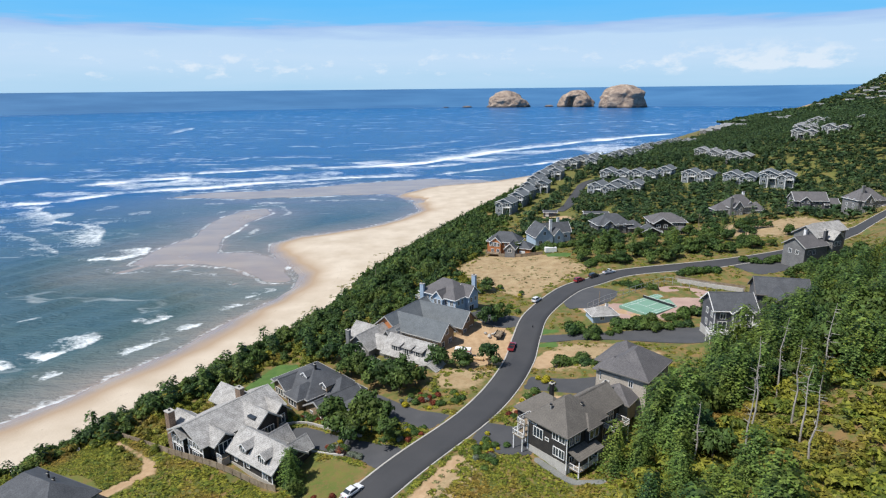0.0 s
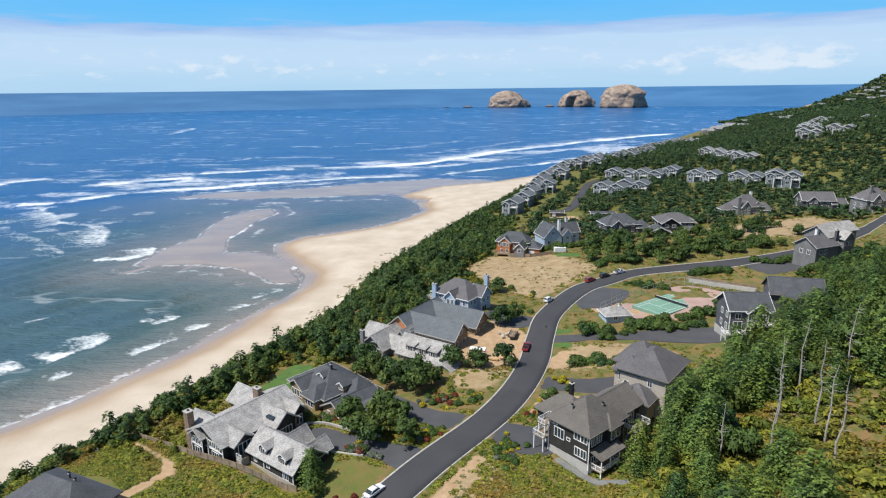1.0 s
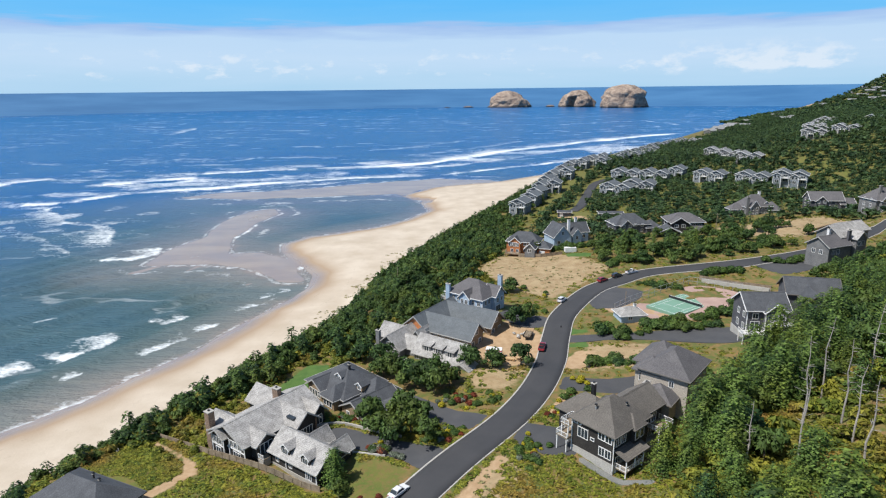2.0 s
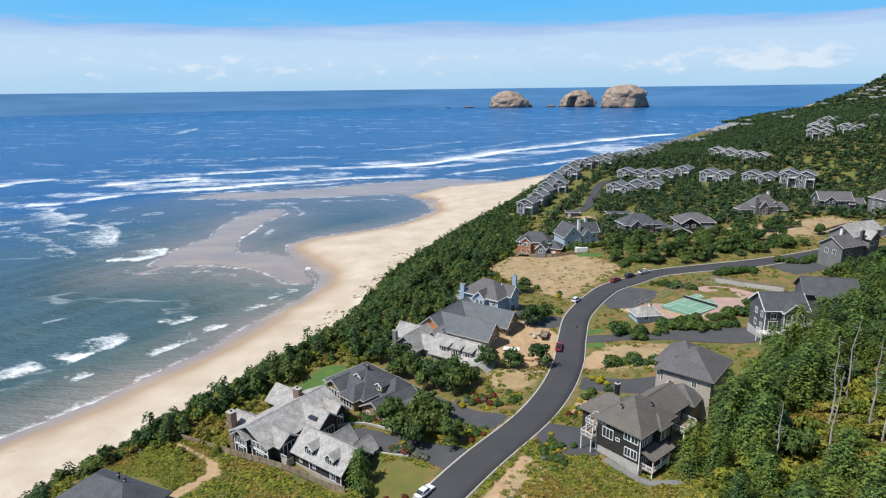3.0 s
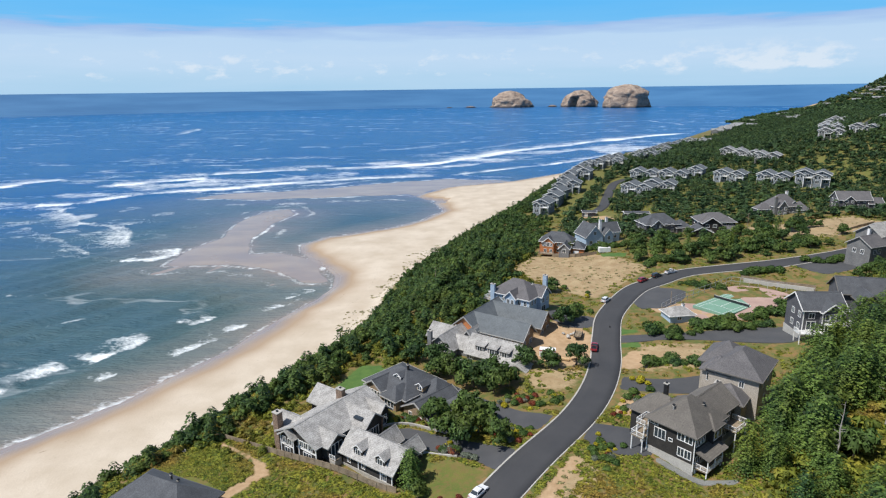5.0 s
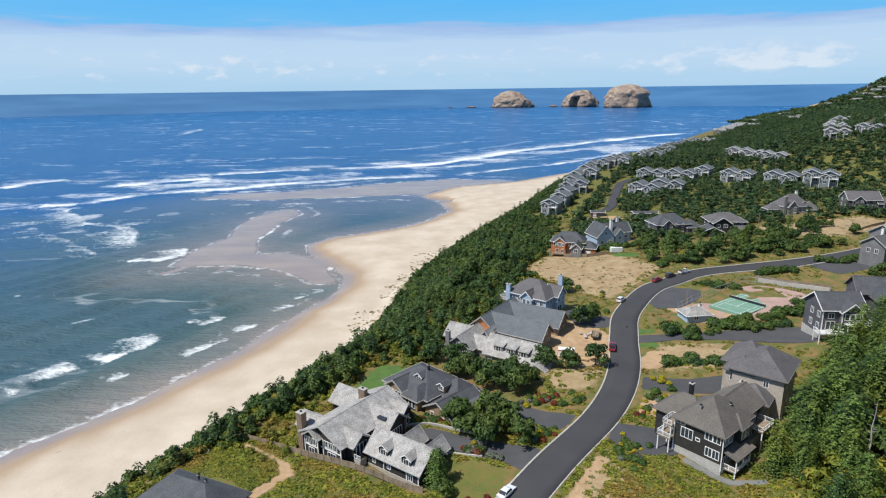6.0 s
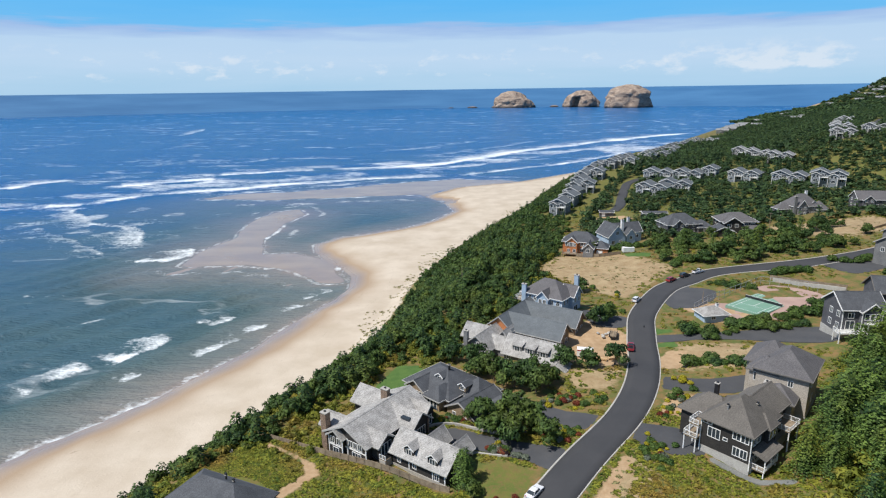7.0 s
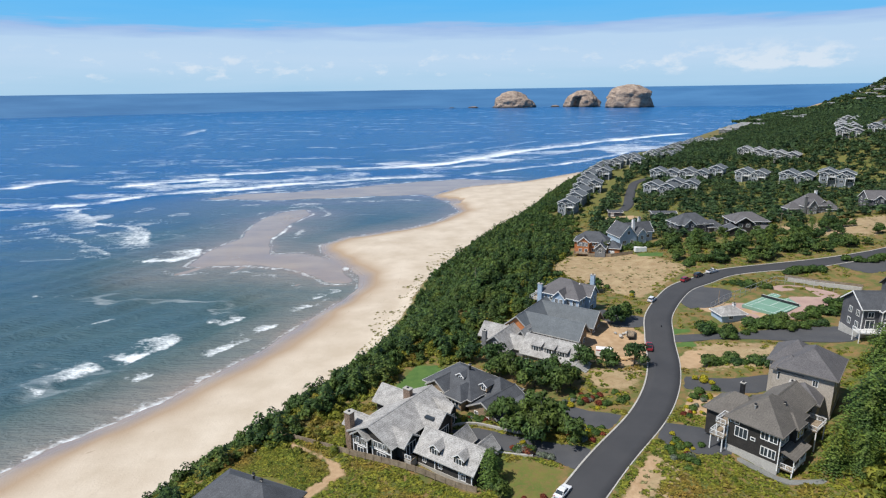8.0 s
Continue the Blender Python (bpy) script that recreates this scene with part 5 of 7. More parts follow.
k = plain_house(20, 270, -20, 15, 9, 5.6, 3.6, WALL_CEDAR, ROOF_GREY, "orange cedar-sided house with grey hip roof", z=46.8)
k.wins("S", [2.4, 4.4], -1.8, 3.6, 1.6, 1.7, 2)
k.deck(0.5, 7, -4.5, -1.8, 0.6, -1.5, "SWE", WOOD)
k.wing(10, 14.5, -6.5, 4, -2, 4.2, 2.2, "y", over=0.4, wall=WALL_GREY)
k.win("S", 12.2, -6.5, 2.4, 1.4, 1.5, 1)
k = House(44, 280, 46.6, 14, WALL_BLUE, ROOF_GREY, "pale blue gabled house with grey roof")
k.wing(0, 9, 0, 12, -2, 4.6, 5.2, "y", over=0.5)
k.wing(6, 20, 4, 12, -2, 5.4, 3.8, "x", over=0.5)
k.wing(10, 14.5, 0.5, 8, -2, 5.0, 2.6, "y", over=0.4)
k.chimney(9.4, 4.5, 4, 11.6, 1.2, 1.2, TRIM, "white chimney").chimney(15.5, 9.5, 7, 11.4, 1.2, 1.0, TRIM, "white chimney")
k.wins("S", [4.5], 0, 5.4, 1.2, 1.6, 1).wins("S", [2.5, 6.5], 0, 1.0, 1.4, 1.5, 1).wins("S", [12.2], 0.5, 2.6, 1.2, 1.6, 1).win("S", 17.5, 4, 2.4, 1.4, 1.4, 1)
k = plain_house(78, 296, 8, 18, 12, 4.8, 4.4, WALL_SLATE, ROOF_GREY, "slate house with broad grey hip roof behind pines", z=48.4)
k = House(103, 292, 48.8, -6, WALL_DARK, ROOF_MAUVE, "dark-sided two-storey house with low grey gable roof and white trim")
k.wing(0, 17, 0, 12, -2, 7.0, 3.2, "x", "hip", over=0.8)
k.wing(1, 9, -2.5, 8, -2, 6.6, 2.6, "y", over=0.7)
k.wing(-6, 4, -8, 0, -2, 3.2, 2.4, "y", over=0.5, roof=ROOF_GREY)
k.wing(10, 19, -3, 4, -2, 3.6, 1.6, "x", over=0.6)
k.wins("S", [3.2, 6.6], -2.5, 4.4, 1.6, 1.4, 1).wins("S", [12, 15], 0, 4.6, 1.8, 1.2, 1).win("S", 15.5, -3, 1.0, 3.2, 1.8, 2).wins("W", [3, 8], 0, 4.4, 1.4, 1.3, 1)
k = plain_house(158, 326, 4, 15, 11, 5.6, 5.6, WALL_GREY, ROOF_MAUVE, "grey house with steep mauve-grey roof and tall chimney", z=50.6)
k.chimney(0.5, -0.6, 0, 10.8, 1.5, 1.0, WALL_GREY, "grey clad chimney").chimney(11, 7, 8, 12.6, 1.2, 1.0, TRIM, "white chimney")
k.wing(-7, 1, 2, 8, -2, 3.8, 2.6, "x", "hip", over=0.5)
k.dormer("S", 12.2, 1.0, 5.6, 2.2, 3, 1.4, 0.9)
k = plain_house(196, 330, -8, 17, 10, 5.0, 4.0, WALL_SLATE, ROOF_MAUVE, "slate-grey house with grey gable roof and white trim", "gable", z=53.6)
k = plain_house(212, 302, 6, 15, 11, 7.6, 5.2, WALL_GREY, ROOF_MAUVE, "tall grey house with steep hip roof and chimney", z=56.0, storeys=3)
k.chimney(4, 3, 8, 14.2, 1.3, 1.0, WALL_GREY, "grey clad chimney")
k.deck(15, 21, -2, 3, 3.0, -2, "SE")
k = plain_house(150, 232, 10, 8, 7, 3.4, 2.2, WALL_GREY, ROOF_PALE, "small grey cottage with pale roof and chimney", z=56.5, garage=False, storeys=1)
k.chimney(6, 4, 3, 6.6, 1.0, 0.8, TRIM, "white chimney")


# ---- terraced townhouses ----
def townhouse(label, wall=WALL_HAZE, roof=ROOF_BLUE, bays=2, tall=0.0):
    """A hillside townhouse: gabled bays side by side, stepped in depth and height, with deep balconies."""
    k = House(0, 0, 0, 0, wall, roof, label, "townhouse", "hillside townhouses")
    for i in range(bays):
        x, y, e = -5.2 * bays + 10.4 * i, 1.8 * i, 5.4 + tall - 0.7 * i
        k.wing(x, x + 10.2, y, y + 12, -6.5, e, 2.3, "y", over=0.9)
        k.wing(x + 0.6, x + 5.2, y - 2.6, y + 4, -6.5, e - 0.9, 1.3, "y", over=0.6)
        k.wins("S", [x + 1.9, x + 3.9], y - 2.6, e - 3.0, 1.2, 1.6, 0).wins("S", [x + 2.9], y - 2.6, e - 6.0, 2.2, 1.8, 1)
        k.wins("S", [x + 7.7], y, e - 2.8, 2.6, 2.0, 1).wins("S", [x + 7.7], y, e - 5.6, 2.6, 2.0, 1).wins("S", [x + 5.1], y, e + 0.2, 1.2, 0.9, 0)
        k.deck(x + 5.3, x + 10.3, y - 2.6, y, e - 2.9, -2.5, "SE", floor=TRIM)
        for u in (x + 0.6, x + 5.2):
            k.block(u - 0.16, u + 0.16, y - 2.74, y - 2.55, -2.5, e - 1.0, wall=TRIM, name="corner_board")
    right = 5.2 * bays - 0.2
    k.wins("E", [1.8 * bays + 2, 1.8 * bays + 6], right, 2.2, 1.2, 1.5, 1)
    return k.root


slate = townhouse("slate-blue townhouse with white gables and balconies")
slate.matrix_world = pose(191, 452, height_at(191, 452) + 2.0, 0, 0, -40)
tower = townhouse("tall slate-blue townhouse with white gables on stilts", tall=2.6)
tower.matrix_world = pose(227, 407, height_at(227, 407) + 2.0, 0, 0, -34)
lone = townhouse("slate-blue house with white gable and stilted balcony", bays=1)
lone.matrix_world = pose(39, 384, height_at(39, 384) + 2.6, 0, 0, -28)
pale = townhouse("pale grey townhouse with white gables", WALL_GREY, ROOF_SILVER)
pale.matrix_world = pose(246, 565, height_at(246, 565) + 2.2, 0, 0, -36)
for x, y, turn in ((211, 427, -40), (156, 471, -34), (114, 428, -36), (132, 432, -30), (137, 483, -30)):
    copy_thing(slate, pose(x, y, height_at(x, y) + 2.0, 0, 0, turn))
for x, y, turn in ((244, 535, -36), (250, 514, -40), (327, 551, -34), (345, 536, -44), (346, 582, -34), (366, 615, -34), (392, 655, -34), (420, 700, -34), (450, 745, -34), (482, 790, -34),
                   (505, 727, -40), (520, 840, -34), (388, 954, -30), (366, 928, -30)):
    copy_thing(pale, pose(x, y, height_at(x, y) + 2.2, 0, 0, turn))
# the stepped rows along the bluff's edge
for x, y, turn in ((50, 410, -30), (57, 432, -34), (64, 455, -30), (72, 478, -36), (80, 500, -30), (75, 458, -20), (88, 522, -34), (94, 505, -26), (98, 545, -30), (108, 560, -36), (120, 562, -28)):
    copy_thing(lone, pose(x, y, height_at(x, y) + 2.6, 0, 0, turn))
for x, y, turn in ((134, 590, -34), (137, 556, -30), (158, 640, -34), (166, 588, -30), (180, 596, -34), (184, 662, -30), (200, 710, -34), (216, 748, -30), (231, 765, -36), (217, 672, -30)):
    copy_thing(lone, pose(x, y, height_at(x, y) + 2.6, 0, 0, turn))
for x, y, turn in ((253, 798, -34), (279, 844, -30), (300, 880, -34), (316, 893, -30), (340, 945, -36), (366, 991, -30), (404, 1058, -34), (175, 474, -36), (262, 780, -30), (330, 915, -34)):
    copy_thing(lone, pose(x, y, height_at(x, y) + 2.6, 0, 0, turn))


def village_house(label, w, d, tall):
    k = House(0, 0, 0, 0, WALL_GREY, ROOF_SILVER, label, "house", "far village houses")
    k.wing(0, w, 0, d, -6, tall, 3.4, "x", over=0.8)
    k.wing(w * 0.2, w * 0.55, -2.5, d * 0.6, -6, tall, 2.6, "y", over=0.6)
    k.wins("S", [w * 0.3, w * 0.45], -2.5, 2.2, 2.0, 2.2, 0).wins("S", [w * 0.7, w * 0.88], 0, 2.2, 2.0, 2.2, 0)
    return k.root


village = village_house("pale grey house in the far seaside village", 24, 14, 7.5)
village.matrix_world = pose(646, 1449, height_at(646, 1449), 0, 0, -30)
for x, y, turn in ((676, 1490, -30), (700, 1523, -24), (620, 1420, -36), (800, 1660, -30), (922, 1742, -30), (900, 1649, -26), (950, 1700, -34), (560, 1330, -30), (600, 1380, -28), (1040, 1960, -30),
                   (1090, 2020, -30), (690, 1440, -30), (1480, 2440, -30)):
    copy_thing(village, pose(x, y, height_at(x, y), 0, 0, turn))
for x, y, turn in ((1675, 2552, -30), (1624, 2435, -24), (1670, 2461, -36), (1701, 2469, -30), (1745, 2512, -30), (1643, 2323, -28), (1595, 2329, -34), (1716, 2552, -30), (1560, 2390, -30), (1690, 2400, -30)):
    copy_thing(village, pose(x, y, height_at(x, y), 0, 0, turn) @ Matrix.Diagonal((1.5, 1.5, 1.2, 1)))
# low carports by the lane
for x, y, turn in ((62, 366, -8), (84, 352, -4)):
    k = House(x, y, height_at(x, y), turn, WALL_SLATE, ROOF_GREY, "low slate-grey carport with flat grey roof", "carport")
    k.wing(0, 8 if x < 70 else 14, 0, 6, -1.5, 2.6, 0.7, "x", over=0.5)
    k.block(1, 3, -0.06, -0.004, 0.1, 2.2, wall=TRIM, name="garage_door")
# pool hut beside the tennis court
k = House(46.5, 176.5, 48.6, 8, WALL_BLUE, ROOF_BLUE, "small hut with pale blue-grey roof beside the tennis court", "hut")
k.wing(0, 8, 0, 6, -1, 2.4, 1.8, "x", "hip", over=0.5, roof=ROOF_PALE)
k.chimney(5.5, 2.8, 3.5, 5.0, 0.8, 0.8, TRIM, "white roof vent")
k.win("S", 3, 0, 0.9, 1.2, 1.0, 1)


# ---- plants ----
def leaf_cloud(rng, blobs, count, size, up=0.25, core=True, droop=0.0):
    """Small leaf blades over a set of blobs (x, y, z, rx, rz), each round a darker core."""
    verts, faces, norms = [], [], []
    weight = np.array([b[3] * b[3] for b in blobs])
    for bx, by, bz, rx, rz in blobs:
        m = max(6, int(count * rx * rx / weight.sum()))
        d = rng.normal(size=(m, 3))
        d /= np.linalg.norm(d, axis=1)[:, None]
        d[:, 2] = np.where(d[:, 2] < -0.35, -d[:, 2], d[:, 2])
        r = rng.uniform(0.78, 1.08, (m, 1))
        p = np.array([bx, by, bz]) + d * r * np.array([rx, rx, rz])
        nrm = d + rng.normal(size=(m, 3)) * 0.55 + np.array([0, 0, up])
        nrm /= np.linalg.norm(nrm, axis=1)[:, None]
        t = np.cross(nrm, rng.normal(size=(m, 3)))
        t /= np.linalg.norm(t, axis=1)[:, None]
        b = np.cross(nrm, t)
        s = size * rng.uniform(0.6, 1.4, (m, 1))
        tip = p + t * s * 1.2 - np.array([0, 0, droop]) * s
        k = len(verts)
        tri = np.stack([p - t * s * 0.5 + b * s * 0.55, p - t * s * 0.5 - b * s * 0.55, tip], 1).reshape(-1, 3)
        shade = d * 0.75 + nrm * 0.35 + np.array([0, 0, 0.25])
        norms.append(np.repeat(shade, 3, axis=0))
        base = sum(len(v) for v in verts)
        verts.append(tri)
        faces.append(np.arange(3 * m).reshape(m, 3) + base)
        if core:
            base = sum(len(v) for v in verts)
            q = 0.74
            o = np.array([(1, 0, 0), (0, 1, 0), (-1, 0, 0), (0, -1, 0), (0, 0, 1), (0, 0, -1)], float) * np.array([rx, rx, rz]) * q + np.array([bx, by, bz])
            verts.append(o)
            norms.append(o - np.array([bx, by, bz]))
            faces.append(np.array([(0, 1, 4), (1, 2, 4), (2, 3, 4), (3, 0, 4), (1, 0, 5), (2, 1, 5), (3, 2, 5), (0, 3, 5)]) + base)
    return np.concatenate(verts), np.concatenate(faces), np.concatenate(norms)


def spruce_cloud(rng, tall, wide, tiers, per, size, steps=(0.3, 0.55, 0.8, 1.0), blades=1):
    """A conifer crown: drooping boughs in ragged whorls round the stem, each bough a spray of blades."""
    verts, faces, norms, base = [], [], [], 0
    for i in range(tiers):
        f = i / (tiers - 1)
        z = tall * (0.12 + 0.86 * f)
        reach = wide * (1 - f) ** 0.85 * rng.uniform(0.8, 1.15) + 0.18
        n = max(4, int(per * (1 - 0.6 * f)))
        turn = rng.uniform(0, math.tau)
        for j in range(n):
            a = turn + math.tau * (j + rng.uniform(-0.3, 0.3)) / n
            length = reach * rng.uniform(0.65, 1.15)
            out = np.array([math.cos(a), math.sin(a), 0])
            side = np.array([-out[1], out[0], 0])
            for s in steps * blades:
                p = out * length * s + side * rng.uniform(-0.5, 0.5) * size * blades + np.array([0, 0, z - 0.34 * length * s * s + rng.uniform(-0.5, 0.5) * size])
                w = size * (1.25 - 0.6 * s) * rng.uniform(0.7, 1.3)
                tip = p + out * w * 1.1 + np.array([0, 0, -0.35 * w]) + side * rng.uniform(-0.5, 0.5) * w
                tri = np.array([p + side * w * 0.75 + (0, 0, rng.uniform(-.2, .2) * w), p - side * w * 0.75 + (0, 0, rng.uniform(-.2, .2) * w), tip])
                verts.append(tri)
                norms.append(np.tile(out * (0.55 + 0.4 * s) + side * rng.uniform(-0.35, 0.35) + np.array([0, 0, rng.uniform(0.35, 0.85)]), (3, 1)))
                faces.append((base, base + 1, base + 2))
                base += 3
    core = [(math.cos(k) * wide * 0.3, math.sin(k) * wide * 0.3, tall * 0.12) for k in np.arange(6) * math.tau / 6] + [(0, 0, tall * 0.95)]
    verts.append(np.array(core))
    norms.append(np.array(core) + np.array([0, 0, 0.05]))
    faces += [(base + k, base + (k + 1) % 6, base + 6) for k in range(6)]
    return np.concatenate(verts), np.array(faces), np.concatenate(norms)


RNG = np.random.default_rng(7)


def pine_blobs(rng, tall, wide, n):
    """Uneven billows of a wind-shaped shore pine."""
    out = [(0, 0, tall * 0.62, wide * 0.42, tall * 0.3)]
    for i in range(n):
        a, r = rng.uniform(0, math.tau), wide * rng.uniform(0.2, 0.62)
        z = tall * rng.uniform(0.32, 0.9)
        k = wide * rng.uniform(0.2, 0.36) * (1.1 - 0.4 * z / tall)
        out.append((math.cos(a) * r * (1.15 - 0.5 * z / tall), math.sin(a) * r * (1.15 - 0.5 * z / tall), z, k, k * 0.75))
    return out


def mesh_of(name, verts, faces, mat, tint=None, norms=None):
    me = bpy.data.meshes.new(name)
    me.vertices.add(len(verts))
    me.vertices.foreach_set("co", verts.astype(np.float32).ravel())
    me.loops.add(faces.size)
    me.loops.foreach_set("vertex_index", faces.astype(np.int32).ravel())
    me.polygons.add(len(faces))
    me.polygons.foreach_set("loop_start", np.arange(0, faces.size, 3, dtype=np.int32))
    me.update(calc_edges=True)
    if tint is not None:
        me.attributes.new("tint", "FLOAT", "POINT").data.foreach_set("value", tint.astype(np.float32))
    if norms is not None:
        norms = norms / np.linalg.norm(norms, axis=1)[:, None]
        me.normals_split_custom_set_from_vertices(norms.astype(np.float32))
    me.materials.append(mat)
    return me


def stuff(name, templates, places, mat, label, category, seed=1, rounded=False):
    """Many plants in one mesh: places are rows of x, y, z, width scale, height scale."""
    rng = np.random.default_rng(seed)
    places = np.asarray(places)
    pick = rng.integers(0, len(templates), len(places))
    vs, fs, ts, ns, base = [], [], [], [], 0
    for k, (tv, tf, tn) in enumerate(templates):
        rows = places[pick == k]
        if not len(rows):
            continue
        a = rng.uniform(0, math.tau, len(rows))
        ca, sa = np.cos(a)[:, None], np.sin(a)[:, None]
        x = (tv[None, :, 0] * ca - tv[None, :, 1] * sa) * rows[:, 3:4] + rows[:, 0:1]
        y = (tv[None, :, 0] * sa + tv[None, :, 1] * ca) * rows[:, 3:4] + rows[:, 1:2]
        z = tv[None, :, 2] * rows[:, 4:5] + rows[:, 2:3]
        vs.append(np.stack([x, y, z], -1).reshape(-1, 3))
        ns.append(np.stack([tn[None, :, 0] * ca - tn[None, :, 1] * sa, tn[None, :, 0] * sa + tn[None, :, 1] * ca, np.repeat(tn[None, :, 2], len(rows), 0)], -1).reshape(-1, 3))
        fs.append((tf[None] + (np.arange(len(rows)) * len(tv))[:, None, None] + base).reshape(-1, 3))
        ts.append(np.repeat(rng.uniform(0, 1, len(rows)), len(tv)))
        base += len(rows) * len(tv)
    ob = new(name, mesh_of(name, np.concatenate(vs), np.concatenate(fs), mat, np.concatenate(ts), np.concatenate(ns) if rounded else None))
    return tagged(ob, label, category, kind="stuff")


def in_loops(x, y, loops, margin=0.0):
    hit = np.zeros(len(x), bool)
    for loop in loops:
        hit |= outside(x, y, loop) > -margin
    return hit


# footprints that plants keep clear of: x, y, radius
CLEAR = [(-51, 127, 12), (-42, 115, 8), (-34, 110, 7), (-36, 144, 12), (-25, 137, 9), (-20, 164, 11), (-8, 157, 10), (-8, 176, 15), (-2, 186, 14), (3, 197, 11),
         (27, 110, 9.5), (31, 114, 8), (44, 126, 11), (77, 155, 9), (94, 166, 9), (142, 221, 10), (156, 230, 12), (-81, 99, 12), (28, 274, 12), (54, 286, 13),
         (90, 302, 13), (110, 297, 14), (165, 331, 14), (206, 335, 13), (220, 307, 12), (155, 236, 6), (72, 188, 17), (50, 180, 7), (72, 364, 12), (94, 354, 12)]
BUILT = [tuple((o.matrix_world @ Vector((0, -1, 0)))[:2]) for o in scene.objects if o.name.startswith("townhouse")]


def scattered(count, x0, x1, y0, y1, seed, gap=2.0, spread=0.0):
    """Random spots clear of roads, houses and paving."""
    rng = np.random.default_rng(seed)
    x, y = rng.uniform(x0, x1, count), rng.uniform(y0, y1, count)
    ok = road_gap(x, y) > gap
    for cx, cy, r in CLEAR:
        ok &= np.hypot(x - cx, y - cy) > r
    for cx, cy in BUILT:
        ok &= np.hypot(x - cx, y - cy) > 12.5
    return x[ok], y[ok], rng


def thinned(x, y, least, rng):
    """Drops spots that crowd one another."""
    cell, kept = {}, []
    for i in range(len(x)):
        k = (int(x[i] // least), int(y[i] // least))
        if k not in cell:
            cell[k] = 1
            kept.append(i)
    return np.array(kept, int)


SPRUCES = [spruce_cloud(RNG, 1.0, 0.185, 20, 11, 0.034, (0.2, 0.36, 0.52, 0.68, 0.84, 1.0), 2) for _ in range(4)]
SPRUCES_MID = [spruce_cloud(RNG, 1.0, 0.34, 9, 8, 0.11) for _ in range(4)]
SPRUCES_FAR = [spruce_cloud(RNG, 1.0, 0.28, 5, 5, 0.19, (0.35, 0.65, 1.0)) for _ in range(3)]
PINES = [leaf_cloud(RNG, pine_blobs(RNG, 1.0, 1.0, 11), 620, 0.085) for _ in range(4)]
CLUMPS = [leaf_cloud(RNG, pine_blobs(RNG, 1.0, 1.0, 5), 120, 0.16) for _ in range(5)]
CLUMPS_NEAR = [leaf_cloud(RNG, pine_blobs(RNG, 1.0, 1.0, 8), 240, 0.10) for _ in range(6)]
CLUMPS_FAR = [leaf_cloud(RNG, pine_blobs(RNG, 1.0, 1.0, 2), 40, 0.26) for _ in range(4)]
BUSHES = [leaf_cloud(RNG, [(0, 0, 0.35, 0.5, 0.45), (0.3, 0.1, 0.3, 0.3, 0.35), (-0.2, 0.25, 0.28, 0.32, 0.3)], 90, 0.16) for _ in range(4)]
TUFTS = [leaf_cloud(RNG, [(0, 0, 0.2, 0.5, 0.35)], 21, 0.28, 0.5, core=False) for _ in range(4)]

# the bluff: dense wind-shaped pines and shrubs from the beach to the plateau's rim
x, y, rng = scattered(60000, -200, 260, 60, 700, 11, 3.0)
o = inland(x, y)
rim = np.interp(y, [60, 115, 150, 170, 200, 230, 300, 400, 700], [44, 50, 66, 78, 92, 95, 100, 90, 80])
ok = ~in_loops(x, y, LAWN, 3.5) & ~in_loops(x, y, GREEN[:1] + DIRT + DRY, 1.0) & (o > np.interp(y, [60, 160, 200, 260, 330, 420], [3, 6, 18, 21, 14, 6])) & (o < rim + 4 * rng.normal(size=len(x)))
ok &= rng.uniform(size=len(x)) < np.where(o > rim - 14, np.where(y < 160, 0.8, 0.5), 1.0)
x, y, o, rim_at = x[ok], y[ok], o[ok], rim[ok]
kept = thinned(x, y, 2.8, rng)
x, y, o, rim_at = x[kept], y[kept], o[kept], rim_at[kept]
size = rng.uniform(2.4, 4.5, len(x)) * np.where(o < 12, 0.6, 1.0)
tall = size * rng.uniform(0.75, 1.3, len(x))
slim = rng.uniform(size=len(x)) < np.where(o > rim_at - 20, 0.30, 0.16)
near, close = y < 330, y < 215
z = ground_z(x, y) - 0.5
rows = np.stack([x, y, z, size, tall], -1)
stuff("bluff_woods", CLUMPS_NEAR, rows[close & ~slim], PINE, "dense dark green shore pines and shrubs on the near bluff", "woods", 20, True)
stuff("bluff_woods", CLUMPS, rows[near & ~close & ~slim], PINE, "dense dark green shore pines and shrubs on the bluff", "woods", 21, True)
stuff("bluff_woods", CLUMPS_FAR, rows[~near & ~slim], PINE, "dense dark green shore pines along the far bluff", "woods", 22)
rows[:, 3], rows[:, 4] = rows[:, 3] * 1.5, rows[:, 4] * rng.uniform(1.2, 1.75, len(x))
stuff("bluff_spruces", SPRUCES_MID, rows[slim], PINE, "slim young spruces standing out of the bluff's shrubs", "woods", 38, True)

# far woods over the hills
x, y, rng = scattered(110000, -20, 1100, 290, 1700, 12, 3.0)
o = inland(x, y)
ok = (o > 105) & (o < 560)
patchy = lattice(x, y, 48, 21)
ok &= (patchy > np.where(y < 420, 0.27, np.where(y < 760, 0.06, 0.2))) & ~in_loops(x, y, DRY + DIRT, 2)
x, y = x[ok], y[ok]
keep_far = rng.uniform(size=len(x)) < np.interp(y, [290, 700, 1700], [1.0, 0.6, 0.3])
x, y = x[keep_far], y[keep_far]
kept = thinned(x, y, 5.2, rng)
x, y = x[kept], y[kept]
size = rng.uniform(5.0, 8.5, len(x)) * np.interp(y, [290, 700, 1700], [0.8, 0.85, 1.0])
tall = size * rng.uniform(0.8, 1.3, len(x))
kinds = rng.uniform(size=len(x)) < 0.45
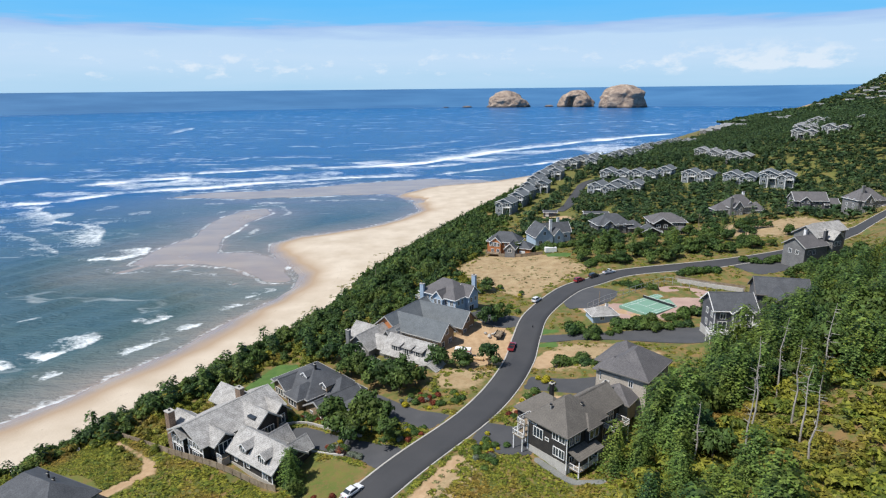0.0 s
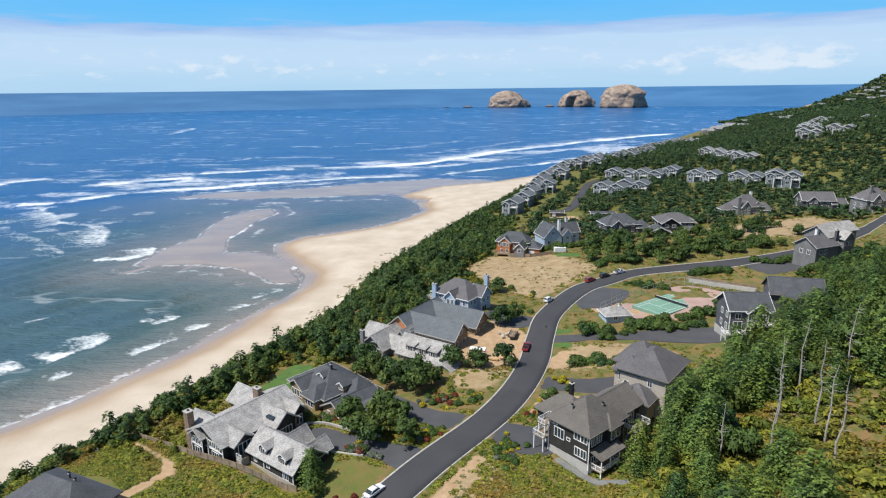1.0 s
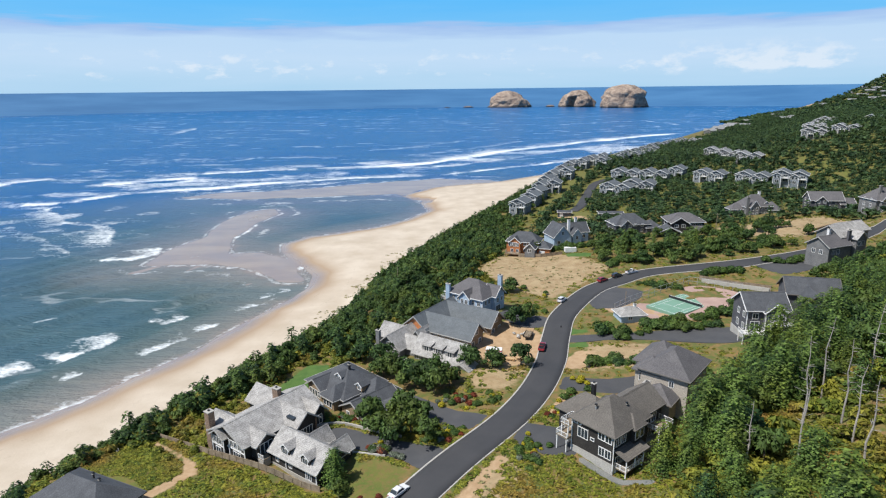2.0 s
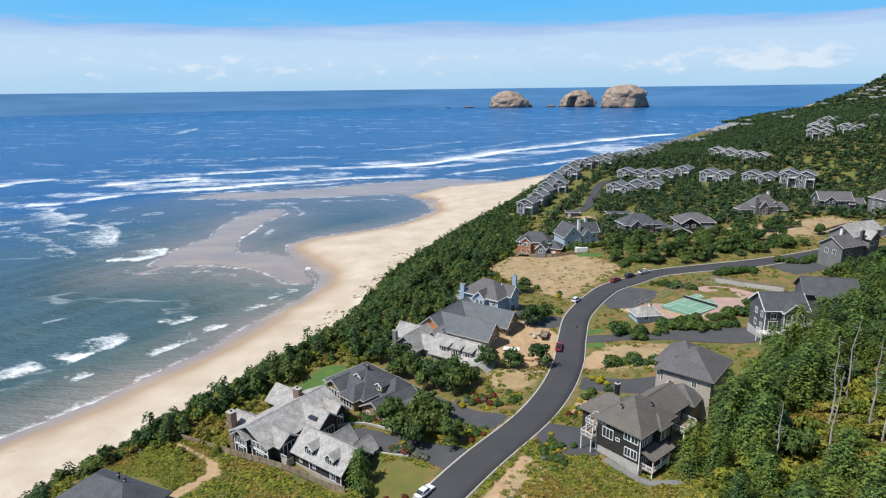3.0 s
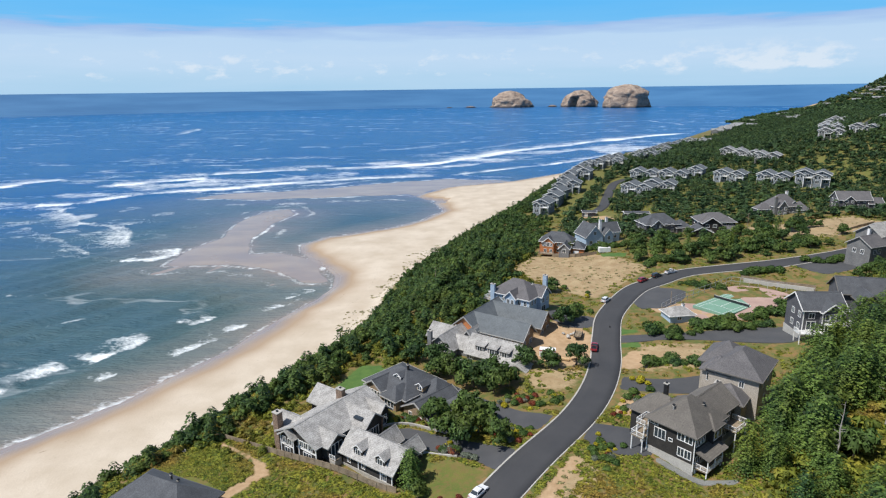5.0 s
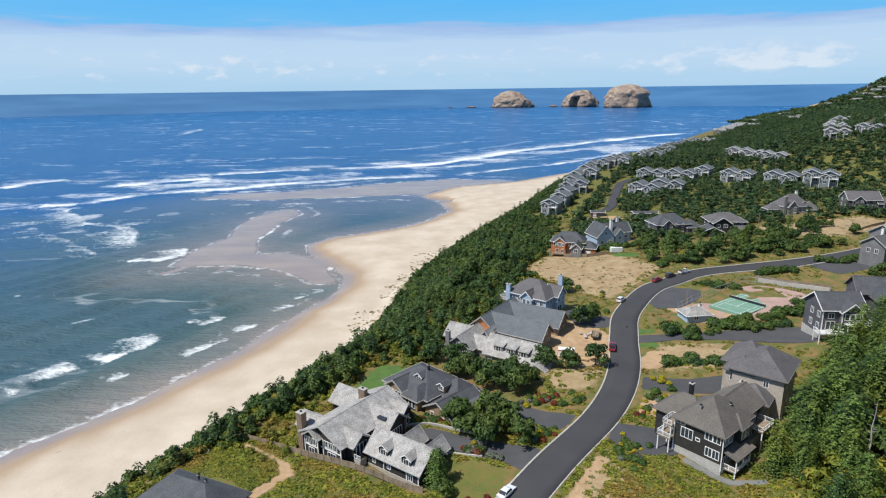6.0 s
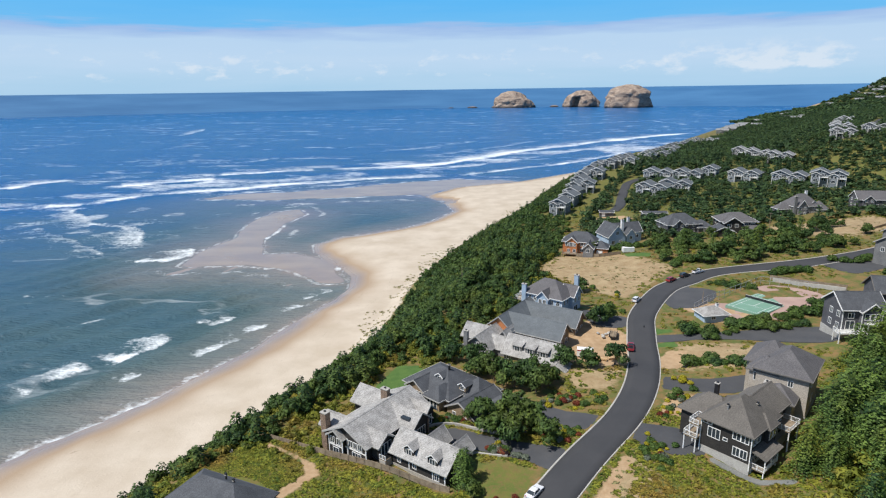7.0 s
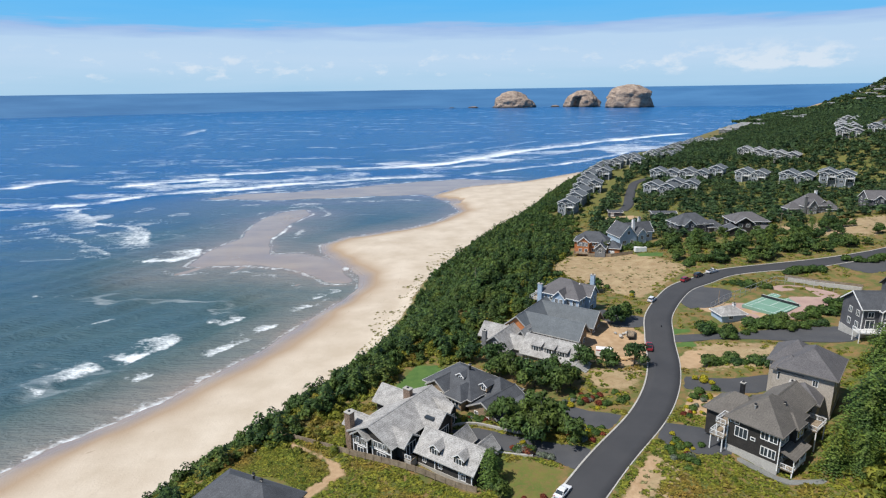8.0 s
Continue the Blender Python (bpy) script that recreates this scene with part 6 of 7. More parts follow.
tall = tall * np.interp(y, [380, 470, 540], [0.7, 0.75, 1.0])
rows = np.stack([x, y, ground_z(x, y) - 0.4, size, tall], -1)
stuff("far_woods", CLUMPS_FAR, rows[~kinds], FAR_WOOD, "dark green pine woods on the far hills", "woods", 23)
rows[:, 4] *= 1.35
stuff("far_woods", SPRUCES_FAR, rows[kinds], FAR_WOOD, "dark green spruces on the far hills", "woods", 24)
# the mountain and the last headland
x, y, rng = scattered(16000, 700, 2900, 1650, 3000, 13, 2.0)
o = inland(x, y)
ok = (o > np.where(y > 2420, 120, 40)) & (o < 1300)
x, y = x[ok], y[ok]
kept = thinned(x, y, 22, rng)
x, y = x[kept], y[kept]
size = rng.uniform(16, 28, len(x))
stuff("mountain_woods", CLUMPS_FAR, np.stack([x, y, ground_z(x, y) - 2, size, size * 0.5], -1), FAR_WOOD, "dark forest on the distant mountain", "woods", 25)

# low coastal scrub on the open lots and slopes
x, y, rng = scattered(36000, -150, 240, 128, 420, 14, 1.2)
x2, y2, rng = scattered(60000, -112, 60, 62, 128, 19, 0.8)
x, y = np.concatenate([x, x2]), np.concatenate([y, y2])
o = inland(x, y)
ok = (o > np.where(y < 150, 18, 45)) & ~in_loops(x, y, DRY, -3) & ~in_loops(x, y, DIRT + LAWN + GREEN[2:], 0.6)
ok &= (lattice(x, y, 7, 31) > np.where(y < 130, 0.12, 0.30))
x, y = x[ok], y[ok]
kept = np.concatenate([k_[thinned(x[k_], y[k_], w_, rng)] for k_, w_ in ((np.nonzero(y < 128)[0], 0.95), (np.nonzero((y >= 128) & (y < 215))[0], 1.25), (np.nonzero(y >= 215)[0], 1.9))])
x, y = x[kept], y[kept]
size = rng.uniform(0.8, 1.9, len(x))
stuff("scrub", TUFTS, np.stack([x, y, soil_z(x, y) - 0.10, size, size * rng.uniform(0.3, 0.6, len(x))], -1), SCRUB,
      "low olive and rust coloured coastal scrub", "scrub", 26)
x, y, rng = scattered(9000, -60, 180, 62, 340, 15, 0.8)
ok = in_loops(x, y, DRY, 0) & (lattice(x, y, 9, 33) > 0.4)
x, y = x[ok], y[ok]
size = rng.uniform(0.5, 1.3, len(x))
stuff("dry_grass", TUFTS, np.stack([x, y, soil_z(x, y) - 0.06, size, size * 0.45], -1), DUNE, "tufts of dry straw-coloured grass", "grass", 27)
# meadow on the near lot, and shrubs between the rim and the gardens
x, y, rng = scattered(26000, -100, -55, 96, 126, 34, 0.5)
ok = in_loops(x, y, GREEN, 1.0) & ~in_loops(x, y, DIRT, 0.4)
x, y = x[ok], y[ok]
kept = thinned(x, y, 0.6, rng)
x, y = x[kept], y[kept]
size = rng.uniform(0.5, 1.2, len(x))
stuff("meadow", TUFTS, np.stack([x, y, soil_z(x, y) - 0.05, size, size * 0.4], -1), SCRUB, "green and rust low meadow plants on the open lot", "meadow", 35)
x, y, rng = scattered(9000, -112, 20, 100, 290, 36, 1.0)
o = inland(x, y)
rim = np.interp(y, [60, 115, 150, 170, 200, 230, 300], [38, 48, 54, 62, 78, 80, 90])
ok = (o > rim - 8) & (o < rim + 24) & ~in_loops(x, y, LAWN + DIRT + DRY, 1.0) & ~in_loops(x, y, GREEN[:1], 0)
x, y = x[ok], y[ok]
kept = thinned(x, y, 2.0, rng)
x, y = x[kept], y[kept]
size = rng.uniform(1.4, 3.0, len(x))
stuff("rim_shrubs", BUSHES, np.stack([x, y, soil_z(x, y) - 0.3, size, size * rng.uniform(0.6, 1.1, len(x))], -1), SCRUB, "olive green shrubs along the bluff's rim", "shrubs", 37, True)
# marram along the foot of the bluff
x, y, rng = scattered(22000, -200, 120, 60, 700, 16, 1.0)
o = inland(x, y)
band = np.interp(y, [60, 220, 300, 420, 560, 700], [3, 6, 14, 22, 18, 8])
ok = (o > -band) & (o < np.interp(y, [150, 200, 260, 330, 420], [9, 20, 24, 16, 9])) & (lattice(x, y, 9, 41) > 0.30 + 0.5 * np.clip(-o / band, 0, 1))
x, y = x[ok], y[ok]
size = rng.uniform(0.7, 1.9, len(x))
stuff("dune_grass", TUFTS, np.stack([x, y, ground_z(x, y) - 0.1, size, size * 0.5], -1), DUNE, "pale green dune grass at the top of the beach", "grass", 28)

# yellow-green undergrowth below the right-hand forest
WOOD_LOOP = [(33, 93), (38, 106), (50, 114), (60, 122), (62, 138), (74, 146), (86, 146), (98, 154), (114, 176), (126, 204), (144, 210), (162, 219), (190, 236), (300, 290), (300, 40), (60, 30), (22, 60)]
x, y, rng = scattered(24000, 20, 290, 50, 285, 17, 2.0)
ok = in_loops(x, y, [WOOD_LOOP], 0)
x, y = x[ok], y[ok]
kept = thinned(x, y, 2.9, rng)
x, y = x[kept], y[kept]
size = rng.uniform(1.9, 4.2, len(x))
stuff("undergrowth", CLUMPS, np.stack([x, y, soil_z(x, y) - 0.4, size, size * rng.uniform(0.5, 0.95, len(x))], -1), SCRUB, "yellow-green shrubby undergrowth on the slope", "undergrowth", 29, True)


# ---- single trees ----
def trunk_mesh(tall, r, limbs, seed, top=0.85, bare=False):
    """A tapered stem with a few limbs, one unit tall."""
    rng, bm = random.Random(seed), bmesh.new()
    p, n = Vector((0, 0, -0.06 * tall)), 5
    line = [p]
    for i in range(n):
        line.append(Vector((rng.uniform(-1, 1) * 0.02 * tall, rng.uniform(-1, 1) * 0.02 * tall, tall * top * (i + 1) / n)))
    for i in range(n):
        tube(bm, line[i], line[i + 1], r * (1 - 0.82 * i / n), r * (1 - 0.82 * (i + 1) / n), 7)
    for i in range(limbs):
        f = rng.uniform(0.35, 0.95)
        a = rng.uniform(0, math.tau)
        s = Vector((0, 0, tall * top * f))
        reach = tall * (0.12 if bare else 0.2) * rng.uniform(0.5, 1.1) * (1.1 - 0.6 * f)
        e = s + Vector((math.cos(a) * reach, math.sin(a) * reach, reach * (0.15 if bare else 0.5)))
        tube(bm, s, e, r * 0.26, r * 0.08, 5)
    return bm


def tree_kind(name, crown, mat, label, tall, wide, limbs, seed, r=0.2, group="trees"):
    root = empty(name, pose(0, 0, 0), label, "tree", group)
    part("trunk", trunk_mesh(tall, r, limbs, seed), BARK, root)
    v, f, nn = crown
    me = mesh_of("crown", v * np.array([wide, wide, tall]), f, mat, np.full(len(v), (seed * 0.37) % 1), nn)
    part("crown", me, mat, root)
    return root


def stand(kind, spots):
    """Puts copies of a tree at x, y, scale; the first spot takes the tree itself."""
    rng = random.Random(len(spots) * 7 + 3)
    for i, (px, py, s) in enumerate(spots):
        m = pose(px, py, height_at(px, py) - 0.1, 0, 0, rng.uniform(0, 360)) @ Matrix.Diagonal((s, s, s * rng.uniform(0.9, 1.12), 1))
        if i == 0:
            kind.matrix_world = m
        else:
            q = copy_thing(kind, pose(0, 0, 0))
            q.matrix_basis = m


pines = [tree_kind("pine_tree", PINES[i], PINE, "dark green bushy shore pine in a garden", 7.0, 6.2, 7, i + 1) for i in range(4)]
spruces = [tree_kind("spruce_tree", SPRUCES[i], CONIFER, "tall dark green conical spruce", 12.0, 12.0, 4, i + 11, 0.22) for i in range(4)]
# garden pines
stand(pines[0], [(-21, 116.5, 0.9), (-26, 125, 1.0), (-12, 139, 1.0), (-2, 152, 0.85), (12, 153, 0.85), (-27, 157, 0.9), (62, 262, 0.9), (80, 246, 0.9), (96, 240, 0.8), (118, 258, 0.8), (48, 264, 0.7)])
stand(pines[1], [(-13, 116, 0.85), (-19, 129, 0.9), (-17, 143, 1.05), (-33, 160, 0.9), (4, 151.5, 0.8), (16, 214, 0.8), (70, 258, 0.9), (90, 252, 1.0), (104, 246, 0.9), (33, 266, 0.9)])
stand(pines[2], [(-17, 121, 0.95), (-23, 121, 0.8), (-8, 142, 0.8), (-22, 148, 0.95), (13, 180, 0.8), (17, 183, 0.75), (78, 262, 0.9), (100, 258, 0.8), (-16, 216, 1.0), (-20, 238, 1.2), (8, 262, 0.7)])
stand(pines[3], [(-15, 125, 0.8), (-28, 129, 0.7), (-12, 146, 0.9), (-26, 150, 0.9), (-30, 100.5, 0.55), (84, 236, 0.8), (128, 262, 0.8), (-4, 255, 0.9), (-12, 262, 1.1), (-24, 226, 1.1)])
# trees between the road and the houses behind it
x, y, rng = scattered(900, 52, 160, 236, 292, 38, 3.0)
ok = ~in_loops(x, y, DRY[:1] + LAWN, 1)
x, y = x[ok], y[ok]
kept = thinned(x, y, 7.0, rng)[:64]
for n_, i in enumerate(kept):
    s = rng.uniform(0.45, 0.95)
    m = pose(x[i], y[i], height_at(x[i], y[i]) - 0.1, 0, 0, rng.uniform(0, 360)) @ Matrix.Diagonal((s, s, s * 0.9, 1))
    q = copy_thing(pines[n_ % 4], pose(0, 0, 0))
    q.matrix_basis = m
# a screen of pines below the stepped house by the road
for n_, (px, py, s) in enumerate(((129, 207, 0.8), (134, 209, 0.9), (139, 210, 0.75), (144, 211, 0.9), (150, 214, 0.95), (156, 217, 0.9), (124, 205, 0.7))):
    q = copy_thing(pines[n_ % 4], pose(0, 0, 0))
    q.matrix_basis = pose(px, py, height_at(px, py) - 0.1, 0, 0, 50 * n_) @ Matrix.Diagonal((s, s, s, 1))
# spruces beside the dark house and in the gardens
stand(spruces[0], [(31.5, 97.5, 0.85), (-31.5, 105.5, 0.78), (72, 262, 0.75), (84, 258, 0.7), (40, 102, 0.9), (46, 110, 0.95), (52, 117, 0.8), (128, 268, 0.8)])
stand(spruces[1], [(35, 95, 0.75), (43, 104, 1.0), (49, 108, 1.05), (92, 262, 0.75), (100, 252, 0.8), (41, 97, 0.8), (57, 112, 0.9), (84, 147, 0.9), (89, 146, 1.05), (95, 152, 0.9), (100, 158, 0.8), (63, 118, 0.8), (72, 132, 0.8)])

# the forest on the right
x, y, rng = scattered(5000, 30, 290, 66, 280, 18, 3.5)
ok = in_loops(x, y, [WOOD_LOOP], -1) & (lattice(x, y, 22, 61) + np.where(y > 135, 0.4, np.where(y < 104, -0.22, 0.0)) > 0.36)
x, y = x[ok], y[ok]
kept = thinned(x, y, 6.2, rng)
order = sorted(kept, key=lambda i: math.hypot(x[i] - 70, y[i] - 120))[:230]
for n_, kind in enumerate((spruces[2], spruces[3], pines[3], spruces[0])):
    chosen = order[n_::4]
    for i in chosen:
        s = rng.uniform(0.6, 1.22) if kind is not pines[3] else rng.uniform(0.8, 1.3)
        m = pose(x[i], y[i], height_at(x[i], y[i]) - 0.2, 0, 0, rng.uniform(0, 360)) @ Matrix.Diagonal((s, s, s, 1))
        if kind.matrix_world.translation.length < 0.1:
            kind.matrix_world = m
        else:
            q = copy_thing(kind, pose(0, 0, 0))
            q.matrix_basis = m


def dead_tree(px, py, tall, seed):
    root = empty("dead_tree", pose(px, py, height_at(px, py)), "bare bleached dead conifer stem with broken twigs", "tree", "dead trees")
    part("trunk", trunk_mesh(tall, 0.2, 16, seed, 1.0, True), DEADWOOD, root)


for i, (px, py, tall) in enumerate(((50, 88, 17), (43, 91, 13), (56, 98, 18), (62, 96, 16), (66, 108, 17), (60, 90, 14), (72, 104, 18), (58, 84, 15))):
    dead_tree(px, py, tall, 60 + i)


# ---- the sea rocks ----
ROCK, n, l, bsdf = material("sea_rock_rock")
strata = noise_at(n, l, 0.03, 8.0, (1, 1, 2.2), 0.68)
rock_col = mixed(n, l, remap(n, l, strata, 0.36, 0.66), (0.20, 0.145, 0.115), (0.50, 0.39, 0.30))
up_face = n.new("ShaderNodeNewGeometry")
sep = n.new("ShaderNodeSeparateXYZ")
l.new(up_face.outputs["Position"], sep.inputs[0])
rock_col = mixed(n, l, remap(n, l, sep.outputs["Z"], 3, 14, 1.0, 0.0), rock_col, (0.045, 0.04, 0.038))
l.new(rock_col, bsdf.inputs["Base Color"])
bsdf.inputs["Roughness"].default_value = 0.95
bumped(n, l, bsdf, strata, 1.0, 14.0)


def sea_rock(x, y, wide, deep, tall, skew, seed, flat, arch=None, name="sea_rock"):
    """A weathered rock dome standing in the sea."""
    bm = bmesh.new()
    bmesh.ops.create_icosphere(bm, subdivisions=5, radius=1.0)
    for v in bm.verts:
        p = v.co.copy()
        up = max(p.z, 0) ** flat
        r = 1 + 0.20 * noise.noise(p * 2.2 + Vector((seed, 0, 0))) + 0.10 * noise.noise(p * 5.5 + Vector((0, seed, 0))) + 0.05 * noise.noise(p * 13)
        v.co = Vector((p.x * r * wide / 2 + skew * up * wide * 0.2, p.y * r * deep / 2, up * tall * (0.88 + 0.14 * r) if p.z > 0 else p.z * 12))
    if arch:
        ax, ar, at = arch
        for v in bm.verts:
            k = math.exp(-((v.co.x - ax) / ar) ** 2) * (1 if v.co.z < at else math.exp(-((v.co.z - at) / 9) ** 2))
            if v.co.y < 0:
                v.co.y += deep * 0.42 * k
    me = bpy.data.meshes.new(name)
    bm.to_mesh(me)
    bm.free()
    me.polygons.foreach_set("use_smooth", np.full(len(me.polygons), True))
    me.materials.append(ROCK)
    ob = new(name, me)
    ob.matrix_world = pose(x, y, -1, 0, 0, -12)
    return tagged(ob, "tawny weathered sea rock rising from the ocean", "rock", "sea rocks")


sea_rock(452, 4330, 285, 190, 112, -0.25, 3.1, 1.15)
sea_rock(915, 4260, 225, 170, 112, 0.2, 7.7, 0.85, arch=(-30, 22, 62))
sea_rock(1168, 4010, 285, 210, 142, 0.05, 5.2, 0.62)
sea_rock(170, 4360, 70, 40, 12, 0, 1.4, 0.7)
sea_rock(745, 4330, 60, 40, 14, 0, 2.4, 0.8)
sea_rock(20, 4380, 40, 30, 7, 0, 2.9, 0.7)

# ---- tennis court ----
patch("court_apron", [(47, 184), (54, 190), (80, 206), (93, 196), (90, 189), (66, 174)], 0.02, COURT_EDGE, "pale red apron of the tennis court", "pavement", 0.5)
court_m = pose(71.5, 189.5, 50.45, 0, 0, 35)
court = empty("tennis_court", court_m, "green tennis court with white lines and a net", "tennis court")
part("slab", box(-12.5, 12.5, -6, 6, -0.9, 0), COURT, court)
for x0, x1, y0, y1 in ((-11.9, 11.9, -5.5, -5.38), (-11.9, 11.9, 5.38, 5.5), (-11.9, -11.78, -5.38, 5.38), (11.78, 11.9, -5.38, 5.38), (-11.78, 11.78, -4.17, -4.05),
                       (-11.78, 11.78, 4.05, 4.17), (-6.4, -6.28, -4.05, 4.05), (6.28, 6.4, -4.05, 4.05), (-6.28, 6.28, -0.06, 0.06)):
    part("line", box(x0, x1, y0, y1, 0.004, 0.012), TRIM, court, "white court line")
part("net", box(-0.03, 0.03, -6.0, 6.0, 0.15, 0.95), METAL, court, "dark tennis net")
part("net_band", box(-0.045, 0.045, -6.0, 6.0, 0.952, 1.02), TRIM, court, "white net band")
for v in (-6.1, 6.1):
    part("net_post", box(-0.06, 0.06, v - 0.06, v + 0.06, 0.0, 1.08), METAL, court)


def fence(points, tall, gap, mat, label, rails=2, thick=0.09, boards=False, name="fence"):
    """Posts and rails, or boards, along a line over the ground."""
    root = empty(name, pose(points[0][0], points[0][1], height_at(*points[0])), label, "fence")
    inv = root.matrix_world.inverted()
    for (ax, ay), (bx, by) in zip(points, points[1:]):
        size = math.hypot(bx - ax, by - ay)
        n = max(1, round(size / gap))
        spots = [(ax + (bx - ax) * i / n, ay + (by - ay) * i / n) for i in range(n + 1)]
        turn = math.degrees(math.atan2(by - ay, bx - ax))
        for i, (px, py) in enumerate(spots):
            z = height_at(px, py)
            part("post", box(-thick, thick, -thick, thick, -0.5, tall), mat, root, "", inv @ pose(px, py, z, 0, 0, turn))
            if i < n:
                qx, qy = spots[i + 1]
                dz = height_at(qx, qy) - z
                tilt = -math.degrees(math.atan2(dz, size / n))
                m = inv @ pose(px, py, z, 0, 0, turn) @ pose(0, 0, 0, 0, tilt, 0)
                step = math.hypot(size / n, dz)
                if boards:
                    part("panel", box(0, step, -0.03, 0.03, -0.2, tall - 0.12), mat, root, "", m)
                for k in range(rails):
                    h = tall * (k + 1) / rails - 0.1
                    part("rail", box(0, step, -0.045, 0.045, h, h + 0.1), mat, root, "", m)
    return root


fence([(-80, 127), (-62, 117.5), (-47, 110.2), (-34.5, 104)], 1.25, 2.2, WOOD, "weathered low timber fence along the house lot", 1, 0.1, True)
fence([(24.6, 262), (34, 258.5), (44, 260)], 1.3, 2.4, WOOD, "weathered timber garden fence", 1, 0.08, True)
fence([(47, 186), (54, 192), (80, 208), (94, 197)], 3.0, 3.2, STEEL, "tall wire fence of the tennis court", 2, 0.05)
fence([(86, 213), (98, 203), (104, 197)], 1.6, 2.4, WOOD, "grey timber fence beside the tennis court", 1, 0.08, True)
fence([(158, 268), (172, 277), (184, 284)], 1.5, 2.4, WOOD, "weathered timber fence beside the road", 1, 0.08, True)


def wall_line(points, tall, thick, mat, label):
    bm = bmesh.new()
    pts = spline(points, 1.5)
    prev = None
    for i, (px, py) in enumerate(pts):
        qx, qy = pts[min(i + 1, len(pts) - 1)]
        ox, oy = pts[max(i - 1, 0)]
        t = Vector((qx - ox, qy - oy, 0)).normalized()
        s = Vector((-t.y, t.x, 0)) * thick / 2
        z = height_at(px, py)
        ring = [bm.verts.new(Vector((px, py, z + h)) + k * s) for k, h in ((-1, -0.5), (1, -0.5), (1, tall), (-1, tall))]
        if prev:
            for k in range(4):
                bm.faces.new([prev[k], prev[(k + 1) % 4], ring[(k + 1) % 4], ring[k]])
        else:
            bm.faces.new(ring)
        prev = ring
    bm.faces.new(prev[::-1])
    bmesh.ops.recalc_face_normals(bm, faces=bm.faces[:])
    me = bpy.data.meshes.new("retaining_wall")
    bm.to_mesh(me)
    bm.free()
    me.materials.append(mat)
    return tagged(new("retaining_wall", me), label, "wall")


wall_line([(-41, 124.5), (-38, 127), (-33, 127.2), (-26, 123), (-19, 118.8)], 0.7, 0.4, CONCRETE, "low pale concrete retaining wall round the driveway")
wall_line([(-32, 116.2), (-25, 113.2), (-22, 112.2)], 0.35, 0.4, CONCRETE, "low pale stone garden edging")
patch("path", GARDEN_PATH, 0.0, PATH_GREY, "grey concrete garden path beside the dark house", "path", 0.6)
wall_line([(86, 211), (98, 201), (103, 196)], 1.0, 0.4, CONCRETE, "grey block retaining wall")


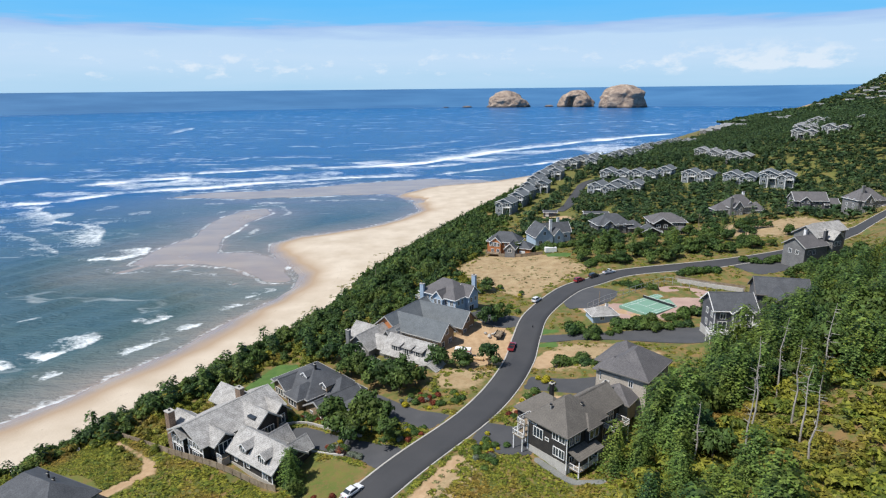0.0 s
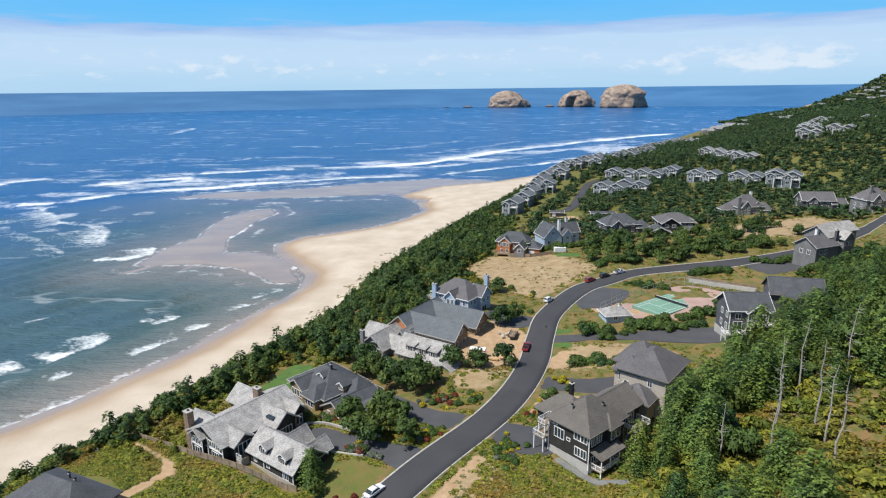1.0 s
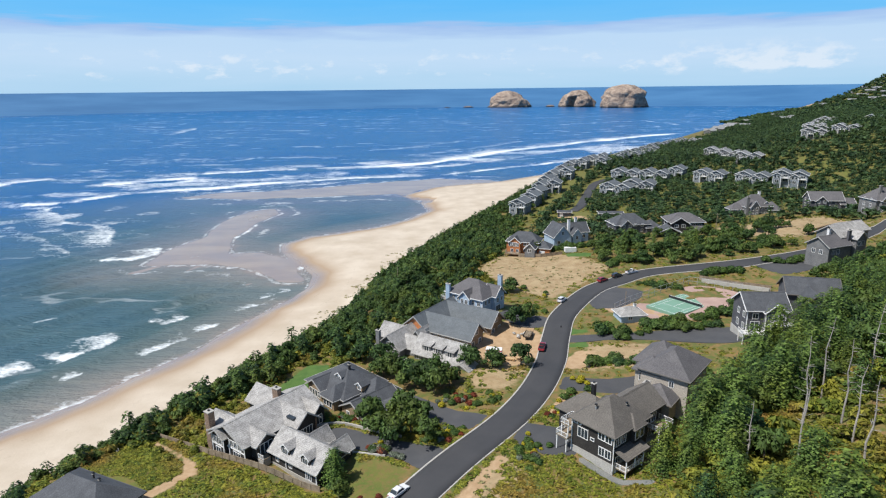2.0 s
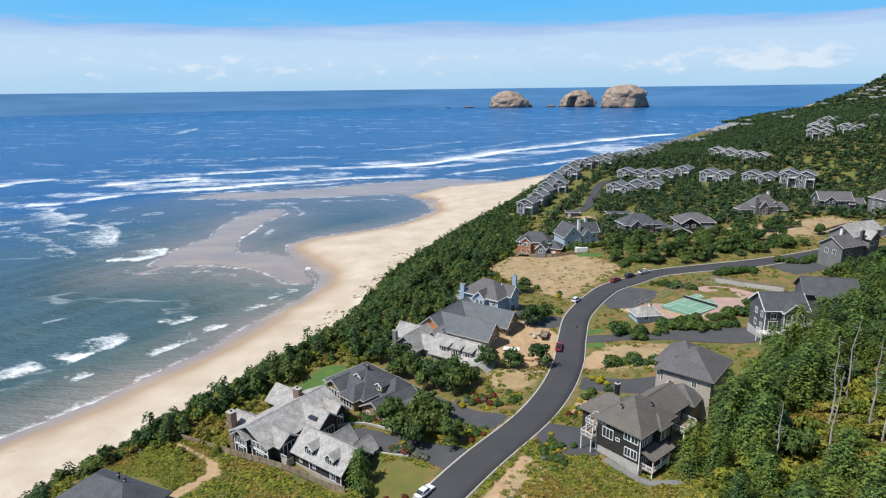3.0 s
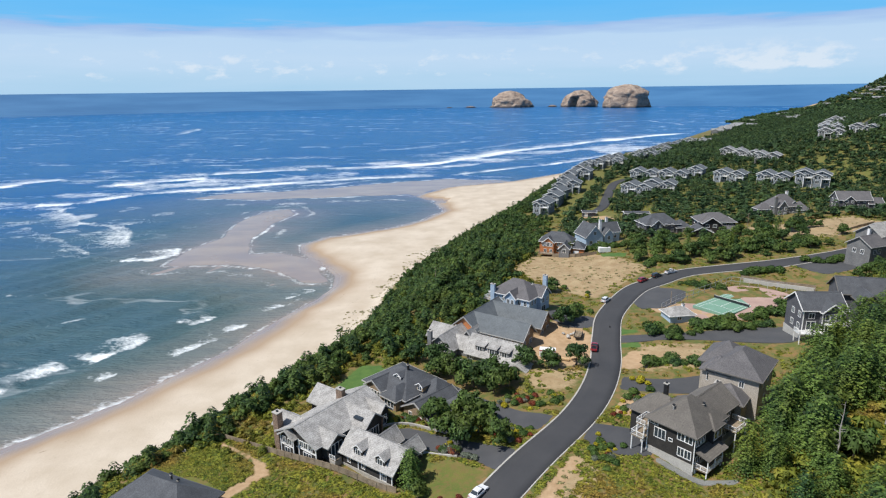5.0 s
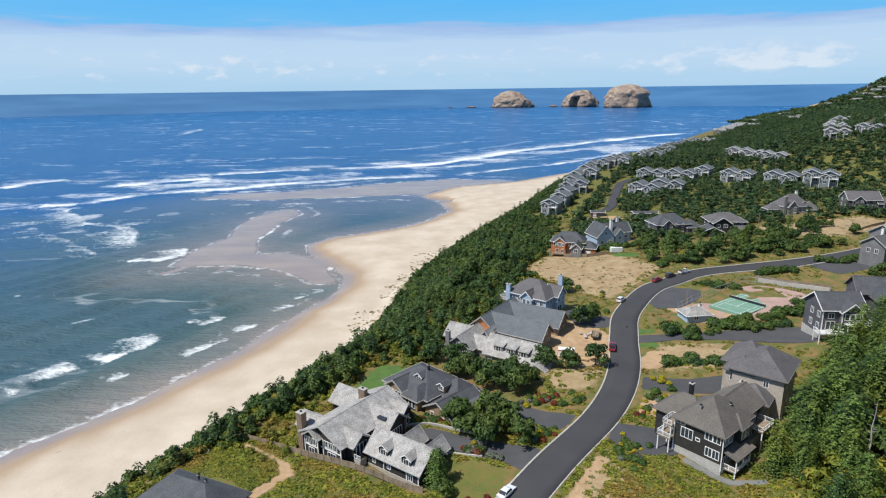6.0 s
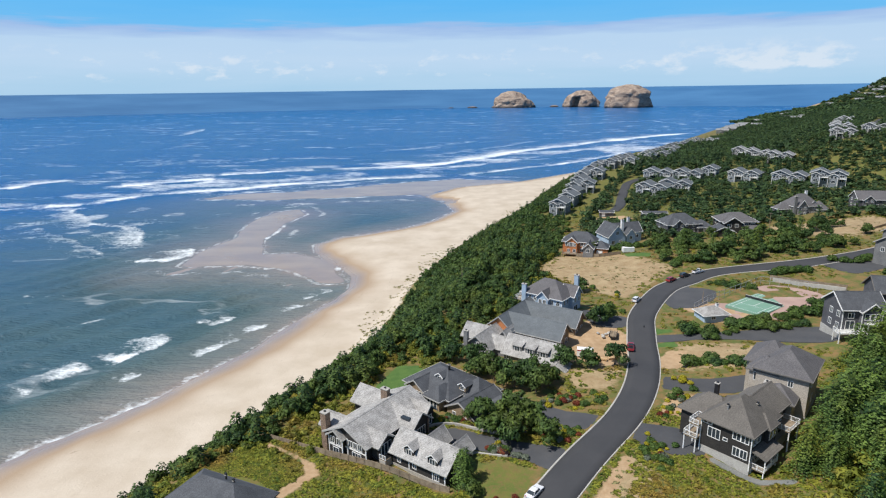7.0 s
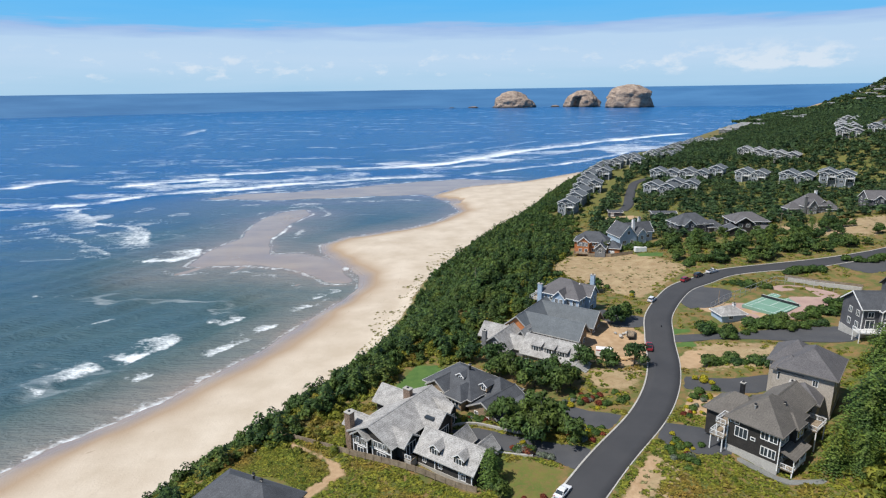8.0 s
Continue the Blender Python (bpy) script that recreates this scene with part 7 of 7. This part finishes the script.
# ---- vehicles ----
def car(x, y, turn, mat, label, kind="sedan", size=4.6):
    """A parked vehicle, nose along its local x."""
    root = empty("car", pose(x, y, height_at(x, y), 0, 0, turn), label, "car", "parked vehicles")
    k, w = size / 4.6, 0.9
    tall = {"sedan": 1.42, "suv": 1.75, "pickup": 1.8}[kind]
    hood = 0.86 if kind == "sedan" else 1.08
    L = size / 2
    side = [(-L, 0.35), (-L, hood * 0.95), (-L + 0.15, hood), (L * 0.45, hood), (L - 0.12, hood * 0.86), (L, hood * 0.66), (L, 0.32)]
    bm = prism(side, "y", -w, w)
    bmesh.ops.bevel(bm, geom=bm.edges[:], offset=0.08, segments=2, affect="EDGES")
    body = part("body", bm, mat, root)
    back = {"sedan": -L * 0.78, "suv": -L * 0.96, "pickup": -L * 0.15}[kind]
    top_back = {"sedan": -L * 0.42, "suv": -L * 0.86, "pickup": -L * 0.08}[kind]
    front, top_front = L * 0.46, L * 0.12
    cab = prism([(back, hood - 0.02), (top_back, tall), (top_front, tall), (front, hood - 0.02)], "y", -w * 0.86, w * 0.86)
    for v in cab.verts:
        if v.co.z > hood + 0.1:
            v.co.y *= 0.86
    bmesh.ops.bevel(cab, geom=cab.edges[:], offset=0.06, segments=2, affect="EDGES")
    part("cabin", cab, mat, root)
    g0, g1 = hood + 0.08, tall - 0.1
    for s in (-1, 1):
        bm = bmesh.new()
        f0, f1 = (g0 - hood) / (tall - hood), (g1 - hood) / (tall - hood)
        lerp = lambda a, b, t: a + (b - a) * t
        pts = [(lerp(back, top_back, f0) + 0.15, g0, f0), (lerp(front, top_front, f0) - 0.12, g0, f0), (lerp(front, top_front, f1) - 0.1, g1, f1), (lerp(back, top_back, f1) + 0.12, g1, f1)]
        a = [bm.verts.new((px, s * (w * 0.86 * (1 - 0.14 * t) + 0.015), pz)) for px, pz, t in pts]
        b = [bm.verts.new((px, s * (w * 0.86 * (1 - 0.14 * t) - 0.02), pz)) for px, pz, t in pts]
        bm.faces.new(a)
        bm.faces.new(b[::-1])
        for i in range(4):
            bm.faces.new([a[i], a[(i + 1) % 4], b[(i + 1) % 4], b[i]])
        part("side_window", bm, GLASS, root)
    for ax, bx, sg in ((front, top_front, 1), (back, top_back, -1)):
        bm = bmesh.new()
        p, q = Vector((ax + (bx - ax) * 0.12, 0, hood + (tall - hood) * 0.12)), Vector((ax + (bx - ax) * 0.88, 0, hood + (tall - hood) * 0.88))
        nrm = Vector((tall - hood, 0, (ax - bx))) if sg > 0 else Vector((-(tall - hood), 0, bx - ax))
        nrm.normalize()
        ring = [(p, -0.72), (p, 0.72), (q, 0.62), (q, -0.62)]
        a = [bm.verts.new(c + Vector((0, yy, 0)) + nrm * 0.02) for c, yy in ring]
        b = [bm.verts.new(c + Vector((0, yy, 0)) - nrm * 0.02) for c, yy in ring]
        bm.faces.new(a)
        bm.faces.new(b[::-1])
        for i in range(4):
            bm.faces.new([a[i], a[(i + 1) % 4], b[(i + 1) % 4], b[i]])
        part("windscreen" if sg > 0 else "rear_window", bm, GLASS, root)
    if kind == "pickup":
        part("cargo_bed", box(-L + 0.12, -L * 0.2, -w + 0.14, w - 0.14, hood - 0.02, hood + 0.012), METAL, root, "dark open cargo bed")
    for sx in (-L * 0.62, L * 0.62):
        for sy in (-w + 0.02, w - 0.02):
            bm = bmesh.new()
            tube(bm, (sx, sy - 0.12, 0.34), (sx, sy + 0.12, 0.34), 0.34, 0.34, 14)
            wheel = part("wheel", bm, RUBBER, root)
            bm = bmesh.new()
            tube(bm, (sx, sy - 0.135, 0.34), (sx, sy + 0.135, 0.34), 0.19, 0.19, 10)
            part("rim", bm, STEEL, wheel)
    for sy in (-0.62, 0.62):
        part("headlight", box(L - 0.1, L + 0.012, sy - 0.18, sy + 0.18, hood * 0.62, hood * 0.76), TRIM, root)
        part("tail_light", box(-L - 0.012, -L + 0.1, sy - 0.14, sy + 0.14, hood * 0.68, hood * 0.88), RED, root)
    return root


car(-18.2, 99.3, 52, CAR_WHITE, "white sedan parked on the road's verge")
car(19.6, 163.6, 74, CAR_RED, "red pickup parked at the kerb", "pickup", 5.4)
car(32.2, 199.0, 50, CAR_WHITE, "white hatchback parked at the kerb", "suv", 4.3)
car(51.2, 217.8, 38, CAR_RED, "dark red estate car parked at the kerb", "suv", 4.8)
car(57.8, 221.8, 32, CAR_BLACK, "black off-road car parked at the kerb", "suv", 4.7)
car(64.6, 225.4, 26, CAR_WHITE, "white pickup parked at the kerb", "pickup", 5.4)
car(96, 372, 20, CAR_WHITE, "white car parked beside the far lane", "suv", 4.6)
for px, py in ((92, 378), (99, 395)):
    car(px, py, 60, CAR_WHITE, "white car parked beside the far lane")
car(121, 300, 10, CAR_BLACK, "black car parked beside a far house", "suv", 4.6)

# flat-bed trailer with timber, and a site shed, on the building lot
trailer = empty("trailer", pose(16.6, 171.5, height_at(16.6, 171.5), 0, 0, 70), "dark flat-bed trailer loaded with brown timber", "trailer")
part("bed", box(-2.4, 2.4, -1.05, 1.05, 0.6, 0.8), METAL, trailer)
for s in (-1, 1):
    part("side", box(-2.4, 2.4, s * 1.08 - 0.03, s * 1.08 + 0.03, 0.804, 1.35), METAL, trailer)
for i in range(6):
    part("plank", box(-2.2, 2.1, -0.95 + i * 0.31, -0.68 + i * 0.31, 0.804, 0.95 + 0.12 * (i % 3)), WOOD, trailer)
for sx in (-0.7, 0.5):
    for sy in (-1.0, 1.0):
        bm = bmesh.new()
        tube(bm, (sx, sy - 0.12, 0.36), (sx, sy + 0.12, 0.36), 0.36, 0.36, 14)
        part("wheel", bm, RUBBER, trailer)
shed = empty("site_box", pose(5.0, 158.5, height_at(5, 158.5), 0, 0, -12), "small white site trailer with a red stripe", "trailer")
part("body", box(-2.3, 2.3, -1.1, 1.1, 0.4, 2.5, bevel=0.05), TRIM, shed)
part("stripe", box(-2.32, 2.32, -1.12, 1.12, 2.1, 2.35), RED, shed, "red stripe")
part("door", box(-0.5, 0.5, -1.16, -1.1, 0.5, 2.0), METAL, shed)
for sx in (-1.5, 1.5):
    part("axle_stand", box(sx - 0.2, sx + 0.2, -0.9, 0.9, -0.2, 0.398), METAL, shed)
box_t = empty("box_trailer", pose(48, 262, height_at(48, 262), 0, 0, 4), "small white box trailer beside a shed", "trailer")
part("body", box(-2.6, 2.6, -1.1, 1.1, 0.45, 2.6, bevel=0.05), TRIM, box_t)
for sy in (-1.0, 1.0):
    bm = bmesh.new()
    tube(bm, (0, sy - 0.1, 0.34), (0, sy + 0.1, 0.34), 0.34, 0.34, 12)
    part("wheel", bm, RUBBER, box_t)
for px, py, turn in ((2, 155, 8), (9, 156.5, -20), (6, 154.2, 40), (13, 157, 5)):
    pile = empty("timber_pile", pose(px, py, height_at(px, py), 0, 0, turn), "stack of fresh sawn planks on bare soil", "timber", "timber piles")
    for i in range(3):
        for jj in range(4):
            part("plank", box(-1.8, 1.8, -0.5 + jj * 0.26, -0.28 + jj * 0.26, 0.02 + i * 0.14, 0.14 + i * 0.14), FRAMING, pile)
for i in range(9):
    px, py = 12.5 + 0.9 * i * 0.8 + 0.5 * math.sin(i * 2.1), 172.5 + 1.2 * math.cos(i * 1.7)
    bm = bmesh.new()
    bmesh.ops.create_icosphere(bm, subdivisions=2, radius=0.55 + 0.2 * math.sin(i * 3.3))
    for v in bm.verts:
        v.co *= 1 + 0.35 * noise.noise(v.co * 2 + Vector((i * 3.1, 0, 0)))
        v.co.z *= 0.7
    me = bpy.data.meshes.new("boulder")
    bm.to_mesh(me)
    bm.free()
    me.materials.append(CONCRETE)
    ob = new("boulder", me)
    ob.matrix_world = pose(px, py, height_at(px, py) + 0.15, 0, 0, i * 40)
    tagged(ob, "pale quarried boulder heaped on the building lot", "rock", "boulders")


# ---- garden shrubs ----
def shrub(mat, label, spots, seed, name="shrub"):
    v, f, nn = leaf_cloud(np.random.default_rng(seed), [(0, 0, 0.42, 0.62, 0.5), (0.35, 0.15, 0.34, 0.42, 0.4), (-0.3, 0.25, 0.32, 0.4, 0.38), (0.0, -0.38, 0.3, 0.4, 0.35)], 420, 0.12)
    me = mesh_of("shrub", v, f, mat, np.full(len(v), 0.5), nn)
    rng = random.Random(seed)
    for px, py, s in spots:
        ob = new(name, me)
        ob.matrix_world = pose(px, py, height_at(px, py) - 0.05, 0, 0, rng.uniform(0, 360)) @ Matrix.Diagonal((s, s, s * rng.uniform(0.75, 1.1), 1))
        tagged(ob, label, "shrub", label.split(" in ")[0] + "s")


shrub(YELLOW, "bright yellow flowering shrub in a garden bed", [(-12.5, 117, 1.3), (24, 141.5, 1.1), (25.4, 139.6, 1.6), (27, 138.4, 1.2), (18.4, 130.5, 1.0), (22.6, 105.0, 0.8), (19.0, 107.0, 0.8),
      (24.4, 103.0, 0.9), (26, 101.6, 0.9), (-24.5, 116.0, 1.1), (-23.5, 117.2, 1.0), (-9, 117.5, 1.1), (-4, 129.8, 0.9), (-10, 131.6, 1.3), (9, 116.5, 0.9), (27, 205, 1.2), (26, 140.6, 1.5), (16.5, 127.5, 1.0), (7.6, 112.6, 0.9), (-37, 129, 1.0)], 41)
shrub(HEDGE, "rounded green shrub in a garden bed", [(-7, 119, 1.6), (-10.5, 116.6, 1.2), (2.4, 132, 1.8), (-1, 131.5, 1.5), (4, 133.6, 1.5), (-7.5, 132.4, 1.5), (20, 132, 1.8), (17.5, 126.6, 1.5), (22, 134, 1.9), (26.5, 135.2, 1.7),
      (8.5, 113, 1.6), (6.4, 110.6, 1.7), (10.2, 111, 1.3), (-38.5, 131, 1.6), (-36, 129.6, 1.5), (2, 136, 1.6), (22, 193, 1.8), (24.5, 189, 1.7), (21, 189.5, 1.6), (-33, 129.8, 1.4), (15.5, 123.6, 1.2), (12.6, 110.2, 1.2), (-40, 127.6, 1.7),
      (24.4, 129.6, 1.4), (28, 208, 1.5), (21, 216, 1.8), (13, 211, 1.9), (-5, 135, 1.5)], 42)
shrub(RUSSET, "rusty red shrub in a garden bed", [(-8.4, 116, 1.1), (-5.6, 118.4, 0.9), (14.6, 124.4, 1.1), (-2, 135.6, 1.3), (-4.2, 134.6, 1.2), (16.4, 125.2, 0.8), (-22, 98.6, 1.0), (-25.6, 99, 0.9)], 43)
shrub(PLUM, "dark plum-leaved shrub in a garden bed", [(-22.4, 113.4, 1.3), (-22.2, 113.0, 1.1), (-24.4, 113.8, 0.9), (-29, 125.6, 1.1)], 44)
shrub(SILVER, "silvery low shrub in a garden bed", [(-19.6, 111.6, 1.2), (-18.4, 110.6, 1.3), (-20.6, 112.4, 1.0), (-9, 134, 1.2), (-11, 133.6, 1.0)], 45)
# mixed planting in the beds along the road
beds = [[(-13, 135), (-2, 130.5), (4.5, 134), (2, 137.5), (-8, 139)], [(-11, 114.5), (-3.8, 121.2), (-8, 123.6), (-15, 119)], [(15.6, 125), (19.8, 134.2), (28, 132.2), (21.5, 122.6)],
        [(5, 109), (9.8, 113.2), (13, 108.6), (8, 102)], [(-42, 128), (-35, 132.5), (-30, 129), (-36, 127.8)], [(-27, 116), (-22, 116.6), (-20, 112.6), (-25, 113.6)]]
br_ = random.Random(9)
mixed_spots = {0: [], 1: [], 2: [], 3: []}
for loop in beds:
    lx, ly = [p[0] for p in loop], [p[1] for p in loop]
    for _ in range(60):
        px, py = br_.uniform(min(lx), max(lx)), br_.uniform(min(ly), max(ly))
        if outside(np.array([px]), np.array([py]), loop)[0] > 0.3 and br_.random() < 0.75:
            mixed_spots[br_.choice((0, 0, 0, 1, 1, 2, 3))].append((px, py, br_.uniform(0.6, 1.5)))
shrub(HEDGE, "leafy green shrub in a mixed bed", mixed_spots[0], 51)
shrub(YELLOW, "golden yellow shrub in a mixed bed", mixed_spots[1], 52)
shrub(RUSSET, "red-brown shrub in a mixed bed", mixed_spots[2], 53)
shrub(SILVER, "grey-green shrub in a mixed bed", mixed_spots[3], 54)
# hedge masses round the tennis court and the lots beyond
hedge_spots = []
hr = random.Random(5)
for line, wide in (([(38, 172), (44, 166), (52, 170), (60, 173), (70, 176), (82, 180), (90, 186)], 3.2), ([(64, 210), (70, 205), (74, 203)], 2.0), ([(90, 219), (98, 221), (106, 222)], 1.8),
                   ([(52, 172), (62, 168.5), (74, 170)], 2.4), ([(119, 229), (126, 225), (133, 228)], 1.8), ([(60, 236), (66, 242), (76, 240)], 2.2), ([(100, 250), (120, 250), (136, 252)], 4.0),
                   ([(36, 268), (46, 270), (60, 272)], 2.6), ([(30, 152), (40, 148), (50, 143), (58, 140)], 3.0)):
    for px, py in spline(line, 1.5):
        hedge_spots.append((px + hr.uniform(-wide, wide) * 0.6, py + hr.uniform(-wide, wide) * 0.6, hr.uniform(1.9, 3.4)))
shrub(PINE, "dense green hedge shrub in rough ground", hedge_spots[::2], 46)
shrub(HEDGE, "dense green hedge shrub in rough ground", hedge_spots[1::2], 47)

# ---- small fixtures ----
def post_lamp(x, y, tall, label, name="utility_pole", arm=False):
    root = empty(name, pose(x, y, height_at(x, y)), label, "pole")
    bm = bmesh.new()
    tube(bm, (0, 0, -0.5), (0, 0, tall), 0.13, 0.09, 8)
    part("pole", bm, WOOD, root)
    if arm:
        part("crossarm", box(-0.9, 0.9, -0.06, 0.06, tall - 0.6, tall - 0.46), WOOD, root)


post_lamp(126, 290, 9.0, "plain timber utility pole beside a dark house", arm=True)
post_lamp(52.5, 192.5, 4.5, "slim timber lamp post beside the court")
post_lamp(-28, 232, 9, "weathered bare snag on the bluff's edge", "snag")
bench = empty("bench", pose(-84.5, 120.5, height_at(-84.5, 120.5), 0, 0, -30), "weathered grey timber bench on the bluff", "bench")
part("seat", box(-0.9, 0.9, -0.22, 0.22, 0.42, 0.48), CONCRETE, bench)
part("backrest", box(-0.9, 0.9, 0.24, 0.3, 0.55, 0.95), CONCRETE, bench)
for sx in (-0.75, 0.75):
    part("leg", box(sx - 0.05, sx + 0.05, -0.2, 0.2, -0.1, 0.418), WOOD, bench)
hydrant = empty("hydrant", pose(27.6, 176.4, height_at(27.6, 176.4)), "small dark fire hydrant on the verge", "hydrant")
bm = bmesh.new()
tube(bm, (0, 0, -0.1), (0, 0, 0.65), 0.14, 0.12, 10)
part("barrel", bm, METAL, hydrant)
part("cap", box(-0.2, 0.2, -0.07, 0.07, 0.36, 0.5), METAL, hydrant)
